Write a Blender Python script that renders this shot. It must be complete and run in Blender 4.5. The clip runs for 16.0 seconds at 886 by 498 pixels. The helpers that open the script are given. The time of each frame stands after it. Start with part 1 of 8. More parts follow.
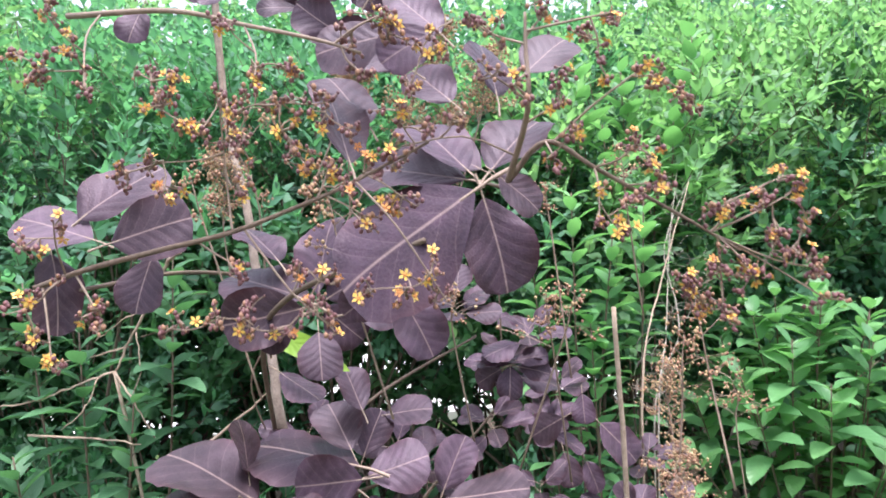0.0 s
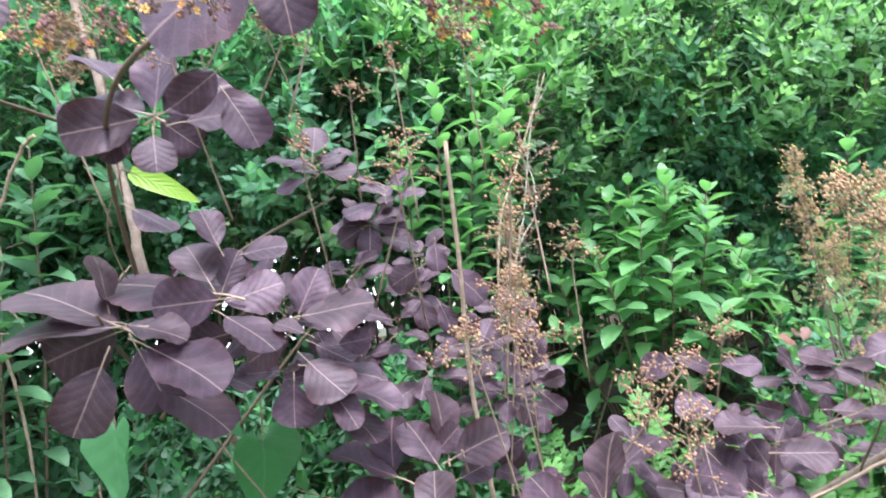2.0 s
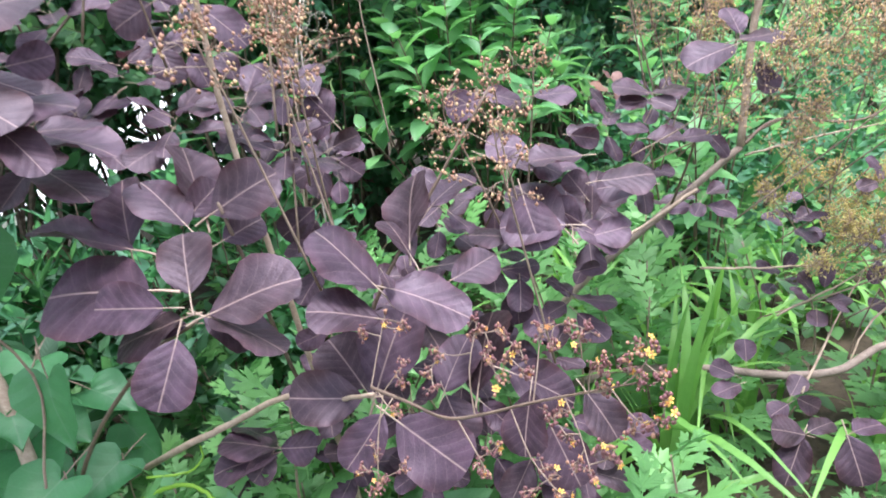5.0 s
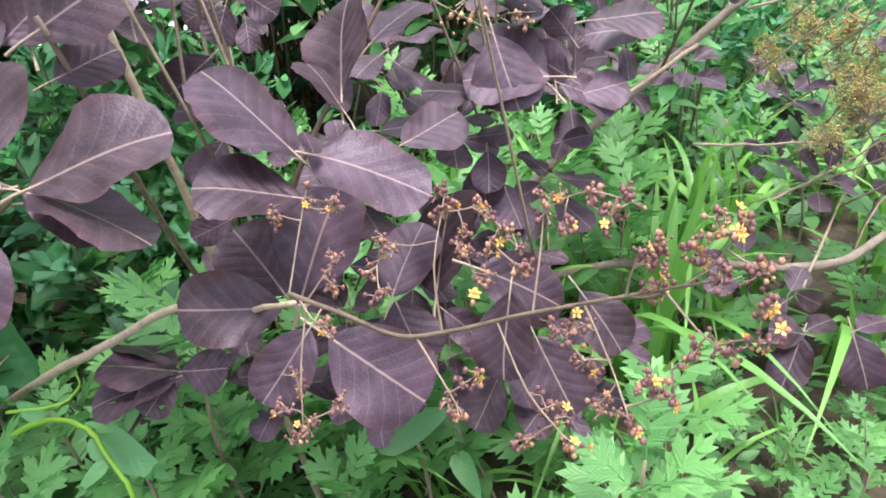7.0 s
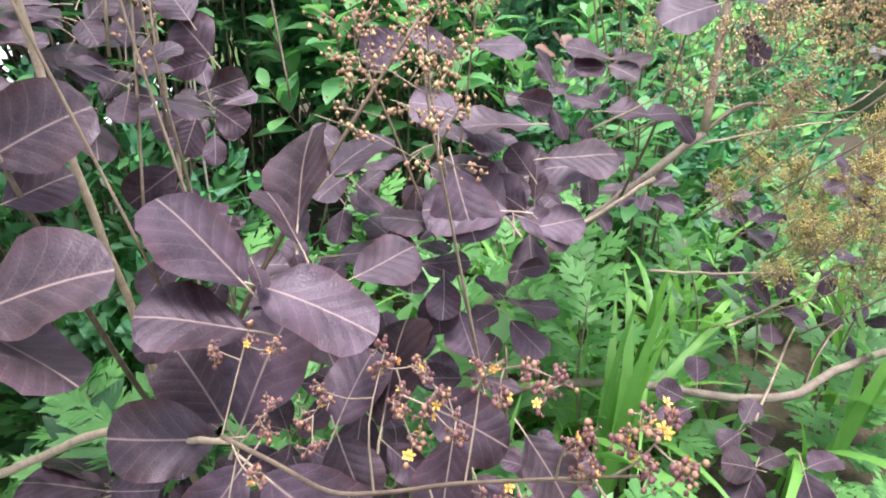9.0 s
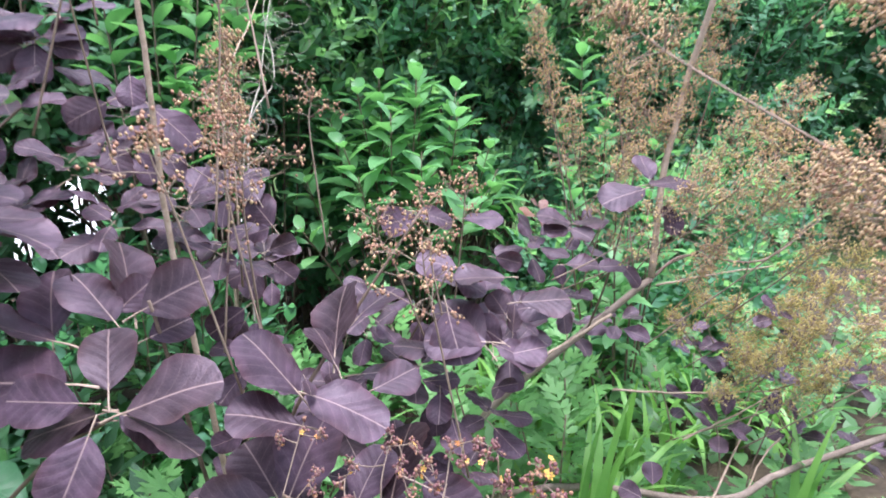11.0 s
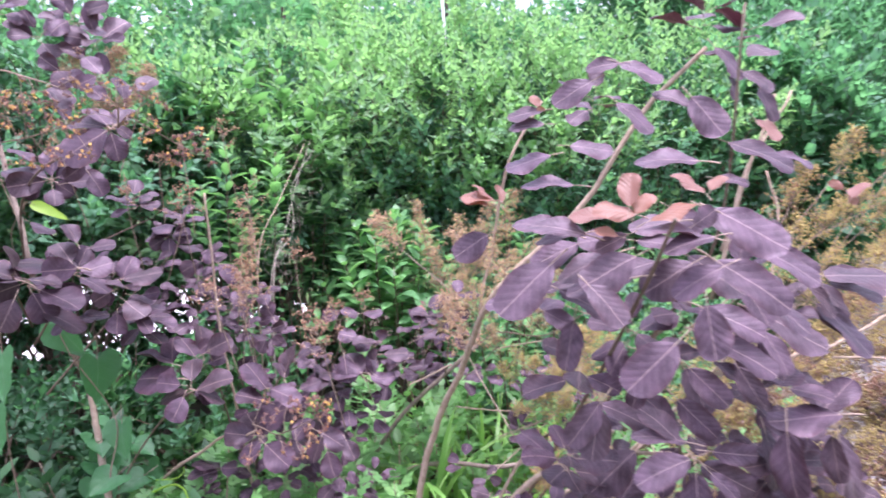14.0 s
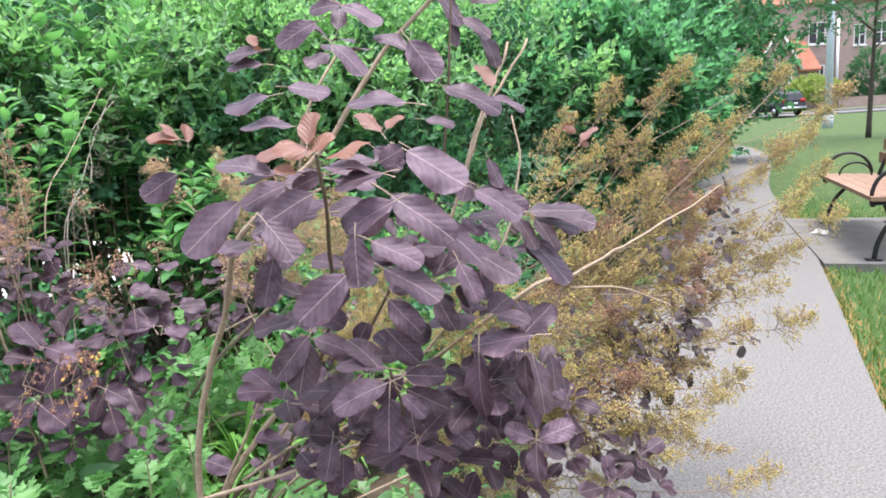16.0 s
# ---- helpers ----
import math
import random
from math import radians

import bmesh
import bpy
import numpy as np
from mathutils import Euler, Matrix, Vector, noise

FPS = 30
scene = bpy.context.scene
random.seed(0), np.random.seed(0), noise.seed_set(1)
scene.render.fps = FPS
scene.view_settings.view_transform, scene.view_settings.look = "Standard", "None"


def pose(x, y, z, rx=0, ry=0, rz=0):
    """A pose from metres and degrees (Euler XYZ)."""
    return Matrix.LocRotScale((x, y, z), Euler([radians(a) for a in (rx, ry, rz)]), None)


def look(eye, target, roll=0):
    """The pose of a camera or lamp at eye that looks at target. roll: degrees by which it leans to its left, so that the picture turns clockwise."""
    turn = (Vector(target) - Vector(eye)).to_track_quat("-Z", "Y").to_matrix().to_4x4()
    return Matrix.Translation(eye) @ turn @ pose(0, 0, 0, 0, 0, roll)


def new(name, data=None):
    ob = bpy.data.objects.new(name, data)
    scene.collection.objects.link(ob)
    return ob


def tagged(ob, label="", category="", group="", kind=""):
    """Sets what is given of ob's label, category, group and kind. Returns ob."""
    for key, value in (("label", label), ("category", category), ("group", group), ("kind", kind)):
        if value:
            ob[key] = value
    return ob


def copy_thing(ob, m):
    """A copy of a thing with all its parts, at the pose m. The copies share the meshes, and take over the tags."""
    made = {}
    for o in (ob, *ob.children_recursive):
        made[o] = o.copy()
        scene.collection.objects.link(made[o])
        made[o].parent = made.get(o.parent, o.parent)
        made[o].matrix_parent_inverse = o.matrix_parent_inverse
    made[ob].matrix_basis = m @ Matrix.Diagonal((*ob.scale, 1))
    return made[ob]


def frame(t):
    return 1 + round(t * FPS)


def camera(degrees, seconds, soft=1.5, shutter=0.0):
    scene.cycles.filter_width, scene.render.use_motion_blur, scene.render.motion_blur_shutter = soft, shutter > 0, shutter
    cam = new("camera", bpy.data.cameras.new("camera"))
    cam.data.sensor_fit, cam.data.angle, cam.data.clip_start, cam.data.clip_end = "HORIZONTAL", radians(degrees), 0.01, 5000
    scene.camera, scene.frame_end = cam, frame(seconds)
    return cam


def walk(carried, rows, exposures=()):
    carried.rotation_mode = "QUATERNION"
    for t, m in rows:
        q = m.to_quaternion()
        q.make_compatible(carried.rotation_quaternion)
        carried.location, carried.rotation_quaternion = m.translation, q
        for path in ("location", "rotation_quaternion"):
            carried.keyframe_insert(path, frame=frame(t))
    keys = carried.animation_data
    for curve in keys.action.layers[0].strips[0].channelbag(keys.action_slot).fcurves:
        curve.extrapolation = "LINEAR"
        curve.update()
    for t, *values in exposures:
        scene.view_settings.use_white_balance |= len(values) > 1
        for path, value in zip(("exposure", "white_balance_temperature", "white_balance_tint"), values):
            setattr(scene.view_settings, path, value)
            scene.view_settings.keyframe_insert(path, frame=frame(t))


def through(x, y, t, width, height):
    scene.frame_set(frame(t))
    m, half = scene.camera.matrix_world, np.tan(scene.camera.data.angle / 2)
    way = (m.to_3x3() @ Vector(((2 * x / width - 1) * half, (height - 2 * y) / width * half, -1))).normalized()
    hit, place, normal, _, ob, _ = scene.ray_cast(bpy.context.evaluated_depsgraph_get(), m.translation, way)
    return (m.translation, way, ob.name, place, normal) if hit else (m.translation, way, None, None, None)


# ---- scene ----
cam = camera(67.4, 16.0, soft=1.8, shutter=0.3)
PATH = [
    (0, (0.04, 0.018, 1.243), (-0.005, 2.017, 1.198), -4.1),
    (0.5, (0.06, -0.013, 1.221), (0.04, 1.986, 1.148), -5.0),
    (1, (0.081, -0.035, 1.192), (0.119, 1.961, 1.071), -5.5),
    (1.5, (0.086, -0.059, 1.146), (0.212, 1.929, 0.976), -5.3),
    (2, (0.102, -0.076, 1.1), (0.332, 1.897, 0.861), -5.8),
    (2.5, (0.119, -0.066, 1.06), (0.478, 1.875, 0.74), -6.0),
    (3, (0.119, -0.108, 1.044), (0.589, 1.796, 0.652), -6.5),
    (3.5, (0.104, -0.162, 1.025), (0.655, 1.707, 0.572), -7.4),
    (4, (0.114, -0.128, 0.981), (0.713, 1.712, 0.476), -7.9),
    (4.5, (0.151, -0.009, 0.929), (0.777, 1.796, 0.337), -8.3),
    (5, (0.178, 0.081, 0.889), (0.826, 1.834, 0.176), -8.0),
    (7.5, (0.234, 0.265, 0.775), (0.993, 1.816, -0.235), -5.5),
    (8, (0.243, 0.269, 0.776), (1.037, 1.825, -0.197), -3.9),
    (8.5, (0.258, 0.265, 0.798), (1.096, 1.853, -0.083), -2.6),
    (11, (0.173, 0.043, 0.915), (1.057, 1.783, 0.477), -2.0),
    (11.5, (0.127, -0.156, 0.981), (0.918, 1.647, 0.633), -4.0),
    (12, (0.098, -0.334, 1.071), (0.664, 1.568, 0.82), -4.2),
    (12.5, (0.12, -0.511, 1.117), (0.373, 1.468, 0.977), -3.6),
    (13, (0.2, -0.714, 1.133), (0.38, 1.274, 1.015), -3.1),
    (13.5, (0.204, -0.926, 1.106), (0.606, 1.028, 0.968), -3.6),
    (14, (0.221, -1.092, 1.104), (0.888, 0.785, 0.926), -3.7),
    (14.5, (0.266, -1.162, 1.092), (1.081, 0.652, 0.881), -3.5),
    (15, (0.373, -1.174, 1.08), (1.326, 0.565, 0.82), -3.4),
    (15.5, (0.405, -1.197, 1.073), (1.408, 0.504, 0.753), -3.4),
    (16, (0.42, -1.214, 1.073), (1.406, 0.492, 0.731), -3.7),
]
walk(cam, [(t, look(eye, target, roll)) for t, eye, target, roll in PATH], [(0.0, 1.18, 6450, 21), (2.5, 1.49, 6300, 15), (5.0, 1.34, 6250, 18), (8.0, 1.32, 6650, 11), (11.0, 1.27, 6100, 22), (12.5, 1.23, 5950, 30), (14.0, 1.32, 6200, 38), (15.0, 1.21, 6400, 24), (16.0, 1.08, 6600, 17)])

# ---- world and light: a bright overcast day ----
world = bpy.data.worlds.new("sky")
scene.world = world
world.use_nodes = True
wn = world.node_tree.nodes
wl = world.node_tree.links
sky = wn.new("ShaderNodeTexSky")
sky.sky_type = "NISHITA"
sky.sun_disc = False
sky.sun_elevation, sky.sun_rotation = radians(80), radians(141)
sky.dust_density, sky.air_density = 6.0, 1.2
whiten = wn.new("ShaderNodeMixRGB")
whiten.inputs[0].default_value = 0.62
# An overcast vault is about three times as bright overhead as at the horizon.
vault = wn.new("ShaderNodeTexCoord")
height = wn.new("ShaderNodeSeparateXYZ")
wl.new(vault.outputs["Generated"], height.inputs[0])
cloud = wn.new("ShaderNodeValToRGB")
cloud.color_ramp.elements[0].position, cloud.color_ramp.elements[0].color = 0.0, (4.2, 4.6, 5.3, 1)
cloud.color_ramp.elements[1].position, cloud.color_ramp.elements[1].color = 1.0, (11.4, 12.6, 14.6, 1)
wl.new(height.outputs[2], cloud.inputs[0])
wl.new(cloud.outputs[0], whiten.inputs[2])
wl.new(sky.outputs[0], whiten.inputs[1])
wl.new(whiten.outputs[0], wn["Background"].inputs[0])
wn["Background"].inputs[1].default_value = 0.13
sun = new("sun", bpy.data.lights.new("sun", "SUN"))
sun.data.energy, sun.data.angle, sun.data.color = 2.3, radians(20), (1.0, 0.99, 0.97)
sun.matrix_world = look((0.7, -0.9, 7.0), (0, 0, 0))


# ---- materials ----
def principled(name, rough=0.6, spec=0.5):
    m = bpy.data.materials.new(name)
    m.use_nodes = True
    p = m.node_tree.nodes["Principled BSDF"]
    p.inputs["Roughness"].default_value = rough
    p.inputs["Specular IOR Level"].default_value = spec
    return m, m.node_tree.nodes, m.node_tree.links, p


def ramp(nodes, stops):
    r = nodes.new("ShaderNodeValToRGB")
    while len(r.color_ramp.elements) < len(stops):
        r.color_ramp.elements.new(0.5)
    for e, (at, c) in zip(r.color_ramp.elements, stops):
        e.position, e.color = at, (*c, 1)
    return r


def calc(nodes, links, op, a, b=None, c=None):
    n = nodes.new("ShaderNodeMath")
    n.operation = op
    for i, v in enumerate((a, b, c)):
        if v is None:
            continue
        if isinstance(v, (int, float)):
            n.inputs[i].default_value = v
        else:
            links.new(v, n.inputs[i])
    return n.outputs[0]


def mixed(nodes, links, fac, a, b, blend="MIX"):
    n = nodes.new("ShaderNodeMixRGB")
    n.blend_type = blend
    for i, v in enumerate((fac, a, b)):
        if isinstance(v, (int, float)):
            n.inputs[i].default_value = v
        elif isinstance(v, tuple):
            n.inputs[i].default_value = (*v, 1)
        else:
            links.new(v, n.inputs[i])
    return n.outputs[0]


def grain(nodes, links, scale, detail=4.0, rough=0.55, coords="Object"):
    t = nodes.new("ShaderNodeTexCoord")
    n = nodes.new("ShaderNodeTexNoise")
    n.inputs["Scale"].default_value, n.inputs["Detail"].default_value, n.inputs["Roughness"].default_value = scale, detail, rough
    links.new(t.outputs[coords], n.inputs["Vector"])
    return n.outputs[0]


def bumped(nodes, links, p, height, strength, dist):
    b = nodes.new("ShaderNodeBump")
    b.inputs["Strength"].default_value, b.inputs["Distance"].default_value = strength, dist
    links.new(height, b.inputs["Height"])
    links.new(b.outputs[0], p.inputs["Normal"])


def surface(name, dark, light, scale=8.0, rough=0.7, bump=0.3, dist=0.002, fine=6.0, spec=0.4, metal=0.0):
    """A plain rough surface whose colour drifts at two scales."""
    m, n, l, p = principled(name, rough, spec)
    a, b = grain(n, l, scale), grain(n, l, scale * fine, 5)
    both = calc(n, l, "MULTIPLY_ADD", b, 0.45, calc(n, l, "MULTIPLY", a, 0.55))
    r = ramp(n, [(0.33, dark), (0.67, light)])
    l.new(both, r.inputs[0])
    l.new(r.outputs[0], p.inputs["Base Color"])
    p.inputs["Metallic"].default_value = metal
    bumped(n, l, p, both, bump, dist)
    return m


def leaf_material(name, tones, vein, rough=0.45, through=0.25, glow=(0.2, 0.4, 0.05), side_veins=7.0, vein_amount=0.6, spec=0.5, islands=False, mottled=0.35, relief=1.2, wax=None):
    """A leaf: tones that differ from leaf to leaf, a pale midrib and side veins, light passing through the blade."""
    tones = [tuple(0.9 * c + 0.1 * (0.3 * t[0] + 0.6 * t[1] + 0.1 * t[2]) for c in t) for t in tones]
    m, n, l, p = principled(name, rough, spec)
    if islands:
        who = n.new("ShaderNodeNewGeometry").outputs["Random Per Island"]
    else:
        who = n.new("ShaderNodeObjectInfo").outputs["Random"]
    if islands:
        drift = calc(n, l, "MULTIPLY_ADD", grain(n, l, 2.6, 2), 2.2, -0.6)
        who = calc(n, l, "MULTIPLY_ADD", who, 0.45, calc(n, l, "MULTIPLY", drift, 0.55))
    r = ramp(n, [(i / max(1, len(tones) - 1), t) for i, t in enumerate(tones)])
    l.new(who, r.inputs[0])
    uv = n.new("ShaderNodeUVMap")
    sep = n.new("ShaderNodeSeparateXYZ")
    l.new(uv.outputs[0], sep.inputs[0])
    u = calc(n, l, "ABSOLUTE", calc(n, l, "SUBTRACT", sep.outputs[0], 0.5))
    v = sep.outputs[1]
    rib = calc(n, l, "SUBTRACT", 1.0, calc(n, l, "SMOOTH_MIN", calc(n, l, "DIVIDE", u, 0.018), 1.0, 0.2))
    wave = calc(n, l, "FRACT", calc(n, l, "MULTIPLY", calc(n, l, "SUBTRACT", v, calc(n, l, "MULTIPLY", u, calc(n, l, "MULTIPLY_ADD", u, -0.7, 0.95))), side_veins))
    tri = calc(n, l, "ABSOLUTE", calc(n, l, "SUBTRACT", wave, 0.5))
    side = calc(n, l, "MAXIMUM", calc(n, l, "SUBTRACT", 1.0, calc(n, l, "DIVIDE", tri, 0.055 if wax else 0.10)), 0.0)
    side = calc(n, l, "MULTIPLY", side, side)
    side = calc(n, l, "MULTIPLY", side, 0.22 if wax else 0.3)
    both = calc(n, l, "MAXIMUM", calc(n, l, "MAXIMUM", rib, 0.0), side)
    mott = grain(n, l, 45.0, 3)
    tint = mixed(n, l, calc(n, l, "MULTIPLY", mott, mottled), r.outputs[0], tuple(c * 1.7 for c in tones[-1]))
    if wax:
        blot = n.new("ShaderNodeTexNoise")
        blot.noise_dimensions = "4D"
        blot.inputs["Scale"].default_value, blot.inputs["Detail"].default_value = 4.5, 5.0
        l.new(n.new("ShaderNodeTexCoord").outputs["Object"], blot.inputs["Vector"])
        l.new(calc(n, l, "MULTIPLY", n.new("ShaderNodeObjectInfo").outputs["Random"], 50.0), blot.inputs["W"])
        patch = ramp(n, [(0.36, (0.42, 0.40, 0.42)), (0.52, (1.0, 1.0, 1.0)), (0.70, (1.5, 1.45, 1.5))])
        l.new(blot.outputs[0], patch.inputs[0])
        tint = mixed(n, l, 0.85, tint, patch.outputs[0], "MULTIPLY")
        net = n.new("ShaderNodeTexVoronoi")
        net.feature = "DISTANCE_TO_EDGE"
        net.inputs["Scale"].default_value = 26.0
        l.new(uv.outputs[0], net.inputs["Vector"])
        mesh_line = calc(n, l, "MAXIMUM", calc(n, l, "SUBTRACT", 1.0, calc(n, l, "MULTIPLY", net.outputs["Distance"], 9.0)), 0.0)
        tint = mixed(n, l, calc(n, l, "MULTIPLY", mesh_line, 0.06), tint, vein)
        between = calc(n, l, "MULTIPLY_ADD", tri, -0.6, 1.15)
        shade = n.new("ShaderNodeCombineColor")
        for k in range(3):
            l.new(between, shade.inputs[k])
        tint = mixed(n, l, 0.6, tint, shade.outputs[0], "MULTIPLY")
        rim = calc(n, l, "MULTIPLY", calc(n, l, "POWER", calc(n, l, "MULTIPLY", u, 2.0), 6.0), 0.35)
        tint = mixed(n, l, rim, tint, (0.11, 0.035, 0.03))
        l.new(calc(n, l, "MULTIPLY_ADD", blot.outputs[0], 0.3, rough - 0.15), p.inputs["Roughness"])
    base = mixed(n, l, calc(n, l, "MULTIPLY", both, 0.75 if wax else vein_amount), tint, vein)
    l.new(base, p.inputs["Base Color"])
    if wax:
        p.inputs["Specular Tint"].default_value = (*wax, 1)
        p.inputs["Sheen Weight"].default_value, p.inputs["Sheen Roughness"].default_value = 0.05, 0.45
        p.inputs["Sheen Tint"].default_value = (*wax, 1)
    height = calc(n, l, "ADD", calc(n, l, "MULTIPLY", tri, relief), calc(n, l, "MULTIPLY", mott, 0.35))
    bumped(n, l, p, height, 0.55 if wax else 0.35, 0.0022)
    if through > 0:
        t = n.new("ShaderNodeBsdfTranslucent")
        l.new(mixed(n, l, 0.5, base, glow), t.inputs[0])
        mix = n.new("ShaderNodeMixShader")
        mix.inputs[0].default_value = through
        l.new(p.outputs[0], mix.inputs[1])
        l.new(t.outputs[0], mix.inputs[2])
        l.new(mix.outputs[0], n["Material Output"].inputs[0])
    return m


PURPLE = leaf_material("purple_leaf", [(0.018, 0.009, 0.014), (0.029, 0.015, 0.026), (0.052, 0.034, 0.041), (0.025, 0.016, 0.017), (0.038, 0.020, 0.033), (0.072, 0.044, 0.066), (0.055, 0.031, 0.050), (0.035, 0.019, 0.025)], (0.36, 0.26, 0.23), rough=0.44, through=0.10, glow=(0.28, 0.05, 0.08), side_veins=6.5, vein_amount=0.6, relief=0.40, spec=0.48, wax=(0.88, 0.76, 0.95))
DULL = leaf_material("dull_mauve_leaf", [(0.030, 0.017, 0.026), (0.052, 0.032, 0.046), (0.044, 0.030, 0.034), (0.080, 0.050, 0.074), (0.062, 0.044, 0.050), (0.105, 0.068, 0.095), (0.058, 0.036, 0.050)], (0.40, 0.30, 0.28), rough=0.46, through=0.10, glow=(0.28, 0.05, 0.08), side_veins=6.5, vein_amount=0.6, relief=0.40, spec=0.48, wax=(0.88, 0.76, 0.95))
YOUNG = leaf_material("young_purple_leaf", [(0.162, 0.068, 0.055), (0.257, 0.100, 0.046), (0.218, 0.100, 0.085), (0.285, 0.152, 0.117)], (0.42, 0.26, 0.22), rough=0.42, through=0.3, glow=(0.5, 0.18, 0.06))
DARKDRY = leaf_material("withered_leaf", [(0.02, 0.014, 0.018), (0.05, 0.03, 0.035)], (0.08, 0.05, 0.05), rough=0.55, through=0.05)
GREEN = leaf_material("green_leaf", [(0.069, 0.216, 0.140), (0.113, 0.316, 0.177), (0.171, 0.448, 0.218), (0.091, 0.266, 0.208)], (0.16, 0.32, 0.14), rough=0.56, through=0.56, glow=(0.15, 0.55, 0.1), islands=True, vein_amount=0.35)
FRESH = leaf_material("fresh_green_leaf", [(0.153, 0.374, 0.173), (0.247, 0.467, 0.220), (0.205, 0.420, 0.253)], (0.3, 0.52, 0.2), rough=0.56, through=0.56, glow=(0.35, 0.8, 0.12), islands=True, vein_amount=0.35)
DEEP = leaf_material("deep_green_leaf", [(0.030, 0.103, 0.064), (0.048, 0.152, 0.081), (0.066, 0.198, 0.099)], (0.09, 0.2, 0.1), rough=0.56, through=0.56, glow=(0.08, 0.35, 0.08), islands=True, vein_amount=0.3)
SINGLE = leaf_material("shrub_leaf", [(0.066, 0.215, 0.093), (0.107, 0.313, 0.114), (0.172, 0.430, 0.145)], (0.24, 0.46, 0.18), rough=0.36, through=0.38, glow=(0.25, 0.7, 0.12), vein_amount=0.4)
# Darker version of the shrub leaf, with shade put into its tones.
SHADED_SINGLE = leaf_material("shaded_shrub_leaf", [(0.040, 0.130, 0.068), (0.060, 0.180, 0.082), (0.094, 0.250, 0.108)], (0.14, 0.28, 0.13), rough=0.42, through=0.3, glow=(0.15, 0.5, 0.1), vein_amount=0.35)
MIDGREEN_MASS = leaf_material("mid_green_foliage", [(0.044, 0.155, 0.075), (0.062, 0.205, 0.089), (0.089, 0.263, 0.106)], (0.18, 0.32, 0.16), rough=0.56, through=0.56, glow=(0.18, 0.5, 0.12), islands=True, vein_amount=0.35)
HEART = leaf_material("heart_leaf", [(0.025, 0.134, 0.048), (0.036, 0.173, 0.057), (0.055, 0.224, 0.075)], (0.12, 0.26, 0.14), rough=0.38, through=0.22, glow=(0.15, 0.6, 0.12), side_veins=4.0, vein_amount=0.85, relief=2.0, mottled=0.5)
# Darker tones that paint the lack of light inside the thicket.
INNER = leaf_material("inner_shade_toned_leaf", [(0.027, 0.101, 0.059), (0.045, 0.157, 0.081), (0.067, 0.213, 0.101)], (0.05, 0.12, 0.06), rough=0.5, through=0.15, glow=(0.08, 0.35, 0.08), islands=True, vein_amount=0.3)
WEED = leaf_material("weed_leaf", [(0.049, 0.140, 0.051), (0.072, 0.191, 0.064), (0.106, 0.264, 0.081)], (0.18, 0.34, 0.14), rough=0.42, through=0.34, glow=(0.2, 0.6, 0.1), vein_amount=0.35)
MUG = leaf_material("mugwort_leaf", [(0.068, 0.215, 0.062), (0.108, 0.310, 0.081), (0.172, 0.429, 0.111)], (0.2, 0.44, 0.2), rough=0.40, through=0.32, glow=(0.18, 0.62, 0.16), vein_amount=0.35)
# Weed leaf with the shrubs' shade put into its dark tones.
SHADE = leaf_material("shade_toned_leaf", [(0.015, 0.057, 0.025), (0.023, 0.083, 0.034), (0.040, 0.130, 0.048)], (0.09, 0.2, 0.1), rough=0.5, through=0.2, glow=(0.08, 0.35, 0.08), vein_amount=0.3)
BLADE = leaf_material("grass_blade", [(0.081, 0.250, 0.044), (0.128, 0.341, 0.054), (0.176, 0.416, 0.062)], (0.25, 0.5, 0.15), rough=0.4, through=0.36, glow=(0.3, 0.7, 0.1), side_veins=1.0, vein_amount=0.35)
YELLOWHEDGE = leaf_material("yellow_green_leaf", [(0.22, 0.34, 0.05), (0.32, 0.44, 0.07), (0.40, 0.50, 0.09)], (0.4, 0.5, 0.1), rough=0.45, through=0.3, islands=True, vein_amount=0.1)
LIME = leaf_material("lime_green_leaf", [(0.24, 0.50, 0.03), (0.30, 0.54, 0.05)], (0.5, 0.7, 0.15), rough=0.4, through=0.45, glow=(0.6, 0.9, 0.05), vein_amount=0.4)
LAWN = leaf_material("lawn_blade", [(0.051, 0.145, 0.038), (0.076, 0.196, 0.047), (0.119, 0.230, 0.060)], (0.2, 0.4, 0.1), rough=0.5, through=0.3, islands=True, vein_amount=0.1)
BARK = surface("grey_brown_bark", (0.10, 0.07, 0.05), (0.27, 0.20, 0.155), 60, 0.85, 0.7, 0.003)
PALEBARK = surface("pale_grey_brown_bark", (0.17, 0.13, 0.10), (0.38, 0.31, 0.25), 60, 0.85, 0.7, 0.003)
DARKBARK = surface("dark_tree_bark", (0.045, 0.036, 0.03), (0.12, 0.10, 0.085), 30, 0.9, 0.7, 0.006)
TWIG = surface("olive_purple_twig", (0.10, 0.075, 0.05), (0.20, 0.14, 0.10), 80, 0.6, 0.3, 0.001)
DEADWOOD = surface("dry_pale_stick", (0.26, 0.19, 0.13), (0.50, 0.40, 0.30), 70, 0.85, 0.6, 0.002)
WIRY = surface("bleached_dry_vine", (0.28, 0.25, 0.20), (0.48, 0.44, 0.38), 70, 0.85, 0.3, 0.001)
STALK = surface("flower_stalk", (0.19, 0.14, 0.10), (0.38, 0.28, 0.21), 50, 0.55, 0.1, 0.001)
BUD = surface("dark_red_bud", (0.10, 0.040, 0.045), (0.27, 0.125, 0.12), 150, 0.45, 0.1, 0.001)
BROWNBUD = surface("brown_seed_head", (0.24, 0.12, 0.075), (0.46, 0.27, 0.17), 90, 0.7, 0.1, 0.001)
TANBUD = surface("tan_seed_head", (0.33, 0.260, 0.085), (0.64, 0.535, 0.20), 60, 0.75, 0.1, 0.001)
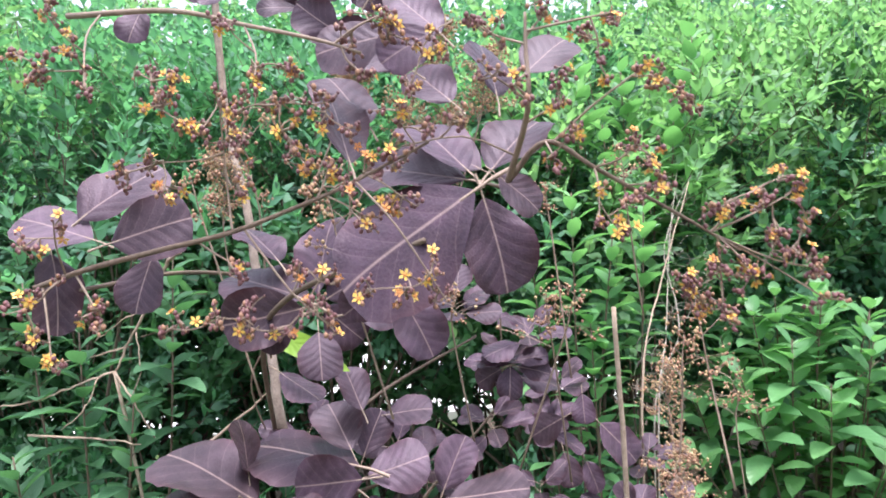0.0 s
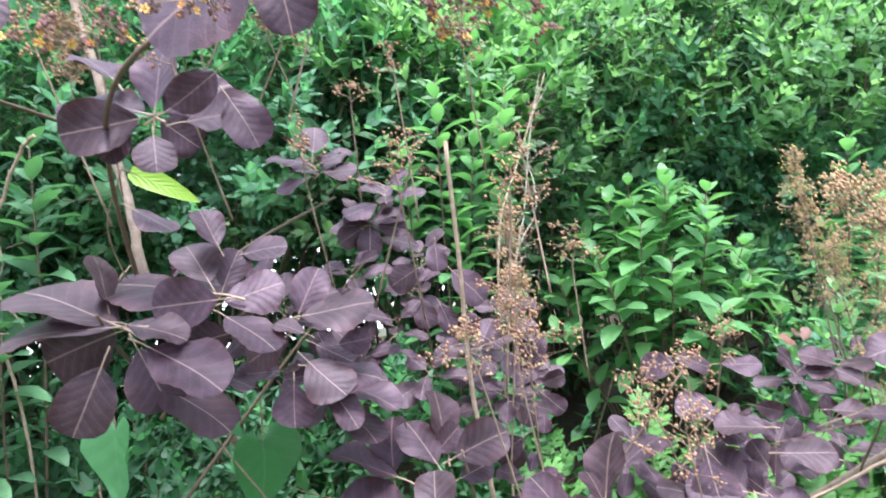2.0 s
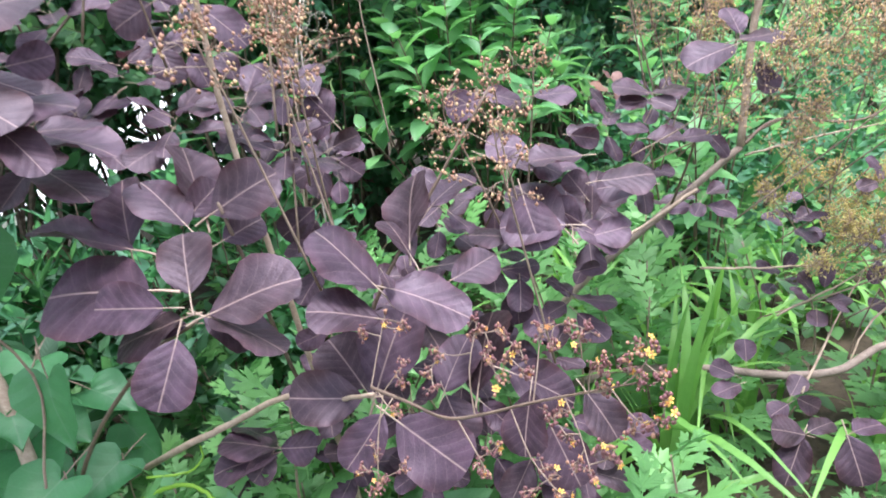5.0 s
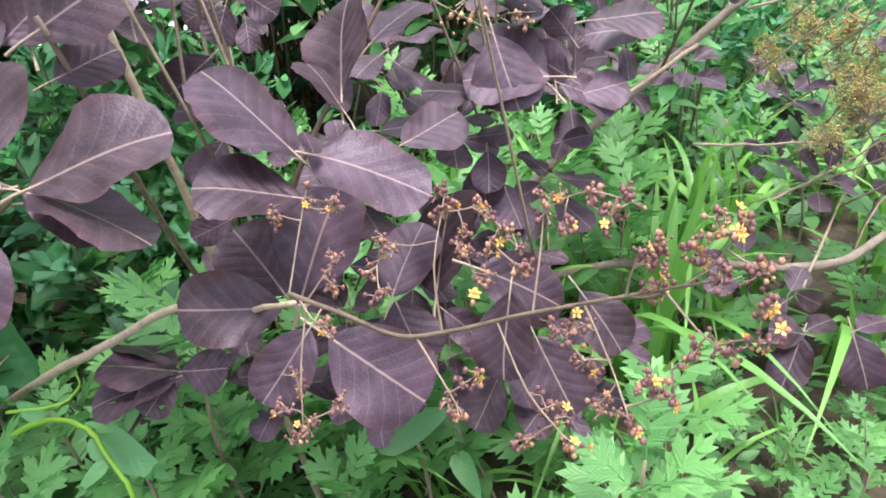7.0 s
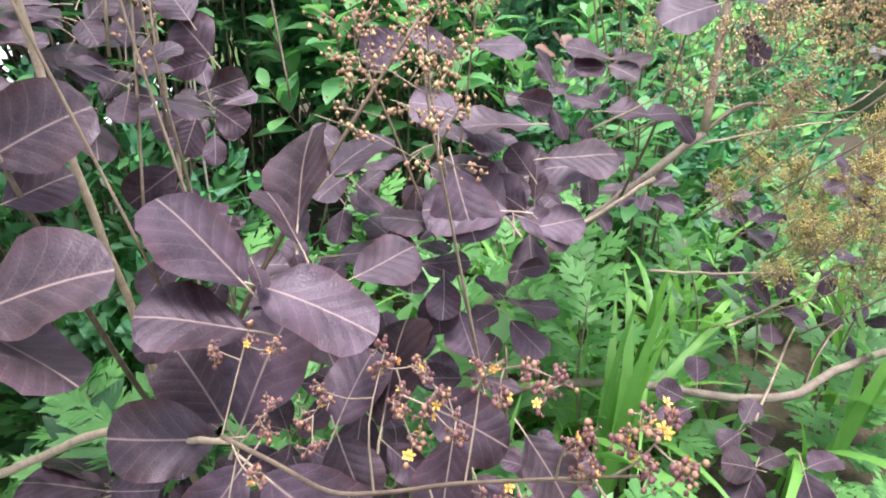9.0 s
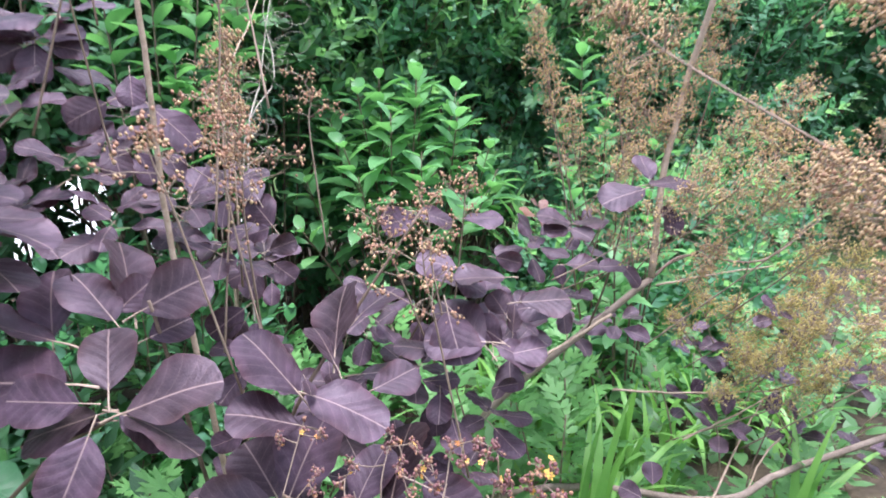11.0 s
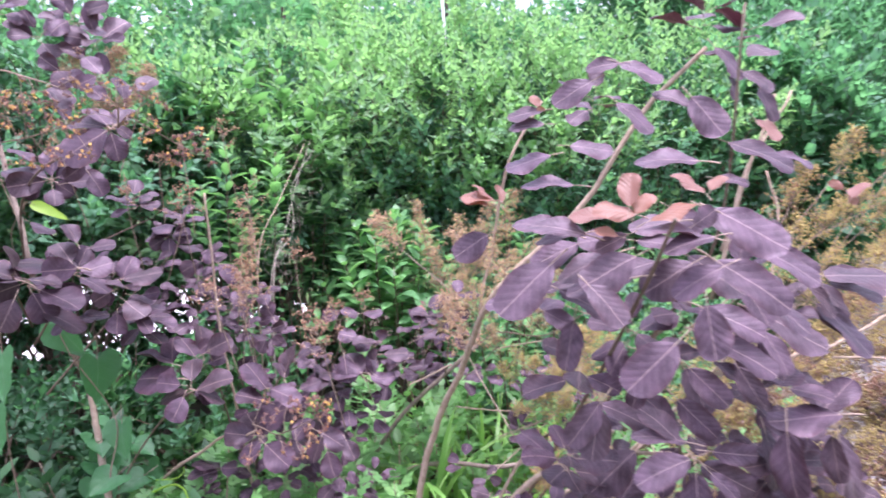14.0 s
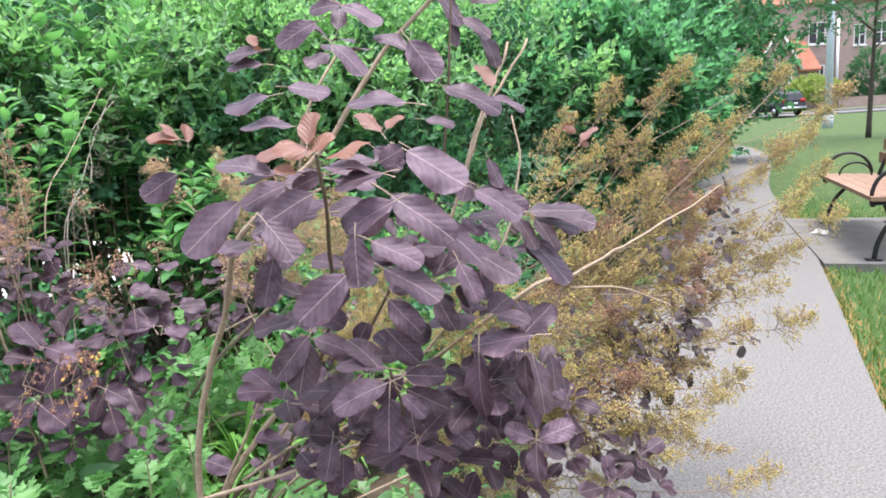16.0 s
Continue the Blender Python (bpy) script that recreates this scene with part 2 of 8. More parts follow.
PINKTAN = surface("pinkish_tan_seed_head", (0.36, 0.235, 0.12), (0.62, 0.455, 0.26), 60, 0.75, 0.1, 0.001)
PETAL = surface("yellow_petal", (0.78, 0.45, 0.06), (0.92, 0.70, 0.20), 160, 0.5, 0.1, 0.001)
PETALO = surface("orange_petal", (0.72, 0.28, 0.08), (0.82, 0.42, 0.14), 160, 0.5, 0.1, 0.001)
SOIL = surface("leaf_litter_soil", (0.030, 0.024, 0.016), (0.10, 0.075, 0.05), 9, 0.95, 0.9, 0.02)
GRASSGROUND = surface("mown_grass", (0.018, 0.046, 0.011), (0.090, 0.150, 0.036), 5, 0.9, 0.8, 0.03, 9)
ASPHALT = surface("worn_pale_asphalt", (0.05, 0.048, 0.045), (0.30, 0.293, 0.280), 110, 0.92, 0.8, 0.004, 3.0)
CONCRETE = surface("concrete", (0.12, 0.117, 0.11), (0.21, 0.20, 0.185), 5, 0.9, 0.4, 0.003, 20)
PALE = surface("pale_paving", (0.62, 0.62, 0.62), (0.82, 0.82, 0.82), 3, 0.8, 0.2, 0.003)
ROADMAT = surface("road_asphalt", (0.10, 0.10, 0.10), (0.19, 0.19, 0.19), 3, 0.9, 0.4, 0.004, 20)
SLATWOOD = surface("reddish_bench_wood", (0.20, 0.115, 0.075), (0.37, 0.235, 0.165), 12, 0.6, 0.3, 0.002)
IRON = surface("black_painted_iron", (0.008, 0.008, 0.009), (0.022, 0.022, 0.024), 40, 0.4, 0.2, 0.001)
# Red-brown brick, paled to paint in the haze over the far houses.
BRICK = surface("haze_paled_red_brown_brick", (0.30, 0.21, 0.185), (0.46, 0.36, 0.33), 3, 0.9, 0.3, 0.01, 10)
ROOFTILE = surface("orange_red_roof_tile", (0.24, 0.085, 0.05), (0.38, 0.16, 0.10), 2, 0.8, 0.4, 0.02, 8)
WHITE = surface("white_trim_paint", (0.72, 0.72, 0.72), (0.84, 0.84, 0.83), 3, 0.5, 0.1, 0.002)
GLASS, _n, _l, _p = principled("window_glass", 0.05, 0.6)
_p.inputs["Base Color"].default_value = (0.02, 0.025, 0.03, 1)
CARPAINT, _n, _l, _p = principled("black_car_paint", 0.18, 0.6)
_p.inputs["Base Color"].default_value = (0.012, 0.013, 0.016, 1)
TAILRED, _n, _l, _p = principled("red_tail_lamp", 0.2, 0.5)
_p.inputs["Base Color"].default_value = (0.5, 0.02, 0.02, 1)
RUBBER = surface("tyre_rubber", (0.012, 0.012, 0.012), (0.03, 0.03, 0.03), 20, 0.85, 0.2, 0.002)
CHROME, _n, _l, _p = principled("silver_metal", 0.25, 0.5)
_p.inputs["Base Color"].default_value, _p.inputs["Metallic"].default_value = (0.6, 0.6, 0.62, 1), 1.0
POLEPAINT = surface("pale_blue_grey_pole", (0.42, 0.50, 0.58), (0.56, 0.63, 0.70), 3, 0.5, 0.1, 0.002)


# ---- mesh building ----
class Shape:
    """Collects vertices, faces, material slots and one uv a vertex, and turns them into a mesh."""

    def __init__(self):
        self.v, self.f, self.mi, self.uv = [], [], [], []

    def add(self, verts, faces, slot=0, uvs=None):
        k = len(self.v)
        self.v.extend(tuple(p) for p in verts)
        self.uv.extend(uvs if uvs is not None else [(0.25, 0.4)] * len(verts))
        for f in faces:
            self.f.append(tuple(i + k for i in f))
            self.mi.append(slot)

    def mesh(self, name, mats, smooth=True):
        me = bpy.data.meshes.new(name)
        me.from_pydata(self.v, [], self.f)
        for m in mats:
            me.materials.append(m)
        me.polygons.foreach_set("material_index", self.mi)
        me.polygons.foreach_set("use_smooth", [smooth] * len(self.f))
        lay = me.uv_layers.new(name="UVMap")
        idx = np.empty(len(me.loops), dtype=np.int32)
        me.loops.foreach_get("vertex_index", idx)
        lay.data.foreach_set("uv", np.asarray(self.uv, dtype=np.float32)[idx].ravel())
        me.update()
        return me

    def tube(self, pts, radii, sides=6, slot=0, cap=True):
        pts = [Vector(p) for p in pts]
        n = len(pts)
        if isinstance(radii, (int, float)):
            radii = [radii] * n
        verts, faces = [], []
        ref = Vector((0.31, 0.74, 0.6))
        for i, p in enumerate(pts):
            d = (pts[min(i + 1, n - 1)] - pts[max(i - 1, 0)]).normalized()
            a = d.cross(ref).normalized()
            b = d.cross(a)
            for s in range(sides):
                w = 2 * math.pi * s / sides
                verts.append(p + radii[i] * (math.cos(w) * a + math.sin(w) * b))
        for i in range(n - 1):
            for s in range(sides):
                t = (s + 1) % sides
                faces.append((i * sides + s, i * sides + t, (i + 1) * sides + t, (i + 1) * sides + s))
        if cap:
            faces.append(tuple(range(sides - 1, -1, -1)))
            faces.append(tuple((n - 1) * sides + s for s in range(sides)))
        self.add(verts, faces, slot)

    def box(self, lo, hi, slot=0, m=None):
        (x0, y0, z0), (x1, y1, z1) = lo, hi
        vs = [Vector(c) for c in ((x0, y0, z0), (x1, y0, z0), (x1, y1, z0), (x0, y1, z0), (x0, y0, z1), (x1, y0, z1), (x1, y1, z1), (x0, y1, z1))]
        if m is not None:
            vs = [m @ v for v in vs]
        self.add(vs, [(3, 2, 1, 0), (4, 5, 6, 7), (0, 1, 5, 4), (1, 2, 6, 5), (2, 3, 7, 6), (3, 0, 4, 7)], slot)

    def bud(self, c, r, slot=0, stretch=1.0):
        x, y, z = c
        vs = [(x, y, z - r * stretch)]
        for h, k in ((-0.5, 0.85), (0.35, 0.95), (0.85, 0.5)):
            vs += [(x + r * k * math.cos(w), y + r * k * math.sin(w), z + r * h * stretch) for w in (0.3, 1.557, 2.813, 4.07, 5.326)]
        vs.append((x, y, z + r * stretch * 1.1))
        fs = [(0, 1 + (i + 1) % 5, 1 + i) for i in range(5)]
        for j in (1, 6):
            fs += [(j + i, j + (i + 1) % 5, j + 5 + (i + 1) % 5, j + 5 + i) for i in range(5)]
        fs += [(11 + i, 11 + (i + 1) % 5, 16) for i in range(5)]
        self.add(vs, fs, slot)

    def bead(self, c, r, slot=0, stretch=1.0):
        x, y, z = c
        self.add([(x + r, y, z), (x - r, y, z), (x, y + r, z), (x, y - r, z), (x, y, z + r * stretch), (x, y, z - r * stretch)],
                 [(0, 2, 4), (2, 1, 4), (1, 3, 4), (3, 0, 4), (2, 0, 5), (1, 2, 5), (3, 1, 5), (0, 3, 5)], slot)


def part(name, shape, mats, parent=None, label="", smooth=True):
    """Links a shape as one mesh object, under a thing or a part where one is given."""
    mats = mats if isinstance(mats, (list, tuple)) else [mats]
    ob = new(name, shape.mesh(name, mats, smooth) if isinstance(shape, Shape) else shape)
    ob.parent = parent
    if label:
        ob["label"] = label
    return ob


def thing(name, label, category, at=(0, 0, 0), group="", kind=""):
    ob = new(name)
    ob.empty_display_size = 0.05
    ob.matrix_world = Matrix.Translation(at)
    return tagged(ob, label, category, group, kind)


def placed(ob, m):
    """Puts a part at a world pose under its thing, whose own pose is a plain shift."""
    ob.matrix_basis = Matrix.Translation(-ob.parent.matrix_world.translation) @ m if ob.parent else m


def frame_of(at, along, normal, size=(1, 1, 1)):
    """A pose whose y runs along and whose z is as near to normal as can be."""
    y = Vector(along).normalized()
    x = y.cross(Vector(normal))
    x = x.normalized() if x.length > 1e-5 else y.orthogonal().normalized()
    z = x.cross(y)
    m = Matrix.Identity(4)
    for i in range(3):
        m[i][0], m[i][1], m[i][2], m[i][3] = x[i] * size[0], y[i] * size[1], z[i] * size[2], at[i]
    return m


def smooth_line(pts, steps=5):
    """A smooth line through the points."""
    p = [Vector(q) for q in pts]
    p = [2 * p[0] - p[1]] + p + [2 * p[-1] - p[-2]]
    out = []
    for i in range(1, len(p) - 2):
        for s in range(steps):
            t = s / steps
            a, b, c, d = p[i - 1], p[i], p[i + 1], p[i + 2]
            out.append(0.5 * ((2 * b) + (c - a) * t + (2 * a - 5 * b + 4 * c - d) * t * t + (3 * b - a - 3 * c + d) * t ** 3))
    out.append(p[-2])
    return out


rnd = random.Random(7)


# ---- leaves ----
def blade_shape(rows, widths, length, width, fold, droop, ripple, petiole=0.0, seed=0, petiole_r=0.0009, cols=(-1, -0.5, 0, 0.5, 1)):
    """A leaf along +y from the end of its stalk, its upper side to +z."""
    r = random.Random(seed)
    s = Shape()
    verts, uvs, faces = [], [], []
    k = len(cols)
    ph = r.uniform(0, 6)
    for t, w in zip(rows, widths):
        for c in cols:
            x = c * w * width / 2
            z = fold * abs(c) ** 1.5 * w * width / 2 + droop * length * t * t + ripple * math.sin(ph + t * 9 + c * 2) * abs(c) * w
            verts.append((x, petiole + t * length, z))
            uvs.append((0.5 + c * w * 0.5, t))
    for i in range(len(rows) - 1):
        for j in range(k - 1):
            faces.append((i * k + j, i * k + j + 1, (i + 1) * k + j + 1, (i + 1) * k + j))
    s.add(verts, faces, 0, uvs)
    if petiole > 0:
        s.tube([(0, 0, -0.002), (0, petiole * 0.6, 0.0), (0, petiole + 0.12 * length, -0.0006)], [petiole_r * 1.3, petiole_r, petiole_r * 0.7], 3, 1, False)
    return s


ROUND_ROWS = (0, 0.1, 0.27, 0.47, 0.67, 0.84, 0.95, 1.0)
ROUND_WIDE = (0.06, 0.38, 0.73, 0.95, 1.0, 0.90, 0.64, 0.20)
OVAL_WIDE = (0.08, 0.46, 0.82, 0.99, 0.99, 0.83, 0.55, 0.16)
PETIOLE = surface("leaf_stalk", (0.27, 0.20, 0.15), (0.44, 0.34, 0.26), 60, 0.55, 0.1, 0.001)


def smoke_leaf(widths, width, cup, droop, ripple, twist, petiole, seed, bend=0.0):
    """A unit-long rounded leaf with a sunken midrib, blade puffed up between its side veins, and a wavy rim."""
    r = random.Random(seed)
    s = Shape()
    cols = (-1, -0.78, -0.52, -0.26, 0, 0.26, 0.52, 0.78, 1)
    rows = 14
    k = len(cols)
    ph, ph2 = r.uniform(0, 6), r.uniform(0, 6)
    vs, uv, fs = [], [], []
    for i in range(rows + 1):
        t = 1 - (1 - i / rows) ** 1.15
        w = float(np.interp(t, ROUND_ROWS, widths))
        w *= 1 + 0.025 * math.sin(ph + 7 * t)
        for c in cols:
            u = abs(c) * w * 0.5
            swell = abs(((t - u * (0.95 - 0.7 * u)) * 6.5) % 1.0 - 0.5)
            edge = abs(c) ** 2 * w
            x = c * w * width / 2 * (1 + 0.03 * math.sin(ph2 + 5 * t) * c) + bend * t * t
            z = cup * abs(c) ** 1.4 * w * width / 2 + droop * t * t + 1.4 * ripple * math.sin(ph + t * 8 + c * 2.5) * edge + 0.03 * math.sin(ph2 + 4 * t) * t + twist * c * w * t * 0.3 + 0.027 * (swell * 2 - 0.5) * min(1, abs(c) * 2.5) * w
            vs.append((x, petiole + t, z))
            uv.append((0.5 + c * w * 0.5, t))
    for i in range(rows):
        for q in range(k - 1):
            fs.append((i * k + q, i * k + q + 1, (i + 1) * k + q + 1, (i + 1) * k + q))
    s.add(vs, fs, 0, uv)
    s.tube([(0, 0, -0.012), (0, petiole * 0.55, 0.006), (0, petiole + 0.10, -0.008)], [0.016, 0.012, 0.009], 4, 1, False)
    return s


# Purple leaves: round, oval and narrow, some cupped, some drooping, some turned.
SMOKE = [
    smoke_leaf(ROUND_WIDE, 0.78, 0.10, -0.12, 0.030, 0.10, 0.32, 1),
    smoke_leaf(ROUND_WIDE, 0.72, 0.24, -0.05, 0.045, -0.12, 0.28, 2, 0.05),
    smoke_leaf(ROUND_WIDE, 0.82, -0.10, -0.10, 0.035, 0.15, 0.30, 5, -0.04),
    smoke_leaf(OVAL_WIDE, 0.66, 0.10, -0.22, 0.040, 0.12, 0.30, 3, 0.06),
    smoke_leaf(OVAL_WIDE, 0.58, 0.32, 0.04, 0.040, -0.2, 0.34, 4),
    smoke_leaf(OVAL_WIDE, 0.62, -0.14, -0.16, 0.050, 0.2, 0.30, 6, -0.07),
]
SLIM_WIDE = (0.10, 0.50, 0.85, 1.0, 0.98, 0.84, 0.60, 0.24)
DULL_MESH = [s.mesh("leaf", [DULL, PETIOLE]) for s in (
    smoke_leaf(SLIM_WIDE, 0.60, 0.06, -0.05, 0.030, 0.05, 0.30, 7, 0.03),
    smoke_leaf(SLIM_WIDE, 0.54, 0.14, -0.10, 0.035, -0.10, 0.34, 8, -0.05),
    smoke_leaf(SLIM_WIDE, 0.66, -0.06, -0.08, 0.035, 0.10, 0.30, 9),
)]
SMOKE_MESH = [s.mesh("leaf", [PURPLE, PETIOLE]) for s in SMOKE]
YOUNG_MESH = [s.mesh("leaf", [YOUNG, PETIOLE]) for s in SMOKE[3:]]
WITHERED_MESH = [s.mesh("leaf", [DARKDRY, PETIOLE]) for s in SMOKE[3:]]


def leaf_at(bush, base, along, normal, length, meshes=SMOKE_MESH, which=None):
    ob = part("leaf", meshes[rnd.randrange(len(meshes)) if which is None else which], None, bush)
    placed(ob, frame_of(base, along, normal, (length, length, length)))
    return ob


def rosette(bush, at, axis=(0, -0.45, 0.9), n=9, size=0.06, meshes=SMOKE_MESH, spread=(48, 94), stagger=0.02):
    """Leaves set in a spiral round the end of a shoot, the lower ones larger and spread wider."""
    a = Vector(axis).normalized()
    e1 = a.orthogonal().normalized()
    e2 = a.cross(e1)
    turn = rnd.uniform(0, 6.28)
    for i in range(n):
        t = (i + 0.5) / n
        w = turn + i * 2.399 + rnd.uniform(-0.25, 0.25)
        tilt = radians(spread[0] + (spread[1] - spread[0]) * (1 - t) + rnd.uniform(-14, 14))
        out = math.cos(w) * e1 + math.sin(w) * e2
        d = math.sin(tilt) * out + math.cos(tilt) * a
        nrm = math.sin(tilt) * a - math.cos(tilt) * out + Vector((rnd.uniform(-0.35, 0.35), rnd.uniform(-0.4, 0.2), rnd.uniform(0.0, 0.5)))
        d = (d + Vector((0, 0, -0.06))).normalized()
        base = Vector(at) - a * stagger * (1 - t) * 2
        leaf_at(bush, base, d, nrm, size * rnd.uniform(0.72, 1.12) * (1.08 - 0.35 * t), meshes)


def stem(bush, pts, r0, r1, mat=BARK, name="stem", sides=7, rough=0.0):
    line = smooth_line(pts, 6)
    n = len(line)
    if rough:
        line = [p + Vector((rnd.uniform(-1, 1), rnd.uniform(-1, 1), rnd.uniform(-1, 1))) * rough for p in line]
    s = Shape()
    off = bush.matrix_world.translation if bush else Vector()
    s.tube([p - off for p in line], [r0 + (r1 - r0) * i / (n - 1) for i in range(n)], sides)
    return part(name, s, mat, bush)


def flower_mesh(petal, r):
    s = Shape()
    for i in range(5):
        w = 2 * math.pi * i / 5
        c, sn = math.cos(w), math.sin(w)
        pts = [(0.1 * r, 0.0, 0), (0.6 * r, 0.3 * r, 0.15 * r), (1.05 * r, 0.0, 0.3 * r), (0.6 * r, -0.3 * r, 0.15 * r)]
        s.add([(x * c - y * sn, x * sn + y * c, z) for x, y, z in pts], [(0, 1, 2, 3)], 0)
    for i in range(5):
        w = 2 * math.pi * (i + 0.5) / 5
        s.bead((0.3 * r * math.cos(w), 0.3 * r * math.sin(w), 0.3 * r), 0.12 * r, 1)
    s.bead((0, 0, 0.12 * r), 0.3 * r, 1)
    return s.mesh("flower", [petal, PETALO])


FLOWERS = [flower_mesh(PETAL, 0.0036), flower_mesh(PETAL, 0.0030), flower_mesh(PETALO, 0.0028)]


def panicle_to(bush, axis, ends, seed=0, buds=12, bud_r=0.0018, stalk_r=0.0016, bloom=0.10):
    """A flower head whose side stalks leave the axis, or one another, and end in knots of buds and small flowers."""
    r = random.Random(seed)
    off = bush.matrix_world.translation
    line = [p - off for p in smooth_line(axis, 6)]
    n = len(line)
    s = Shape()
    s.tube(line, [stalk_r * (1.25 - 0.75 * i / (n - 1)) for i in range(n)], 6)
    blooms, forks = [], []
    for e in sorted(ends, key=lambda e: -min((p + off - Vector(e)).length for p in line)):
        q = Vector(e) - off
        near = min(range(n), key=lambda i: (line[i] - q).length)
        root = line[max(0, near - r.randrange(3, 5))]
        wide = 0.50
        if forks:
            best = min(forks, key=lambda p: (p - q).length)
            if (best - q).length < 0.75 * (root - q).length:
                root, wide = best, 0.40
        d = (q - root)
        ln = d.length
        mid = root.lerp(q, 0.5) + Vector((r.gauss(0, 1), r.gauss(0, 1), r.gauss(0, 1))) * ln * 0.06
        stalk = smooth_line([root, mid, q], 3)
        s.tube(stalk, [stalk_r * (wide - 0.03 * k) for k in range(7)], 4, 0, False)
        forks += [stalk[3], stalk[4], stalk[5]]
        d.normalize()
        for fork in range(4):
            a = q - d * r.uniform(0.0, min(0.014, ln * 0.4))
            side = (d + Vector((r.gauss(0, 1), r.gauss(0, 1), r.gauss(0, 1))) * 0.8).normalized()
            c = a + side * r.uniform(0.003, 0.010)
            s.tube([a, c], [stalk_r * 0.36, stalk_r * 0.3], 3, 0, False)
            for _ in range(buds // 2):
                v = Vector((r.gauss(0, 1), r.gauss(0, 1), r.gauss(0, 1)))
                z = c + v * bud_r * 1.35
                s.tube([c, z], [stalk_r * 0.24, stalk_r * 0.2], 3, 0, False)
                if r.random() < bloom * 0.62:
                    blooms.append((z, (v.normalized() + Vector((0.1, -0.9, 0.3))).normalized()))
                else:
                    s.bud(z, bud_r * r.uniform(0.45, 1.1), 1 if r.random() < 0.75 else 2, 1.15)
    ob = part("flower_panicle", s, [STALK, BUD, BROWNBUD], bush)
    for q, d in blooms:
        f = part("flower", FLOWERS[r.choice((0, 0, 1, 2))], None, ob)
        f.matrix_basis = frame_of(q, d.orthogonal(), d)
    return ob


def plume(bush, tip, root, length, width, knots, seed, bead=0.0024, mats=None, second=0.12):
    """A dry feathery flower head: a bent axis with side stalks, shorter towards the tip, that end in many small seed heads."""
    r = random.Random(seed)
    off = bush.matrix_world.translation
    t1 = Vector(tip) - off
    root = Vector(root) + Vector((r.gauss(0, 1), r.gauss(0, 1), r.gauss(0, 0.7))) * length * 0.9
    d = (Vector(root) - Vector(tip)).normalized()
    t0 = t1 + (d + Vector((0, 0, -0.35))).normalized() * length
    mid = t0.lerp(t1, 0.55) + Vector((r.gauss(0, 1), r.gauss(0, 1), r.gauss(0, 0.6) + 0.5)) * length * 0.07
    back = t0 + (Vector(root) - off - t0) * 0.45 + Vector((0, 0, -0.03))
    line = smooth_line([back, t0, mid, t1], 6)
    n = len(line)
    s = Shape()
    s.tube(line, [0.0016 - 0.0010 * i / (n - 1) for i in range(n)], 4)
    ph = r.uniform(0, 6.28)
    for k in range(knots):
        t = (k + r.random()) / knots
        i = min(n - 2, 6 + int(t * (n - 7)))
        p = line[i].lerp(line[i + 1], r.random())
        ax = (line[i + 1] - line[i]).normalized()
        e = ax.orthogonal().normalized()
        e.rotate(Matrix.Rotation(ph + k * 2.4, 3, ax))
        ln = width * (1.12 - 0.75 * t) * r.uniform(0.45, 1.15) * (0.75 + 0.35 * math.sin(9 * t + ph))
        q = p + (e + ax * r.uniform(0.2, 0.8)).normalized() * ln
        s.tube([p, p.lerp(q, 0.5) + ax * ln * 0.06, q], [0.0007, 0.0006, 0.0004], 3, 0, False)
        for _ in range(3):
            w = p.lerp(q, r.uniform(0.55, 1.0)) + Vector((r.gauss(0, 1), r.gauss(0, 1), r.gauss(0, 1))) * 0.007
            s.tube([p.lerp(q, 0.55), w], [0.0004, 0.0003], 3, 0, False)
            for _ in range(r.randrange(3, 7)):
                z = w + Vector((r.gauss(0, 1), r.gauss(0, 1), r.gauss(0, 1))) * bead * 1.7
                s.bead(z, bead * r.uniform(0.45, 1.1), 2 if r.random() < second else 1, 1.1)
    return part("seed_panicle", s, list(mats or (STALK, TANBUD, BROWNBUD)), bush)


# ---- green shoots, many leaves in one mesh ----
LANCE_T = np.array([0, 0.3, 0.3, 0.3, 0.68, 0.68, 0.68, 1.0])
LANCE_C = np.array([0, -1, 0, 1, -0.78, 0, 0.78, 0.0])
LANCE_F = np.array([(0, 2, 1), (0, 3, 2), (4, 7, 5), (5, 7, 6)])
LANCE_Q = np.array([(1, 2, 5, 4), (2, 3, 6, 5)])


def lance(s, at, along, normal, length, width, slot, droop=-0.12, fold=0.18):
    y = along
    x = y.cross(normal)
    if x.length < 1e-6:
        x = y.orthogonal()
    x = x.normalized()
    z = x.cross(y)
    k = len(s.v)
    for t, c in zip(LANCE_T, LANCE_C):
        p = at + y * (t * length) + x * (c * width / 2) + z * (abs(c) * fold * width + droop * length * t * t)
        s.v.append((p.x, p.y, p.z))
        s.uv.append((0.5 + 0.5 * c * 0.9, t))
    for f in LANCE_F:
        s.f.append((k + int(f[0]), k + int(f[1]), k + int(f[2])))
        s.mi.append(slot)
    for f in LANCE_Q:
        s.f.append(tuple(k + int(i) for i in f))
        s.mi.append(slot)


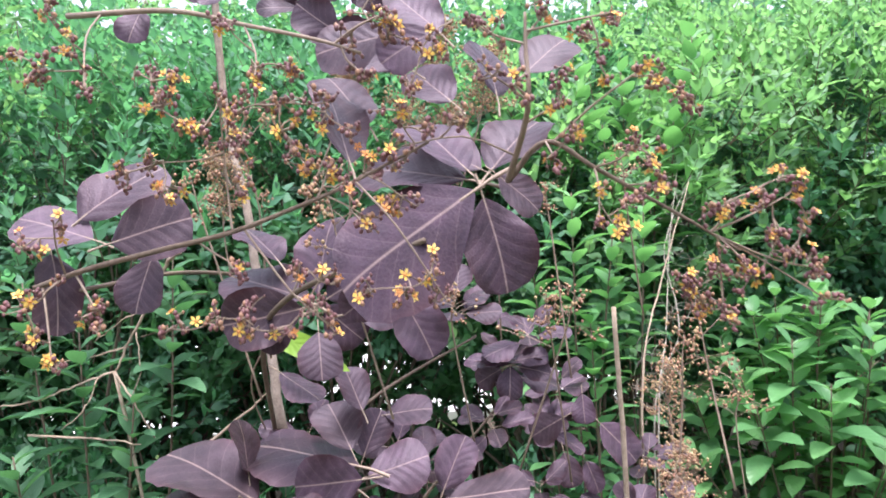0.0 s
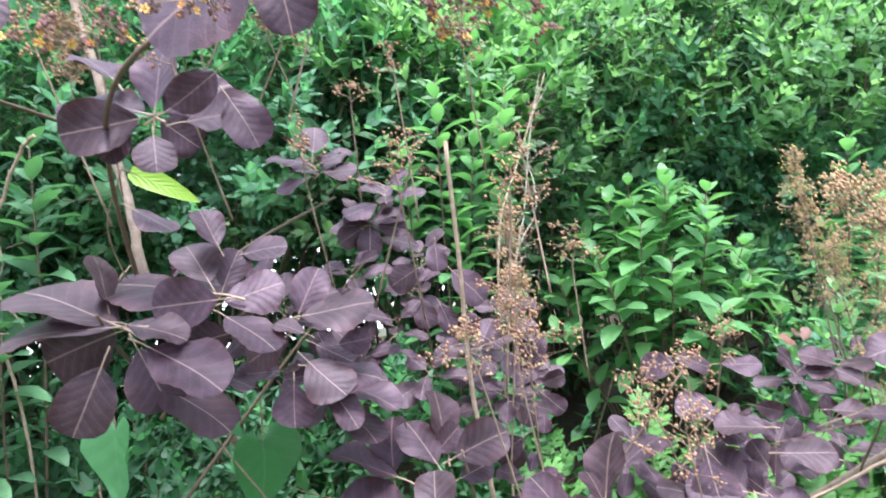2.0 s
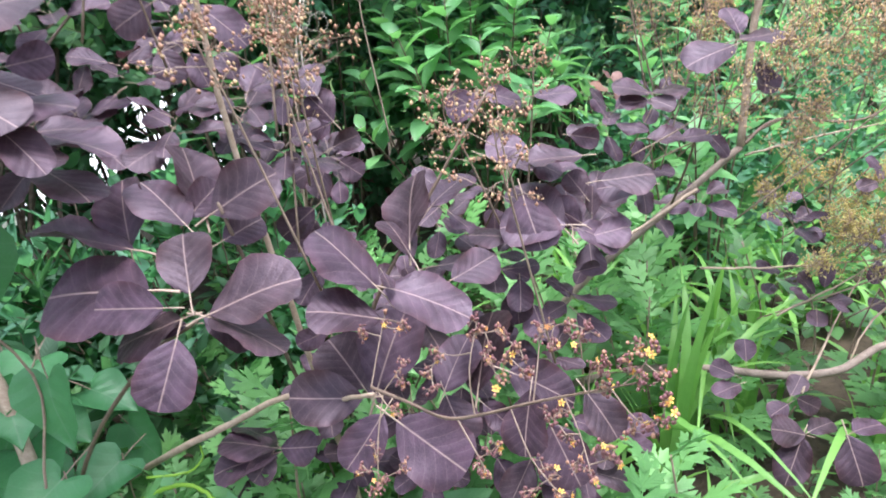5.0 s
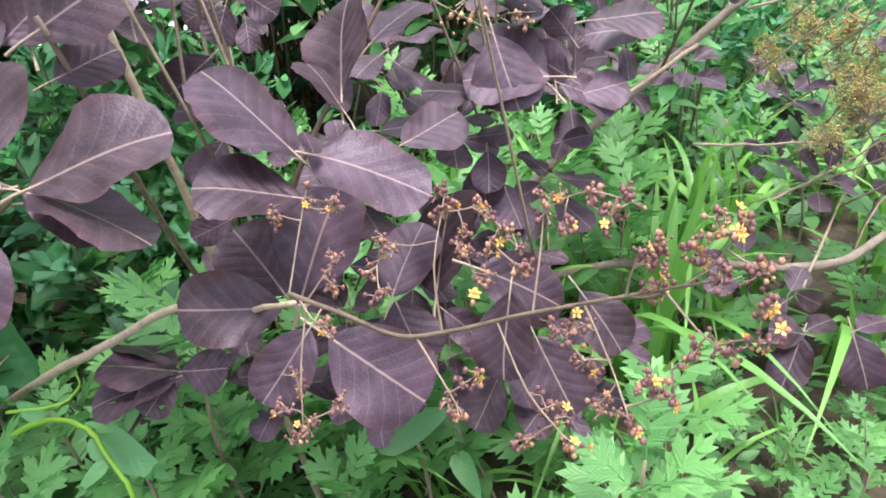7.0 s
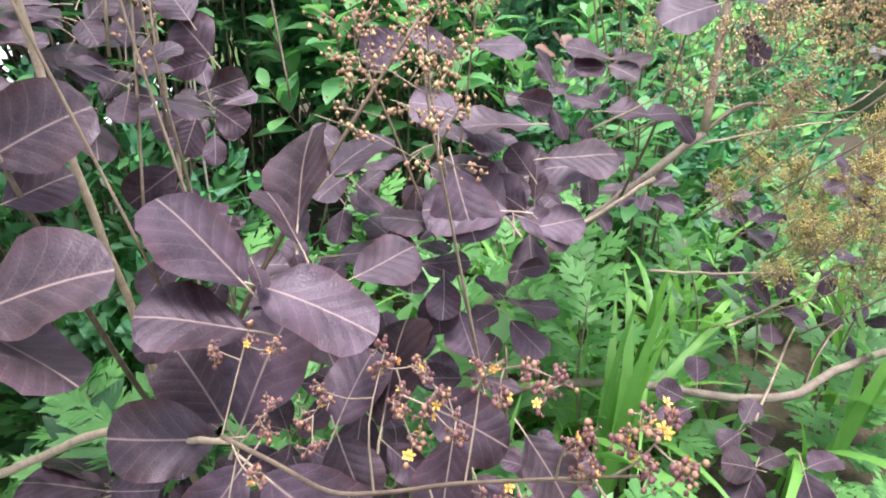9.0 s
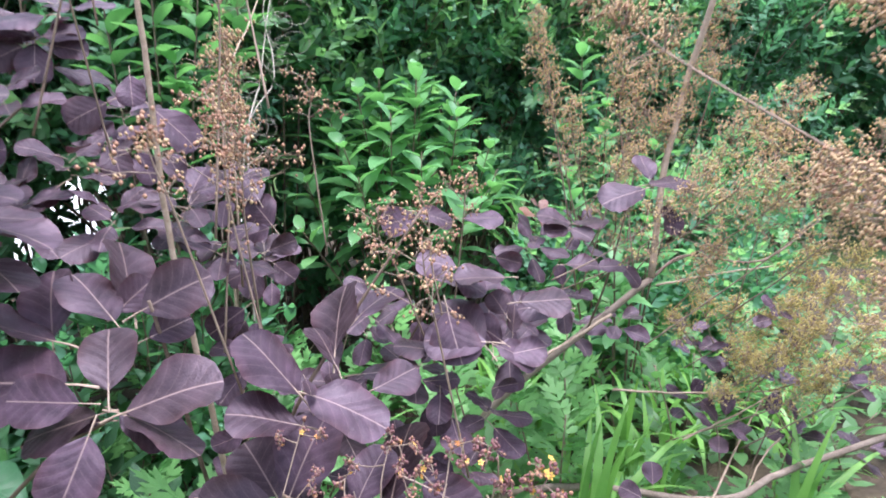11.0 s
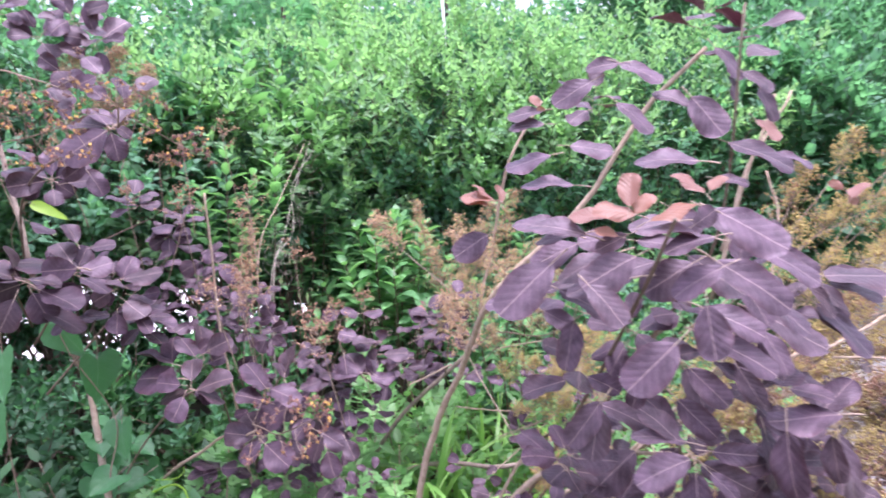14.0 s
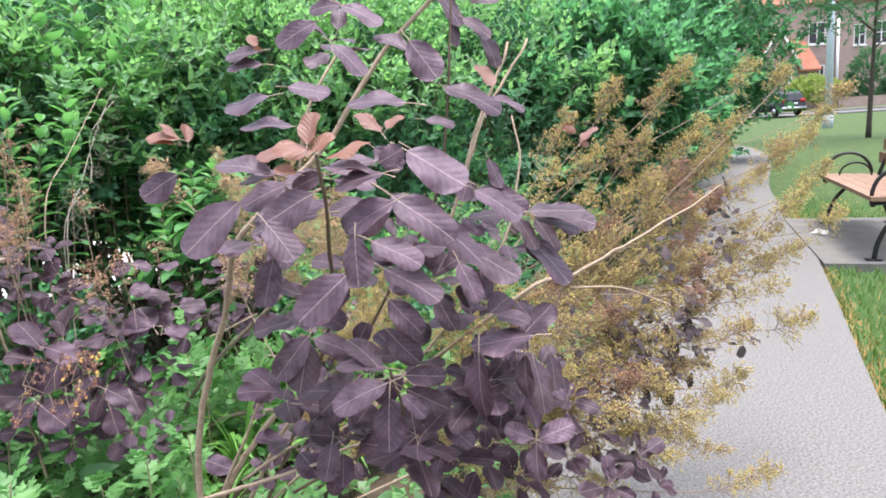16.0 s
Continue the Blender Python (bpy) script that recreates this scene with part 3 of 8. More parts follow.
def green_shoot(s, base, d, length, leaf, ratio, r, slots=(0, 1, 2), young=0.35, gap=0.5):
    """A leafy shoot: pairs of lance-shaped leaves, each pair across the last, a tuft of young ones at the tip."""
    d = d.normalized()
    e = d.orthogonal().normalized()
    e.rotate(Matrix.Rotation(r.uniform(0, 6.28), 3, d))
    up = Vector((0, 0, 1))
    bend = Vector((r.gauss(0, 0.12), r.gauss(0, 0.12), 0.25))
    n = max(3, int(length / (leaf * gap)))
    tip = base + d * length + bend * length * 0.5
    s.tube([base, base + d * length * 0.5 + bend * length * 0.12, tip], [0.0022, 0.0016, 0.0008], 3, slots[2], False)
    for i in range(n):
        t = (i + 0.6) / n
        p = base + d * length * t + bend * length * 0.5 * t * t
        e.rotate(Matrix.Rotation(radians(90), 3, d))
        open_ = 1.25 - 0.85 * t
        for sgn in (1, -1):
            a = (e * sgn * open_ + d * (0.35 + 0.8 * t) + up * 0.1 + Vector((r.gauss(0, 0.15), r.gauss(0, 0.15), r.gauss(0, 0.15)))).normalized()
            nr = (d + up * 0.8 - e * sgn * 0.3)
            ln = leaf * r.uniform(0.75, 1.15) * (1.0 - 0.35 * max(0, t - 0.6) / 0.4) * (0.75 + 0.5 * min(1, 2 * t))
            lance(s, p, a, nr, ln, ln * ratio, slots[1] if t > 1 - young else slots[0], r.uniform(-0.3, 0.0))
    return tip


def green_shrub(name, label, centre, radii, shoots, leaf=0.05, ratio=0.36, mats=(GREEN, FRESH, TWIG), seed=1, young=0.3, length=(0.12, 0.26), front=None, up=0.55, category="shrub", group="", low=-0.75, inner=0.25, rough=0.25, gap=0.5, core=False):
    """A dense shrub: leafy shoots that stand out of an uneven rounded body, on branches from the ground."""
    r = random.Random(seed)
    c = Vector(centre)
    base = Vector((c.x, c.y, 0))
    ob = thing(name, label, category, base, group)
    s, wood = Shape(), Shape()
    ph = [r.uniform(0, 6.28) for _ in range(6)]
    made = 0
    while made < shoots:
        v = Vector((r.gauss(0, 1), r.gauss(0, 1), r.gauss(0, 1))).normalized()
        if v.z < low:
            continue
        if front is not None and v.dot(front) < r.uniform(-0.9, 0.25):
            continue
        lump = 1 + rough * (math.sin(3 * v.x + ph[0]) * math.sin(3.3 * v.z + ph[1]) + 0.6 * math.sin(7 * v.x + ph[2]) * math.sin(6 * v.y + ph[3]) + 0.5 * math.sin(8 * v.z + ph[4]))
        # Some shoots sit deep inside; their darker leaves paint the shade there.
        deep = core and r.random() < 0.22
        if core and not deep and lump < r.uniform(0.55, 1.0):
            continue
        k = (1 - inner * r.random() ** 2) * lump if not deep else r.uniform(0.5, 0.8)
        p = Vector((v.x * radii[0], v.y * radii[1], v.z * radii[2])) * k + c - base
        if p.z < 0.03:
            continue
        d = (v * Vector((1, 1, 1)).length * 0.5 + Vector((0, 0, up)) + Vector((r.gauss(0, 0.3), r.gauss(0, 0.3), r.gauss(0, 0.2)))).normalized()
        # Tops and bulges get more young leaves, which also paint in sky light.
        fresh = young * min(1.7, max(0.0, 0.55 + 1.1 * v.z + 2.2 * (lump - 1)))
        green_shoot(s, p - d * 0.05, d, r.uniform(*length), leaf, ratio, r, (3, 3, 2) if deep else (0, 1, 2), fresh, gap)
        made += 1
        if made % 14 == 0:
            q = Vector((r.gauss(0, 0.12) * radii[0], r.gauss(0, 0.12) * radii[1], 0))
            m = q.lerp(p, 0.5) + Vector((0, 0, 0.12 * radii[2]))
            wood.tube(smooth_line([q, m, p], 3), [0.009, 0.008, 0.007, 0.006, 0.005, 0.0035, 0.002], 5)
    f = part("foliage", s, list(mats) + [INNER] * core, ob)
    tagged(f, kind="stuff")
    tagged(part("branch_work", wood, BARK, ob), kind="stuff")
    return ob


# ---- ground, path and distance ----
def grid_sheet(name, x0, x1, y0, y1, nx, ny, height, mat, label, category, skip=None):
    s = Shape()
    vs = []
    for j in range(ny + 1):
        for i in range(nx + 1):
            x, y = x0 + (x1 - x0) * i / nx, y0 + (y1 - y0) * j / ny
            vs.append((x, y, height(x, y)))
    fs = []
    for j in range(ny):
        for i in range(nx):
            k = j * (nx + 1) + i
            fs.append((k, k + 1, k + nx + 2, k + nx + 1))
    s.add(vs, fs)
    ob = part(name, s, mat)
    return tagged(ob, label, category, kind="structure")


# The path runs beside the bed; its right-hand edge bounds the lawn.
PATH_MID = [(-11.93, -9.71), (-5.93, -5.51), (-0.97, -2.09), (2.31, 0.19), (3.12, 0.75), (4.37, 1.61), (5.72, 2.57), (7.47, 3.94), (9.67, 5.54), (15.0, 9.1), (18.5, 12.4), (21.5, 17.0), (23.0, 24.0)]
PATH_HALF = 0.52


def strip(name, mid, half, z, mat, label, category, skirt=0.06):
    line = smooth_line([(x, y, 0) for x, y in mid], 8)
    s = Shape()
    vs, fs = [], []
    for i, p in enumerate(line):
        d = (line[min(i + 1, len(line) - 1)] - line[max(i - 1, 0)]).normalized()
        nrm = Vector((-d.y, d.x, 0))
        for k in (1, 0.5, 0, -0.5, -1):
            q = p + nrm * half * k
            vs.append((q.x, q.y, z + max(0.0, land(q.x, q.y) + 0.05)))
        for k in (1, -1):
            q = p + nrm * half * k
            vs.append((q.x, q.y, z - skirt))
    for i in range(len(line) - 1):
        a, b = i * 7, (i + 1) * 7
        for k in range(4):
            fs.append((a + k, a + k + 1, b + k + 1, b + k))
        fs.append((a + 5, a, b, b + 5))
        fs.append((a + 4, a + 6, b + 6, b + 4))
    s.add(vs, fs)
    return tagged(part(name, s, mat, smooth=False), label, category, kind="structure")


def land(x, y):
    return -0.05 + min(1.2, max(0.0, math.hypot(x, y) - 15.0) * 0.017)


ALONG, ACROSS = Vector((0.82, 0.572, 0)), Vector((-0.572, 0.82, 0))


def bed_height(x, y):
    return -0.012 + 0.03 * noise.noise((x * 1.7, y * 1.7, 0))


grid_sheet("ground", -300, 420, -300, 420, 120, 120, land, GRASSGROUND, "wide flat grassy park ground", "ground")
strip("path", PATH_MID, PATH_HALF, 0.0, ASPHALT, "pale worn asphalt footpath through the park", "path")
bed = grid_sheet("planting_bed", -2.6, 4.6, 0.38, 4.6, 60, 36, lambda s_, n_: bed_height(*(ALONG * s_ + ACROSS * n_ + Vector((0.2, -1.13, 0))).xy), SOIL, "dark soil bed with leaf litter under the shrubs", "soil")
bed.matrix_world = Matrix(((ALONG.x, ACROSS.x, 0, 0.2), (ALONG.y, ACROSS.y, 0, -1.13), (0, 0, 1, 0), (0, 0, 0, 1)))
strip("pavement", [(-16, 7.4), (-8, 7.4), (-3, 7.5), (0.9, 7.9)], 3.2, 0.02, PALE, "bright pale pavement behind the shrubs", "pavement")

def leaf_set(bush, base, tip, face, meshes=SMOKE_MESH):
    """A leaf whose blade reaches from base to tip, its upper side turned towards face."""
    if bush == bush_d and meshes is SMOKE_MESH:
        meshes = DULL_MESH
    b, d = Vector(base), Vector(tip) - Vector(base)
    k = rnd.choice((0, 0, 1, 2, 2, 3)) if len(meshes) == 6 else rnd.randrange(len(meshes))
    stalk = (0.32, 0.28, 0.30, 0.30, 0.34, 0.30)[k if len(meshes) == 6 else k + 3]
    f = Vector(face) + Vector((rnd.uniform(-0.12, 0.12), rnd.uniform(-0.12, 0.12), rnd.uniform(-0.12, 0.12)))
    ob = part("leaf", meshes[k], None, bush)
    placed(ob, frame_of(b - d * stalk, d, f, (d.length * (rnd.uniform(1.0, 1.1) if bush == bush_d else rnd.uniform(1.04, 1.16)), d.length, d.length)))
    return ob


# ---- smoke bushes ----
UPF = (0, -0.45, 0.9)
bush_a = thing("smoke_bush", "tall purple-leaved smoke bush with yellow-flowered panicles in the bed", "shrub", (-0.04, 1.06, 0), "smoke bushes")
stem(bush_a, [(-0.13, 1.20, 0.0), (-0.152, 1.179, 0.489), (-0.175, 1.09, 0.70), (-0.23, 0.98, 0.95), (-0.25, 1.0, 1.10), (-0.30, 1.10, 1.30), (-0.36, 1.21, 1.52), (-0.38, 1.25, 1.9)], 0.0088, 0.0065, PALEBARK, rough=0.002)
stem(bush_a, [(-0.25, 1.0, 0.95), (-0.20, 0.80, 1.12), (-0.10, 0.55, 1.20), (0.02, 0.42, 1.24)], 0.0037, 0.0019, TWIG)
stem(bush_a, [(-0.25, 1.0, 0.8), (-0.24, 0.85, 0.9), (-0.22, 0.74, 0.97)], 0.0031, 0.0019, TWIG)
stem(bush_a, [(-0.25, 1.0, 0.75), (-0.15, 0.92, 0.88), (-0.05, 0.86, 0.94)], 0.0037, 0.0019, TWIG)
stem(bush_a, [(-0.28, 1.05, 1.2), (-0.28, 0.78, 1.22), (-0.25, 0.52, 1.22)], 0.0031, 0.0019, TWIG)
stem(bush_a, [(-0.24, 1.0, 0.9), (-0.10, 1.05, 1.0), (0.06, 1.12, 1.07)], 0.0037, 0.0019, TWIG)
stem(bush_a, [(-0.24, 1.02, 0.6), (-0.05, 1.12, 0.8), (0.11, 1.2, 0.95)], 0.0037, 0.0019, TWIG)
for at, axis, n, size in (
    ((0.03, 1.06, 1.140), UPF, 10, 0.066),
    ((0.11, 1.18, 1.020), UPF, 11, 0.066),
    ((0.03, 0.97, 0.810), UPF, 10, 0.070),
    ((-0.03, 0.93, 0.930), UPF, 9, 0.070),
    ((0.19, 1.32, 0.870), UPF, 11, 0.060),
    ((0.22, 1.37, 0.930), UPF, 8, 0.060),
    ((0.27, 1.05, 0.780), UPF, 8, 0.060),
    ((0.15, 1.15, 1.080), UPF, 8, 0.060),
):
    rosette(bush_a, at, axis, n, size)

bush_b = thing("smoke_bush", "low purple-leaved smoke bush shoots over the undergrowth", "shrub", (0.10, 1.15, 0), "smoke bushes")
stem(bush_b, [(-0.20, 1.18, 0.02), (-0.05, 1.0, 0.35), (0.08, 0.82, 0.55), (0.151, 0.72, 0.625)], 0.0037, 0.0019, TWIG)
stem(bush_b, [(-0.19, 1.44, 0.0), (0.069, 0.99, 0.327), (0.153, 0.890, 0.402), (0.219, 0.799, 0.468), (0.264, 0.753, 0.472), (0.299, 0.674, 0.511)], 0.0058, 0.0024, DEADWOOD, rough=0.001)
stem(bush_b, [(0.32, 1.2, 0.02), (0.25, 0.95, 0.40), (0.22, 0.82, 0.60), (0.20, 0.78, 0.72)], 0.0037, 0.0019, BARK)
stem(bush_b, [(0.30, 0.95, 0.30), (0.34, 0.80, 0.54), (0.43, 0.80, 0.66), (0.53, 0.80, 0.78)], 0.0031, 0.0015, TWIG)
stem(bush_b, [(0.45, 1.1, 0.20), (0.50, 0.95, 0.45), (0.57, 0.80, 0.70)], 0.0025, 0.0012, TWIG)
for at, axis, n, size in (
    ((0.42, 1.25, 0.66), UPF, 10, 0.054),
    ((0.38, 1.30, 0.80), UPF, 8, 0.054),
    ((0.15, 1.03, 0.23), UPF, 8, 0.054),
    ((0.27, 0.97, 0.72), UPF, 8, 0.060),
):
    rosette(bush_b, at, axis, n, size)

bush_c = thing("smoke_bush", "smoke bush branch with small purple leaves and a broken pale stick", "shrub", (0.55, 1.25, 0), "smoke bushes")
stem(bush_c, [(0.62, 1.22, 0.02), (0.78, 1.067, 0.322), (0.92, 0.97, 0.48), (1.03, 0.904, 0.588)], 0.0082, 0.0062, PALEBARK, rough=0.001)
stem(bush_c, [(0.777, 0.888, 0.496), (0.850, 0.894, 0.514), (0.934, 0.899, 0.539)], 0.0020, 0.0034, DEADWOOD, rough=0.001)
stem(bush_c, [(1.03, 0.904, 0.588), (1.064, 0.92, 0.761), (1.115, 0.93, 0.9), (1.135, 0.89, 1.064), (1.165, 0.85, 1.2), (1.285, 0.856, 1.367)], 0.0066, 0.0045, DEADWOOD, rough=0.0015)
stem(bush_c, [(1.03, 0.904, 0.588), (1.11, 0.90, 0.62), (1.25, 0.85, 0.60), (1.42, 0.85, 0.66)], 0.0031, 0.0012, BARK)
stem(bush_c, [(0.93, 0.96, 0.49), (0.93, 0.90, 0.62), (0.95, 0.87, 0.78)], 0.0025, 0.0012, TWIG)
stem(bush_c, [(0.60, 1.25, 0.02), (0.85, 0.95, 0.20), (1.02, 0.735, 0.238), (1.15, 0.70, 0.27), (1.35, 0.62, 0.33)], 0.0080, 0.0056, PALEBARK, rough=0.001)
stem(bush_c, [(1.08, 0.718, 0.254), (1.09, 0.715, 0.30), (1.11, 0.70, 0.38)], 0.0019, 0.0009, TWIG)
for at, axis, n, size in (
    ((0.905, 1.15, 0.47), UPF, 9, 0.066),
    ((0.88, 1.05, 0.66), UPF, 8, 0.054),
    ((1.02, 1.09, 0.665), UPF, 8, 0.054),
    ((1.12, 1.08, 0.45), UPF, 7, 0.054),
    ((1.09, 1.20, 0.42), UPF, 6, 0.054),
    ((0.70, 0.98, 0.62), UPF, 7, 0.050),
    ((0.80, 1.00, 0.55), UPF, 7, 0.055),
    ((0.95, 1.05, 0.55), UPF, 6, 0.050),
    ((1.25, 0.80, 0.52), UPF, 6, 0.045),
    ((1.32, 0.70, 0.42), UPF, 6, 0.045),
    ((1.21, 0.94, 0.41), UPF, 6, 0.054),
):
    rosette(bush_c, at, axis, n, size)
rosette(bush_c, (0.93, 1.10, 0.70), UPF, 5, 0.035, YOUNG_MESH)

bush_d = thing("smoke_bush", "purple smoke bush with orange tips and dry tan panicles", "shrub", (0.78, 0.42, 0), "smoke bushes")
stem(bush_d, [(0.61, 0.37, 0.0), (0.625, 0.33, 0.38), (0.665, 0.26, 0.60), (0.687, 0.17, 0.72), (0.69, 0.08, 0.82), (0.70, -0.02, 0.92), (0.845, -0.081, 1.063), (0.955, -0.112, 1.216), (1.047, -0.164, 1.314)], 0.0082, 0.0040, DEADWOOD, rough=0.0012)
stem(bush_d, [(0.66, 0.40, 0.05), (0.75, 0.05, 0.50), (0.78, -0.20, 0.66), (0.80, -0.35, 0.72)], 0.0056, 0.0025, DEADWOOD)
stem(bush_d, [(0.67, 0.38, 0.1), (0.79, -0.02, 0.45), (0.90, -0.30, 0.60)], 0.0043, 0.0019, DEADWOOD)
stem(bush_d, [(0.72, 0.35, 0.1), (0.80, -0.1, 0.7), (0.72, -0.40, 0.95), (0.66, -0.55, 1.06)], 0.0043, 0.0019, TWIG)
stem(bush_d, [(0.78, 0.30, 0.2), (0.95, -0.1, 0.8), (0.98, -0.25, 1.0), (1.0, -0.30, 1.35)], 0.0037, 0.0019, TWIG)
stem(bush_d, [(0.80, 0.30, 0.2), (1.13, -0.10, 0.75), (1.24, -0.12, 0.98), (1.26, -0.08, 1.10)], 0.0035, 0.0019, DEADWOOD)
stem(bush_d, [(0.85, 0.30, 0.3), (1.195, -0.148, 0.732), (1.322, -0.158, 0.754), (1.453, -0.167, 0.797), (1.654, -0.156, 0.846), (1.941, -0.077, 0.897)], 0.0052, 0.0016, DEADWOOD, rough=0.002)
stem(bush_d, [(1.343, -0.151, 0.731), (1.457, -0.185, 0.717), (1.581, -0.209, 0.660)], 0.0028, 0.0014, DEADWOOD)
stem(bush_d, [(1.020, -0.191, 0.888), (1.101, -0.179, 1.066), (1.197, -0.166, 1.234)], 0.0038, 0.0026, DEADWOOD, rough=0.0025)
stem(bush_d, [(1.080, -0.152, 0.963), (1.153, -0.142, 1.107), (1.262, -0.143, 1.243)], 0.0034, 0.0024, DEADWOOD, rough=0.0025)
stem(bush_d, [(0.85, 0.35, 0.2), (1.3, 0.1, 0.5), (1.7, 0.1, 0.65), (2.0, 0.2, 0.7)], 0.0043, 0.0019, DEADWOOD)
stem(bush_d, [(0.80, 0.35, 0.1), (1.2, 0.1, 0.3), (1.6, 0.0, 0.38), (1.9, -0.02, 0.36)], 0.0037, 0.0019, DEADWOOD)
stem(bush_d, [(0.608, 0.041, 0.390), (0.642, -0.049, 0.509), (0.693, -0.148, 0.627), (0.743, -0.214, 0.676)], 0.0062, 0.004, DEADWOOD, rough=0.0012)
stem(bush_d, [(0.606, -0.018, 0.442), (0.654, -0.098, 0.591), (0.684, -0.153, 0.691)], 0.0032, 0.0022, DEADWOOD, rough=0.0012)
stem(bush_d, [(0.562, -0.015, 0.446), (0.660, -0.151, 0.517), (0.735, -0.233, 0.560)], 0.0042, 0.0026, DEADWOOD, rough=0.0012)
stem(bush_d, [(0.639, -0.074, 0.490), (0.687, -0.179, 0.571), (0.707, -0.210, 0.592)], 0.0028, 0.0018, DEADWOOD, rough=0.0012)
for at, axis, n, size in (
    ((0.99, -0.36, 0.80), UPF, 6, 0.066),
    ((0.97, -0.38, 0.69), UPF, 9, 0.066),
    ((0.84, -0.38, 0.63), UPF, 9, 0.066),
    ((0.68, -0.28, 0.72), UPF, 8, 0.066),
):
    rosette(bush_d, at, axis, n, size)
for at in ((1.691, -0.124, 0.819), (1.942, -0.094, 0.815), (1.841, -0.103, 0.769), (1.934, -0.119, 0.668), (1.672, -0.156, 0.604), (1.707, -0.193, 0.520), (1.595, -0.188, 0.517), (1.488, -0.170, 0.591), (1.864, -0.219, 0.550), (1.635, -0.104, 0.756), (1.429, -0.287, 0.421), (1.521, -0.174, 0.664), (1.414, -0.191, 0.560), (1.397, -0.105, 0.648), (1.214, -0.202, 0.514), (1.715, -0.170, 0.655)):
    rosette(bush_d, at, UPF, 7, 0.036, WITHERED_MESH, (40, 140), 0.03)
for at, n, size in (((1.130, -0.306, 0.517), 8, 0.060), ((1.270, -0.340, 0.395), 8, 0.055), ((1.081, -0.252, 0.644), 7, 0.068), ((1.179, -0.243, 0.619), 7, 0.066), ((0.921, -0.271, 0.498), 7, 0.058), ((0.824, -0.098, 0.496), 7, 0.060), ((0.734, 0.111, 0.401), 7, 0.050), ((1.026, -0.272, 0.503), 7, 0.055), ((1.378, -0.318, 0.411), 7, 0.050), ((1.235, -0.265, 0.553), 7, 0.050)):
    rosette(bush_d, at, (0, -0.6, 0.7), n, size)

for at, n, size in (((1.250, -0.242, 0.420), 8, 0.050), ((1.137, -0.238, 0.407), 8, 0.055), ((1.436, -0.310, 0.325), 7, 0.045), ((1.339, -0.231, 0.439), 7, 0.050), ((1.099, -0.189, 0.541), 7, 0.060)):
    rosette(bush_d, at, (0, -0.6, 0.7), n, size)

for at in ((-0.393, 0.979, 1.638), (-0.236, 0.966, 1.657), (-0.052, 0.897, 1.618), (-0.003, 0.889, 1.562), (-0.145, 0.953, 1.584)):
    rosette(bush_a, at, (0.1, -0.75, 0.45), 7, 0.085)
stem(bush_d, [(0.72, -0.10, 0.45), (0.833, -0.313, 0.618), (0.813, -0.354, 0.736)], 0.0032, 0.0022, TWIG)

for at in ((1.25, 0.75, 0.30), (1.35, 0.85, 0.35), (1.20, 0.95, 0.30), (1.40, 0.70, 0.25), (1.30, 1.05, 0.40), (1.12, 0.80, 0.33)):
    rosette(bush_c, at, UPF, 6, 0.05)
for at in ((1.116, -0.191, 1.350), (1.054, -0.159, 1.385), (0.899, -0.049, 1.261)):
    rosette(bush_d, at, (0, -0.3, 0.9), 6, 0.072)
for at in ((1.501, -0.105, 0.655), (1.552, -0.144, 0.612), (1.629, -0.141, 0.553), (1.684, -0.163, 0.603), (1.473, -0.166, 0.566), (1.523, -0.203, 0.525), (1.618, -0.201, 0.515), (1.380, -0.174, 0.551), (1.699, -0.183, 0.548), (1.405, -0.198, 0.500), (1.456, -0.231, 0.484), (1.340, -0.147, 0.566)):
    rosette(bush_d, at, UPF, 6, 0.044, WITHERED_MESH, (40, 140), 0.03)


# ---- large leaves set singly ----
OVERHEAD_LEAVES = (
    ((0.052, 0.429, 1.268), (-0.037, 0.426, 1.219), (-0.27, -0.79, 0.54)),
    ((0.048, 0.459, 1.278), (-0.022, 0.479, 1.297), (0.09, -0.50, 0.86)),
    ((0.058, 0.429, 1.263), (0.072, 0.417, 1.206), (0.33, -0.90, 0.27)),
    ((0.065, 0.450, 1.282), (0.098, 0.481, 1.319), (-0.27, -0.60, 0.76)),
    ((0.049, 0.450, 1.284), (0.017, 0.481, 1.325), (0.37, -0.58, 0.73)),
    ((0.069, 0.439, 1.277), (0.094, 0.439, 1.255), (0.34, -0.85, 0.41)),
    ((-0.032, 0.489, 1.298), (-0.051, 0.521, 1.361), (0.76, -0.46, 0.46)),
    ((0.001, 0.493, 1.387), (-0.052, 0.492, 1.381), (-0.05, -0.86, 0.50)),
    ((0.035, 0.493, 1.388), (-0.004, 0.482, 1.367), (0.04, -0.92, 0.39)),
)
for base, tip, face in OVERHEAD_LEAVES:
    leaf_set(bush_a, base, tip, face)
OVERHEAD_SIDE_LEAVES = (
    ((-0.216, 0.506, 1.254), (-0.158, 0.507, 1.270), (-0.03, -0.98, 0.17)),
    ((-0.196, 0.526, 1.242), (-0.204, 0.504, 1.202), (-0.05, -0.88, 0.48)),
    ((-0.250, 0.526, 1.274), (-0.205, 0.559, 1.325), (-0.03, -0.83, 0.56)),
    ((-0.236, 0.516, 1.258), (-0.289, 0.516, 1.282), (0.35, -0.50, 0.79)),
    ((-0.280, 0.535, 1.249), (-0.255, 0.513, 1.192), (0.84, -0.27, 0.48)),
    ((-0.019, 0.586, 1.211), (-0.054, 0.565, 1.180), (0.36, -0.91, 0.22)),
    ((-0.013, 0.606, 1.189), (0.016, 0.584, 1.141), (0.25, -0.82, 0.52)),
)
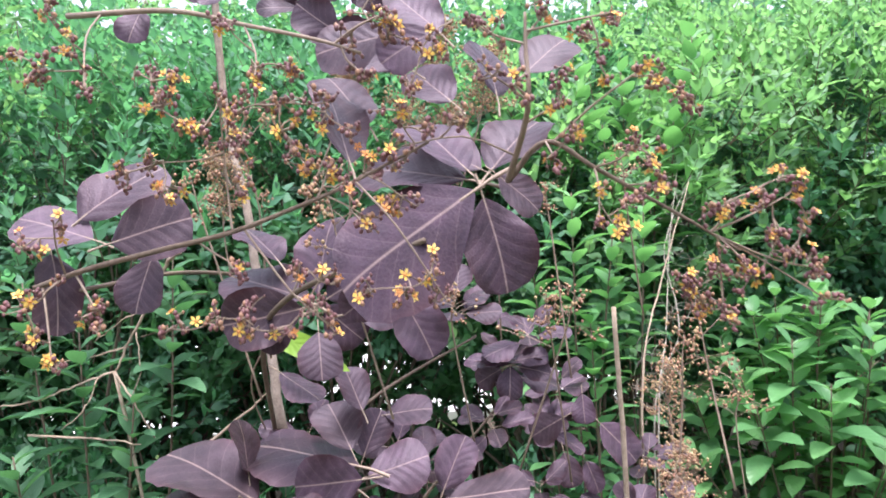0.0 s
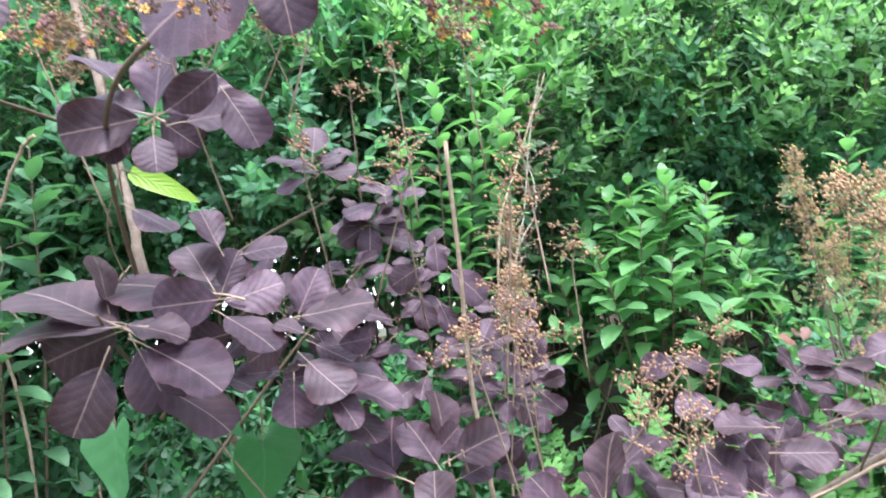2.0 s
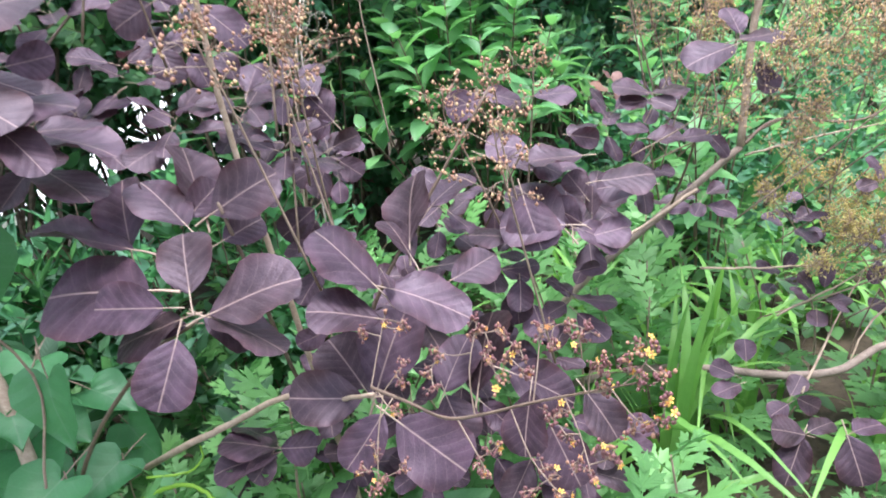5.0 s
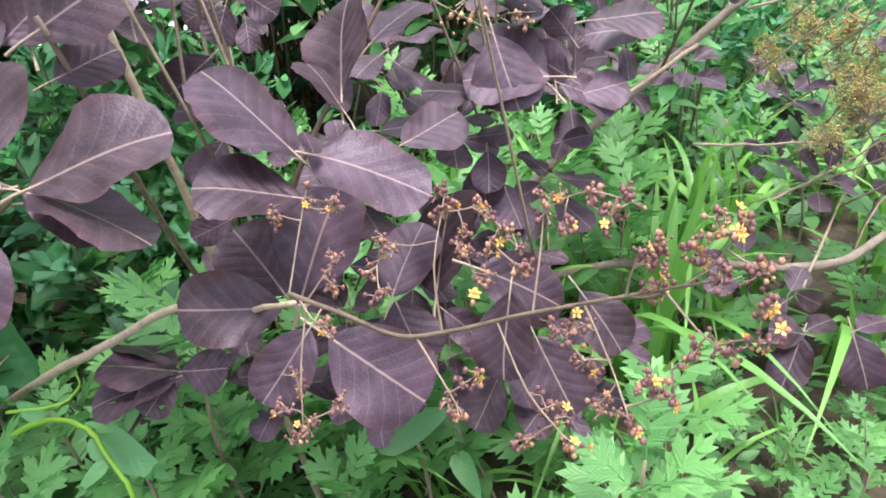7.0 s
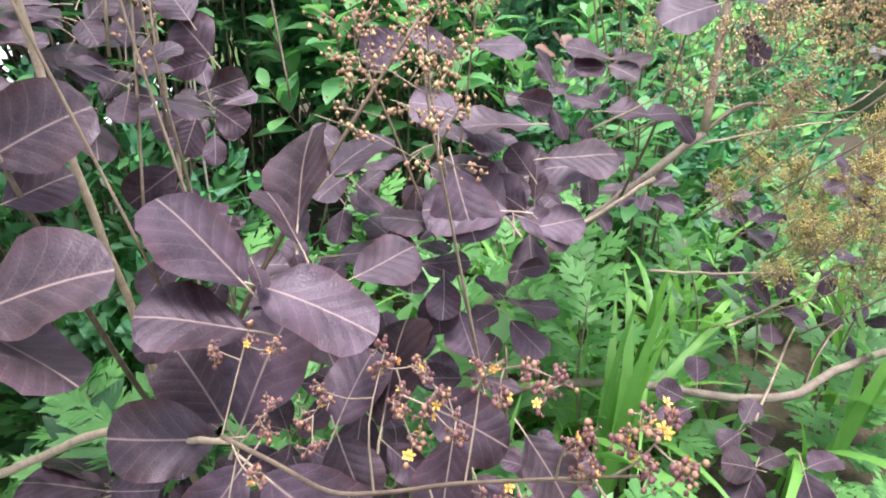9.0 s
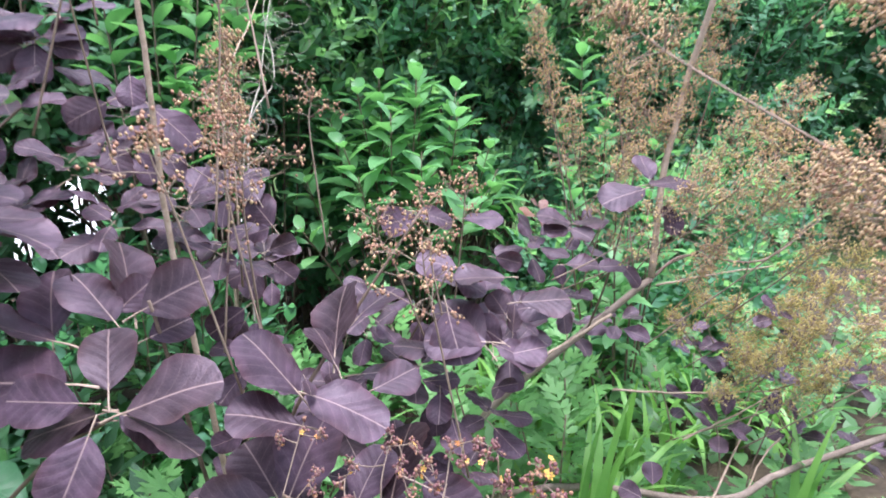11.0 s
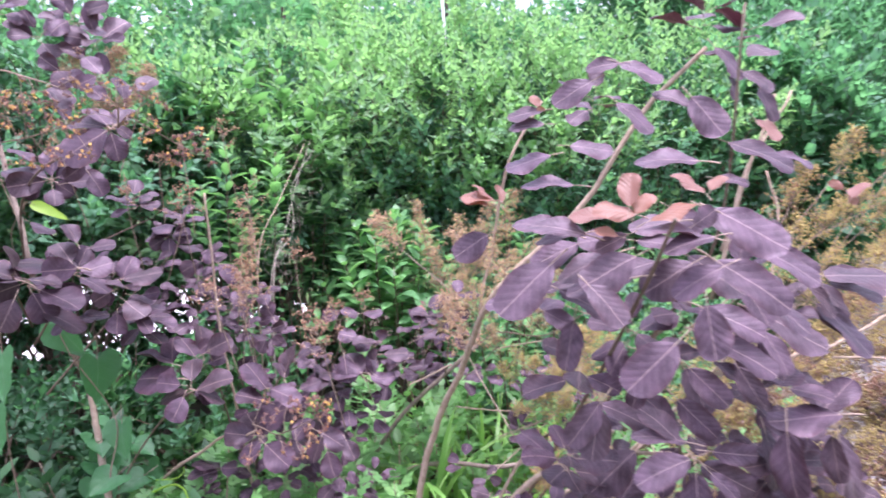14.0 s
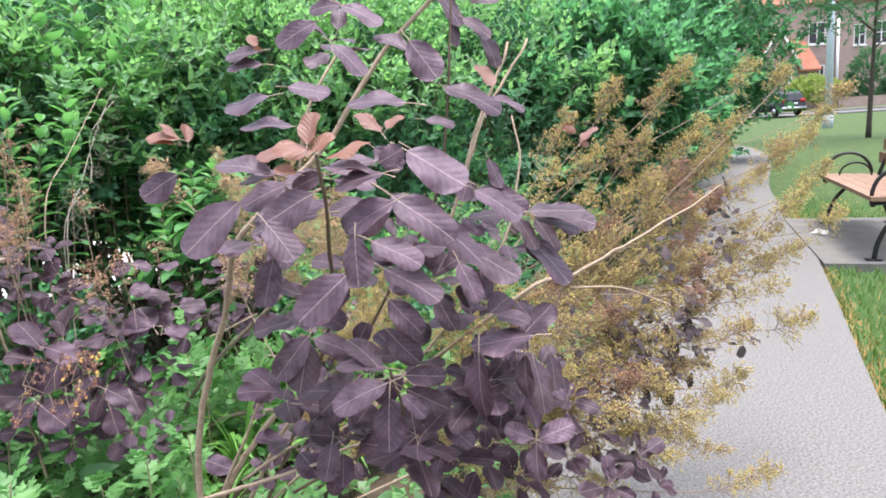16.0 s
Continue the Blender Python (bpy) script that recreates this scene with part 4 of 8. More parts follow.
for base, tip, face in OVERHEAD_SIDE_LEAVES:
    leaf_set(bush_a, base, tip, face)
OVERHEAD_TOP_LEAVES = (
    ((0.011, 0.520, 1.370), (-0.032, 0.540, 1.405), (0.04, -0.85, 0.53)),
    ((0.043, 0.521, 1.342), (0.010, 0.551, 1.382), (0.02, -0.79, 0.61)),
    ((0.079, 0.542, 1.348), (0.076, 0.573, 1.406), (0.60, -0.69, 0.40)),
    ((-0.024, 0.539, 1.333), (-0.053, 0.569, 1.382), (0.45, -0.62, 0.64)),
    ((0.105, 0.563, 1.369), (0.143, 0.584, 1.404), (-0.17, -0.75, 0.64)),
    ((0.038, 0.562, 1.406), (0.003, 0.582, 1.452), (0.19, -0.84, 0.51)),
    ((-0.047, 0.580, 1.418), (-0.086, 0.590, 1.448), (-0.25, -0.97, -0.01)),
    ((0.060, 0.490, 1.287), (0.025, 0.509, 1.312), (0.04, -0.76, 0.65)),
)
for base, tip, face in OVERHEAD_TOP_LEAVES:
    leaf_set(bush_a, base, tip, face)
LOW_STAR_LEAVES = (
    ((0.116, 0.741, 0.661), (0.022, 0.802, 0.668), (-0.13, -0.32, 0.94)),
    ((0.126, 0.721, 0.647), (0.069, 0.725, 0.662), (0.03, -0.93, 0.37)),
    ((0.152, 0.725, 0.653), (0.158, 0.777, 0.702), (-0.25, -0.65, 0.72)),
    ((0.165, 0.712, 0.632), (0.252, 0.691, 0.659), (-0.36, -0.34, 0.87)),
    ((0.164, 0.711, 0.629), (0.228, 0.658, 0.613), (0.18, -0.08, 0.98)),
    ((0.159, 0.723, 0.627), (0.199, 0.698, 0.601), (0.04, -0.68, 0.73)),
    ((0.130, 0.707, 0.618), (0.101, 0.666, 0.573), (0.20, -0.78, 0.60)),
    ((0.138, 0.731, 0.627), (0.072, 0.760, 0.610), (-0.32, -0.22, 0.92)),
    ((0.140, 0.737, 0.617), (0.090, 0.756, 0.616), (-0.13, -0.31, 0.94)),
)
for base, tip, face in LOW_STAR_LEAVES:
    leaf_set(bush_b, base, tip, face)
RING_LEAVES = (
    ((0.105, 0.823, 0.683), (0.107, 0.871, 0.747), (-0.38, -0.73, 0.56)),
    ((0.165, 0.796, 0.700), (0.136, 0.849, 0.748), (0.44, -0.46, 0.77)),
    ((0.185, 0.845, 0.698), (0.181, 0.909, 0.767), (0.63, -0.55, 0.55)),
    ((0.169, 0.829, 0.700), (0.208, 0.859, 0.726), (0.32, -0.82, 0.47)),
    ((0.192, 0.790, 0.708), (0.261, 0.778, 0.743), (-0.38, -0.78, 0.49)),
    ((0.196, 0.787, 0.678), (0.242, 0.798, 0.690), (0.07, -0.85, 0.53)),
    ((0.109, 0.801, 0.687), (0.021, 0.826, 0.726), (0.40, -0.03, 0.92)),
    ((0.049, 0.837, 0.779), (0.090, 0.778, 0.756), (0.29, -0.17, 0.94)),
    ((0.057, 0.847, 0.810), (0.124, 0.801, 0.787), (0.26, -0.10, 0.96)),
    ((0.047, 0.874, 0.811), (0.112, 0.874, 0.814), (-0.03, -0.45, 0.89)),
)
for base, tip, face in RING_LEAVES:
    leaf_set(bush_b, base, tip, face)
SMALL_LEAVES = (
    ((0.387, 1.097, 0.771), (0.376, 1.137, 0.804), (-0.11, -0.65, 0.75)),
    ((0.400, 1.076, 0.732), (0.378, 1.113, 0.775), (-0.39, -0.79, 0.48)),
    ((0.395, 1.077, 0.729), (0.354, 1.077, 0.719), (-0.04, -0.98, 0.20)),
    ((0.390, 1.065, 0.696), (0.433, 1.066, 0.709), (-0.05, -0.97, 0.24)),
    ((0.393, 1.056, 0.676), (0.416, 1.027, 0.654), (-0.48, -0.74, 0.47)),
    ((0.359, 1.066, 0.668), (0.322, 1.064, 0.659), (-0.02, -0.97, 0.26)),
    ((0.370, 1.061, 0.667), (0.346, 1.044, 0.632), (-0.04, -0.89, 0.45)),
    ((0.385, 1.047, 0.648), (0.379, 1.027, 0.619), (-0.14, -0.79, 0.60)),
    ((0.332, 1.002, 0.628), (0.280, 0.998, 0.599), (-0.10, -0.95, 0.30)),
    ((0.331, 0.996, 0.612), (0.306, 0.991, 0.577), (-0.18, -0.95, 0.26)),
)
for base, tip, face in SMALL_LEAVES:
    leaf_set(bush_b, base, tip, face)
FORKED_LEAVES = (
    ((0.573, 0.823, 0.631), (0.566, 0.777, 0.569), (-0.44, -0.70, 0.56)),
    ((0.663, 0.816, 0.611), (0.655, 0.842, 0.640), (-0.58, -0.68, 0.46)),
    ((0.689, 0.812, 0.626), (0.758, 0.787, 0.627), (-0.14, -0.33, 0.93)),
    ((0.650, 0.806, 0.576), (0.623, 0.839, 0.603), (-0.54, -0.76, 0.37)),
    ((0.652, 0.798, 0.558), (0.709, 0.780, 0.564), (-0.26, -0.51, 0.82)),
    ((0.442, 0.823, 0.567), (0.515, 0.797, 0.571), (-0.13, -0.24, 0.96)),
    ((0.550, 0.821, 0.578), (0.500, 0.845, 0.592), (0.15, -0.25, 0.96)),
    ((0.547, 0.826, 0.532), (0.584, 0.813, 0.532), (-0.14, -0.37, 0.92)),
    ((0.554, 0.817, 0.516), (0.538, 0.788, 0.485), (-0.31, -0.61, 0.73)),
    ((0.640, 0.805, 0.508), (0.669, 0.796, 0.512), (-0.32, -0.84, 0.43)),
)
for base, tip, face in FORKED_LEAVES:
    leaf_set(bush_b, base, tip, face)
REDDISH_LEAVES = (
    ((0.592, 0.952, 0.742), (0.537, 0.959, 0.735), (-0.16, -0.84, 0.51)),
    ((0.594, 0.954, 0.749), (0.645, 0.931, 0.738), (-0.14, -0.65, 0.74)),
    ((0.660, 0.925, 0.736), (0.717, 0.903, 0.736), (-0.13, -0.36, 0.92)),
    ((0.633, 0.906, 0.666), (0.581, 0.933, 0.685), (-0.07, -0.66, 0.74)),
    ((0.673, 0.832, 0.661), (0.602, 0.849, 0.666), (-0.02, -0.34, 0.94)),
    ((0.677, 0.863, 0.684), (0.713, 0.846, 0.675), (-0.38, -0.91, 0.18)),
    ((0.879, 0.943, 0.700), (0.829, 0.970, 0.722), (0.13, -0.46, 0.88)),
    ((0.883, 0.942, 0.700), (0.935, 0.925, 0.705), (-0.17, -0.22, 0.96)),
    ((0.876, 0.941, 0.692), (0.896, 0.905, 0.679), (-0.35, -0.50, 0.79)),
    ((0.872, 0.942, 0.690), (0.827, 0.947, 0.691), (-0.06, -0.65, 0.76)),
)
for base, tip, face in REDDISH_LEAVES:
    leaf_set(bush_c, base, tip, face)
BRANCH_SIDE_LEAVES = (
    ((0.824, 0.885, 0.647), (0.876, 0.864, 0.644), (-0.10, -0.40, 0.91)),
    ((0.871, 0.865, 0.640), (0.915, 0.849, 0.642), (-0.15, -0.32, 0.93)),
    ((0.947, 0.888, 0.626), (0.965, 0.859, 0.599), (-0.22, -0.73, 0.64)),
    ((0.946, 0.789, 0.747), (0.925, 0.758, 0.706), (0.22, -0.82, 0.52)),
    ((0.916, 0.810, 0.770), (0.842, 0.821, 0.758), (-0.20, -0.37, 0.91)),
    ((0.925, 0.809, 0.776), (1.002, 0.794, 0.780), (-0.12, -0.36, 0.93)),
    ((0.943, 0.827, 0.781), (0.956, 0.862, 0.823), (-0.14, -0.74, 0.66)),
    ((0.910, 0.764, 0.288), (0.926, 0.781, 0.316), (-0.40, -0.66, 0.63)),
    ((0.888, 0.765, 0.270), (0.865, 0.791, 0.285), (-0.37, -0.69, 0.62)),
    ((0.892, 0.758, 0.256), (0.844, 0.755, 0.263), (0.15, -0.19, 0.97)),
)
for base, tip, face in BRANCH_SIDE_LEAVES:
    leaf_set(bush_c, base, tip, face)
LOW_SIDE_LEAVES = (
    ((0.951, 0.683, 0.182), (0.901, 0.700, 0.207), (0.13, -0.69, 0.72)),
    ((0.946, 0.684, 0.179), (0.883, 0.657, 0.142), (-0.51, 0.01, 0.86)),
    ((0.971, 0.694, 0.172), (1.021, 0.691, 0.181), (-0.18, -0.26, 0.95)),
    ((0.986, 0.641, 0.194), (0.966, 0.593, 0.143), (-0.33, -0.62, 0.71)),
    ((1.012, 0.650, 0.183), (1.065, 0.644, 0.191), (-0.16, -0.32, 0.93)),
    ((0.961, 0.721, 0.229), (0.993, 0.729, 0.250), (-0.38, -0.49, 0.78)),
    ((0.968, 0.716, 0.224), (0.990, 0.691, 0.209), (-0.52, -0.72, 0.46)),
    ((0.954, 0.719, 0.217), (0.915, 0.719, 0.211), (-0.13, -0.63, 0.76)),
)
for base, tip, face in LOW_SIDE_LEAVES:
    leaf_set(bush_c, base, tip, face)
FOREMOST_LEAVES = (
    ((0.339, 0.738, 0.597), (0.299, 0.789, 0.667), (0.48, -0.55, 0.68)),
    ((0.332, 0.723, 0.568), (0.260, 0.740, 0.599), (0.24, -0.48, 0.84)),
    ((0.347, 0.734, 0.597), (0.416, 0.665, 0.585), (-0.09, -0.26, 0.96)),
    ((0.395, 0.777, 0.623), (0.428, 0.839, 0.688), (-0.81, -0.17, 0.56)),
    ((0.437, 0.801, 0.654), (0.496, 0.829, 0.686), (-0.31, -0.34, 0.89)),
    ((0.426, 0.736, 0.583), (0.486, 0.740, 0.597), (-0.17, -0.47, 0.86)),
    ((0.390, 0.760, 0.613), (0.385, 0.811, 0.650), (0.60, -0.42, 0.68)),
    ((0.346, 0.733, 0.616), (0.347, 0.713, 0.606), (0.47, -0.37, 0.80)),
)
for base, tip, face in FOREMOST_LEAVES:
    leaf_set(bush_b, base, tip, face)
FLOWERING_LEAVES = (
    ((0.296, 0.725, 0.479), (0.218, 0.746, 0.491), (-0.15, -0.82, 0.55)),
    ((0.307, 0.762, 0.466), (0.288, 0.815, 0.519), (-0.22, -0.73, 0.65)),
    ((0.319, 0.754, 0.463), (0.376, 0.792, 0.541), (-0.41, -0.67, 0.62)),
    ((0.400, 0.747, 0.435), (0.446, 0.773, 0.491), (-0.40, -0.66, 0.64)),
    ((0.436, 0.727, 0.433), (0.490, 0.794, 0.502), (-0.74, -0.08, 0.67)),
    ((0.307, 0.690, 0.473), (0.254, 0.675, 0.429), (-0.33, -0.69, 0.64)),
    ((0.319, 0.679, 0.466), (0.366, 0.615, 0.423), (-0.26, -0.66, 0.70)),
    ((0.387, 0.704, 0.459), (0.389, 0.667, 0.414), (-0.31, -0.75, 0.59)),
    ((0.462, 0.637, 0.475), (0.425, 0.601, 0.427), (-0.71, -0.17, 0.68)),
    ((0.469, 0.613, 0.441), (0.474, 0.567, 0.388), (-0.28, -0.74, 0.62)),
)
for base, tip, face in FLOWERING_LEAVES:
    leaf_set(bush_b, base, tip, face)
FLOWERING_SIDE_LEAVES = (
    ((0.462, 0.687, 0.472), (0.521, 0.638, 0.443), (-0.22, -0.69, 0.69)),
    ((0.522, 0.622, 0.459), (0.537, 0.581, 0.417), (-0.27, -0.74, 0.62)),
    ((0.428, 0.695, 0.437), (0.445, 0.663, 0.420), (-0.42, -0.59, 0.69)),
    ((0.290, 0.850, 0.511), (0.251, 0.851, 0.500), (-0.12, -0.91, 0.40)),
    ((0.612, 0.786, 0.589), (0.535, 0.820, 0.601), (-0.13, -0.57, 0.81)),
    ((0.613, 0.794, 0.582), (0.590, 0.866, 0.637), (0.20, -0.56, 0.81)),
    ((0.765, 0.819, 0.602), (0.708, 0.851, 0.606), (-0.20, -0.46, 0.86)),
    ((0.638, 0.812, 0.570), (0.665, 0.858, 0.623), (0.32, -0.79, 0.52)),
    ((0.643, 0.810, 0.570), (0.691, 0.774, 0.551), (-0.10, -0.56, 0.82)),
    ((0.563, 0.837, 0.507), (0.533, 0.800, 0.465), (-0.77, -0.09, 0.63)),
)
for base, tip, face in FLOWERING_SIDE_LEAVES:
    leaf_set(bush_b, base, tip, face)
SHADED_LEAVES = (
    ((0.569, 0.814, 0.475), (0.562, 0.772, 0.442), (0.05, -0.61, 0.79)),
    ((0.615, 0.882, 0.663), (0.650, 0.848, 0.637), (0.06, -0.56, 0.83)),
    ((0.198, 0.875, 0.351), (0.132, 0.910, 0.374), (0.34, 0.01, 0.94)),
    ((0.195, 0.873, 0.346), (0.111, 0.880, 0.350), (0.04, -0.03, 1.00)),
    ((0.190, 0.876, 0.347), (0.158, 0.846, 0.334), (0.32, -0.63, 0.71)),
    ((0.201, 0.873, 0.351), (0.242, 0.841, 0.355), (-0.50, -0.57, 0.66)),
    ((0.197, 0.896, 0.343), (0.160, 0.952, 0.362), (0.60, 0.12, 0.79)),
)
for base, tip, face in SHADED_LEAVES:
    leaf_set(bush_b, base, tip, face)
HIGH_STAR_LEAVES = (
    ((-0.112, 0.659, 1.189), (-0.202, 0.705, 1.231), (0.22, -0.40, 0.89)),
    ((-0.112, 0.648, 1.182), (-0.186, 0.635, 1.168), (0.14, -0.97, 0.18)),
    ((-0.126, 0.659, 1.170), (-0.154, 0.649, 1.143), (0.36, -0.93, -0.03)),
    ((-0.100, 0.669, 1.194), (-0.094, 0.707, 1.268), (-0.48, -0.76, 0.44)),
    ((-0.091, 0.667, 1.188), (-0.027, 0.695, 1.227), (0.14, -0.91, 0.40)),
    ((-0.064, 0.642, 1.174), (0.012, 0.634, 1.181), (-0.14, -0.64, 0.75)),
    ((-0.095, 0.666, 1.179), (-0.058, 0.648, 1.148), (-0.20, -0.93, 0.30)),
    ((-0.093, 0.623, 1.161), (-0.085, 0.588, 1.127), (0.22, -0.66, 0.72)),
    ((-0.140, 0.678, 1.228), (-0.180, 0.718, 1.274), (0.53, -0.35, 0.77)),
)
for base, tip, face in HIGH_STAR_LEAVES:
    leaf_set(bush_a, base, tip, face)
LEFT_STAR_LEAVES = (
    ((-0.213, 0.774, 0.950), (-0.327, 0.815, 1.011), (0.39, -0.24, 0.89)),
    ((-0.209, 0.753, 0.951), (-0.339, 0.759, 0.960), (0.06, -0.15, 0.99)),
    ((-0.214, 0.773, 0.940), (-0.308, 0.781, 0.915), (-0.10, -0.99, 0.06)),
    ((-0.220, 0.729, 0.910), (-0.248, 0.694, 0.842), (0.39, -0.87, 0.29)),
    ((-0.165, 0.735, 0.925), (-0.073, 0.689, 0.881), (0.18, -0.46, 0.87)),
    ((-0.189, 0.767, 0.916), (-0.153, 0.735, 0.850), (0.18, -0.84, 0.51)),
    ((-0.192, 0.752, 0.953), (-0.120, 0.741, 0.932), (0.24, -0.23, 0.94)),
    ((-0.228, 0.799, 0.972), (-0.236, 0.818, 1.036), (0.96, -0.21, 0.17)),
    ((-0.170, 0.760, 0.873), (-0.080, 0.723, 0.822), (0.37, -0.29, 0.88)),
)
for base, tip, face in LEFT_STAR_LEAVES:
    leaf_set(bush_a, base, tip, face)
MIDDLE_STAR_LEAVES = (
    ((-0.090, 0.782, 0.965), (-0.163, 0.760, 0.968), (0.29, -0.95, 0.15)),
    ((-0.102, 0.824, 0.967), (-0.236, 0.864, 1.000), (0.20, -0.13, 0.97)),
    ((-0.112, 0.847, 0.980), (-0.145, 0.888, 1.034), (0.30, -0.67, 0.68)),
    ((-0.099, 0.864, 0.967), (-0.079, 0.898, 1.017), (0.34, -0.83, 0.44)),
    ((-0.089, 0.821, 0.954), (-0.014, 0.834, 0.970), (-0.03, -0.68, 0.73)),
    ((-0.082, 0.778, 0.943), (-0.018, 0.736, 0.909), (0.34, -0.24, 0.91)),
    ((-0.095, 0.851, 1.028), (-0.121, 0.880, 1.079), (0.49, -0.63, 0.60)),
    ((-0.186, 0.818, 1.089), (-0.136, 0.799, 1.059), (0.37, -0.36, 0.86)),
    ((-0.072, 0.896, 1.008), (-0.010, 0.890, 1.018), (-0.18, -0.62, 0.76)),
    ((-0.090, 0.836, 0.909), (-0.149, 0.832, 0.902), (0.05, -0.98, 0.19)),
)
for base, tip, face in MIDDLE_STAR_LEAVES:
    leaf_set(bush_a, base, tip, face)
RIGHT_STAR_LEAVES = (
    ((0.009, 0.806, 0.926), (0.104, 0.797, 0.938), (-0.16, -0.40, 0.90)),
    ((0.001, 0.847, 0.922), (0.031, 0.871, 0.983), (0.16, -0.94, 0.30)),
    ((0.013, 0.773, 0.910), (-0.022, 0.780, 0.929), (0.41, -0.34, 0.85)),
    ((0.012, 0.779, 0.871), (0.055, 0.739, 0.833), (0.03, -0.68, 0.74)),
    ((0.020, 0.797, 0.857), (0.101, 0.775, 0.841), (0.13, -0.24, 0.96)),
    ((0.036, 0.771, 0.832), (0.073, 0.733, 0.799), (0.22, -0.51, 0.83)),
    ((-0.012, 0.798, 0.838), (-0.015, 0.762, 0.793), (0.15, -0.78, 0.61)),
    ((0.052, 0.816, 0.879), (0.094, 0.811, 0.882), (-0.12, -0.97, 0.23)),
    ((0.020, 0.839, 0.877), (0.068, 0.821, 0.851), (0.09, -0.71, 0.70)),
    ((-0.023, 0.826, 0.894), (-0.068, 0.809, 0.874), (0.24, -0.93, 0.27)),
)
for base, tip, face in RIGHT_STAR_LEAVES:
    leaf_set(bush_a, base, tip, face)
FAR_SHOOT_LEAVES = (
    ((0.115, 1.149, 1.010), (0.109, 1.123, 0.959), (0.03, -0.89, 0.45)),
    ((0.116, 1.149, 1.015), (0.072, 1.157, 1.040), (0.21, -0.76, 0.62)),
    ((0.126, 1.148, 1.019), (0.179, 1.144, 1.029), (-0.20, -0.65, 0.73)),
    ((0.130, 1.147, 1.008), (0.180, 1.130, 0.999), (-0.17, -0.81, 0.56)),
    ((0.099, 1.150, 1.006), (0.056, 1.143, 0.986), (0.11, -0.99, 0.13)),
    ((0.227, 1.110, 0.964), (0.224, 1.085, 0.923), (-0.09, -0.85, 0.52)),
    ((0.192, 1.109, 0.927), (0.138, 1.103, 0.903), (0.04, -0.98, 0.19)),
    ((0.252, 1.101, 0.916), (0.304, 1.078, 0.861), (0.32, -0.72, 0.62)),
    ((0.190, 1.103, 0.871), (0.198, 1.076, 0.824), (-0.12, -0.87, 0.48)),
    ((0.224, 1.097, 0.857), (0.239, 1.070, 0.817), (-0.21, -0.85, 0.49)),
)
for base, tip, face in FAR_SHOOT_LEAVES:
    leaf_set(bush_a, base, tip, face)
STAR_LEAVES = (
    ((0.776, -0.419, 0.741), (0.699, -0.412, 0.727), (-0.20, -0.62, 0.76)),
    ((0.773, -0.433, 0.726), (0.750, -0.466, 0.667), (-0.68, -0.49, 0.54)),
    ((0.789, -0.441, 0.729), (0.806, -0.469, 0.701), (-0.07, -0.73, 0.68)),
    ((0.800, -0.432, 0.751), (0.847, -0.461, 0.744), (-0.41, -0.77, 0.49)),
    ((0.780, -0.396, 0.754), (0.757, -0.351, 0.796), (-0.16, -0.72, 0.67)),
    ((0.787, -0.400, 0.755), (0.729, -0.363, 0.769), (0.02, -0.33, 0.94)),
    ((0.811, -0.409, 0.721), (0.858, -0.443, 0.686), (-0.38, -0.86, 0.34)),
    ((0.694, -0.552, 0.969), (0.680, -0.576, 0.920), (-0.78, -0.45, 0.44)),
    ((0.737, -0.498, 0.953), (0.774, -0.548, 0.927), (-0.19, -0.55, 0.81)),
    ((0.762, -0.473, 0.912), (0.801, -0.538, 0.880), (-0.07, -0.47, 0.88)),
)
for base, tip, face in STAR_LEAVES:
    leaf_set(bush_d, base, tip, face)
FRONT_LEAVES = (
    ((0.706, -0.487, 0.915), (0.644, -0.483, 0.869), (-0.50, -0.61, 0.61)),
    ((0.692, -0.437, 1.011), (0.630, -0.417, 0.982), (-0.47, -0.66, 0.59)),
    ((0.632, -0.431, 0.983), (0.652, -0.473, 0.943), (-0.20, -0.72, 0.67)),
    ((0.774, -0.488, 0.995), (0.716, -0.471, 0.970), (-0.47, -0.60, 0.65)),
    ((0.782, -0.469, 1.000), (0.831, -0.531, 0.947), (-0.07, -0.68, 0.73)),
    ((0.848, -0.444, 0.963), (0.893, -0.504, 0.910), (0.04, -0.64, 0.77)),
    ((0.762, -0.475, 1.031), (0.707, -0.439, 1.049), (0.03, -0.40, 0.92)),
    ((0.764, -0.487, 1.031), (0.708, -0.468, 1.022), (-0.30, -0.45, 0.84)),
    ((0.787, -0.428, 1.041), (0.826, -0.425, 1.057), (-0.02, -0.97, 0.23)),
    ((0.834, -0.419, 1.053), (0.885, -0.480, 1.009), (-0.23, -0.68, 0.70)),
)
for base, tip, face in FRONT_LEAVES:
    leaf_set(bush_d, base, tip, face)
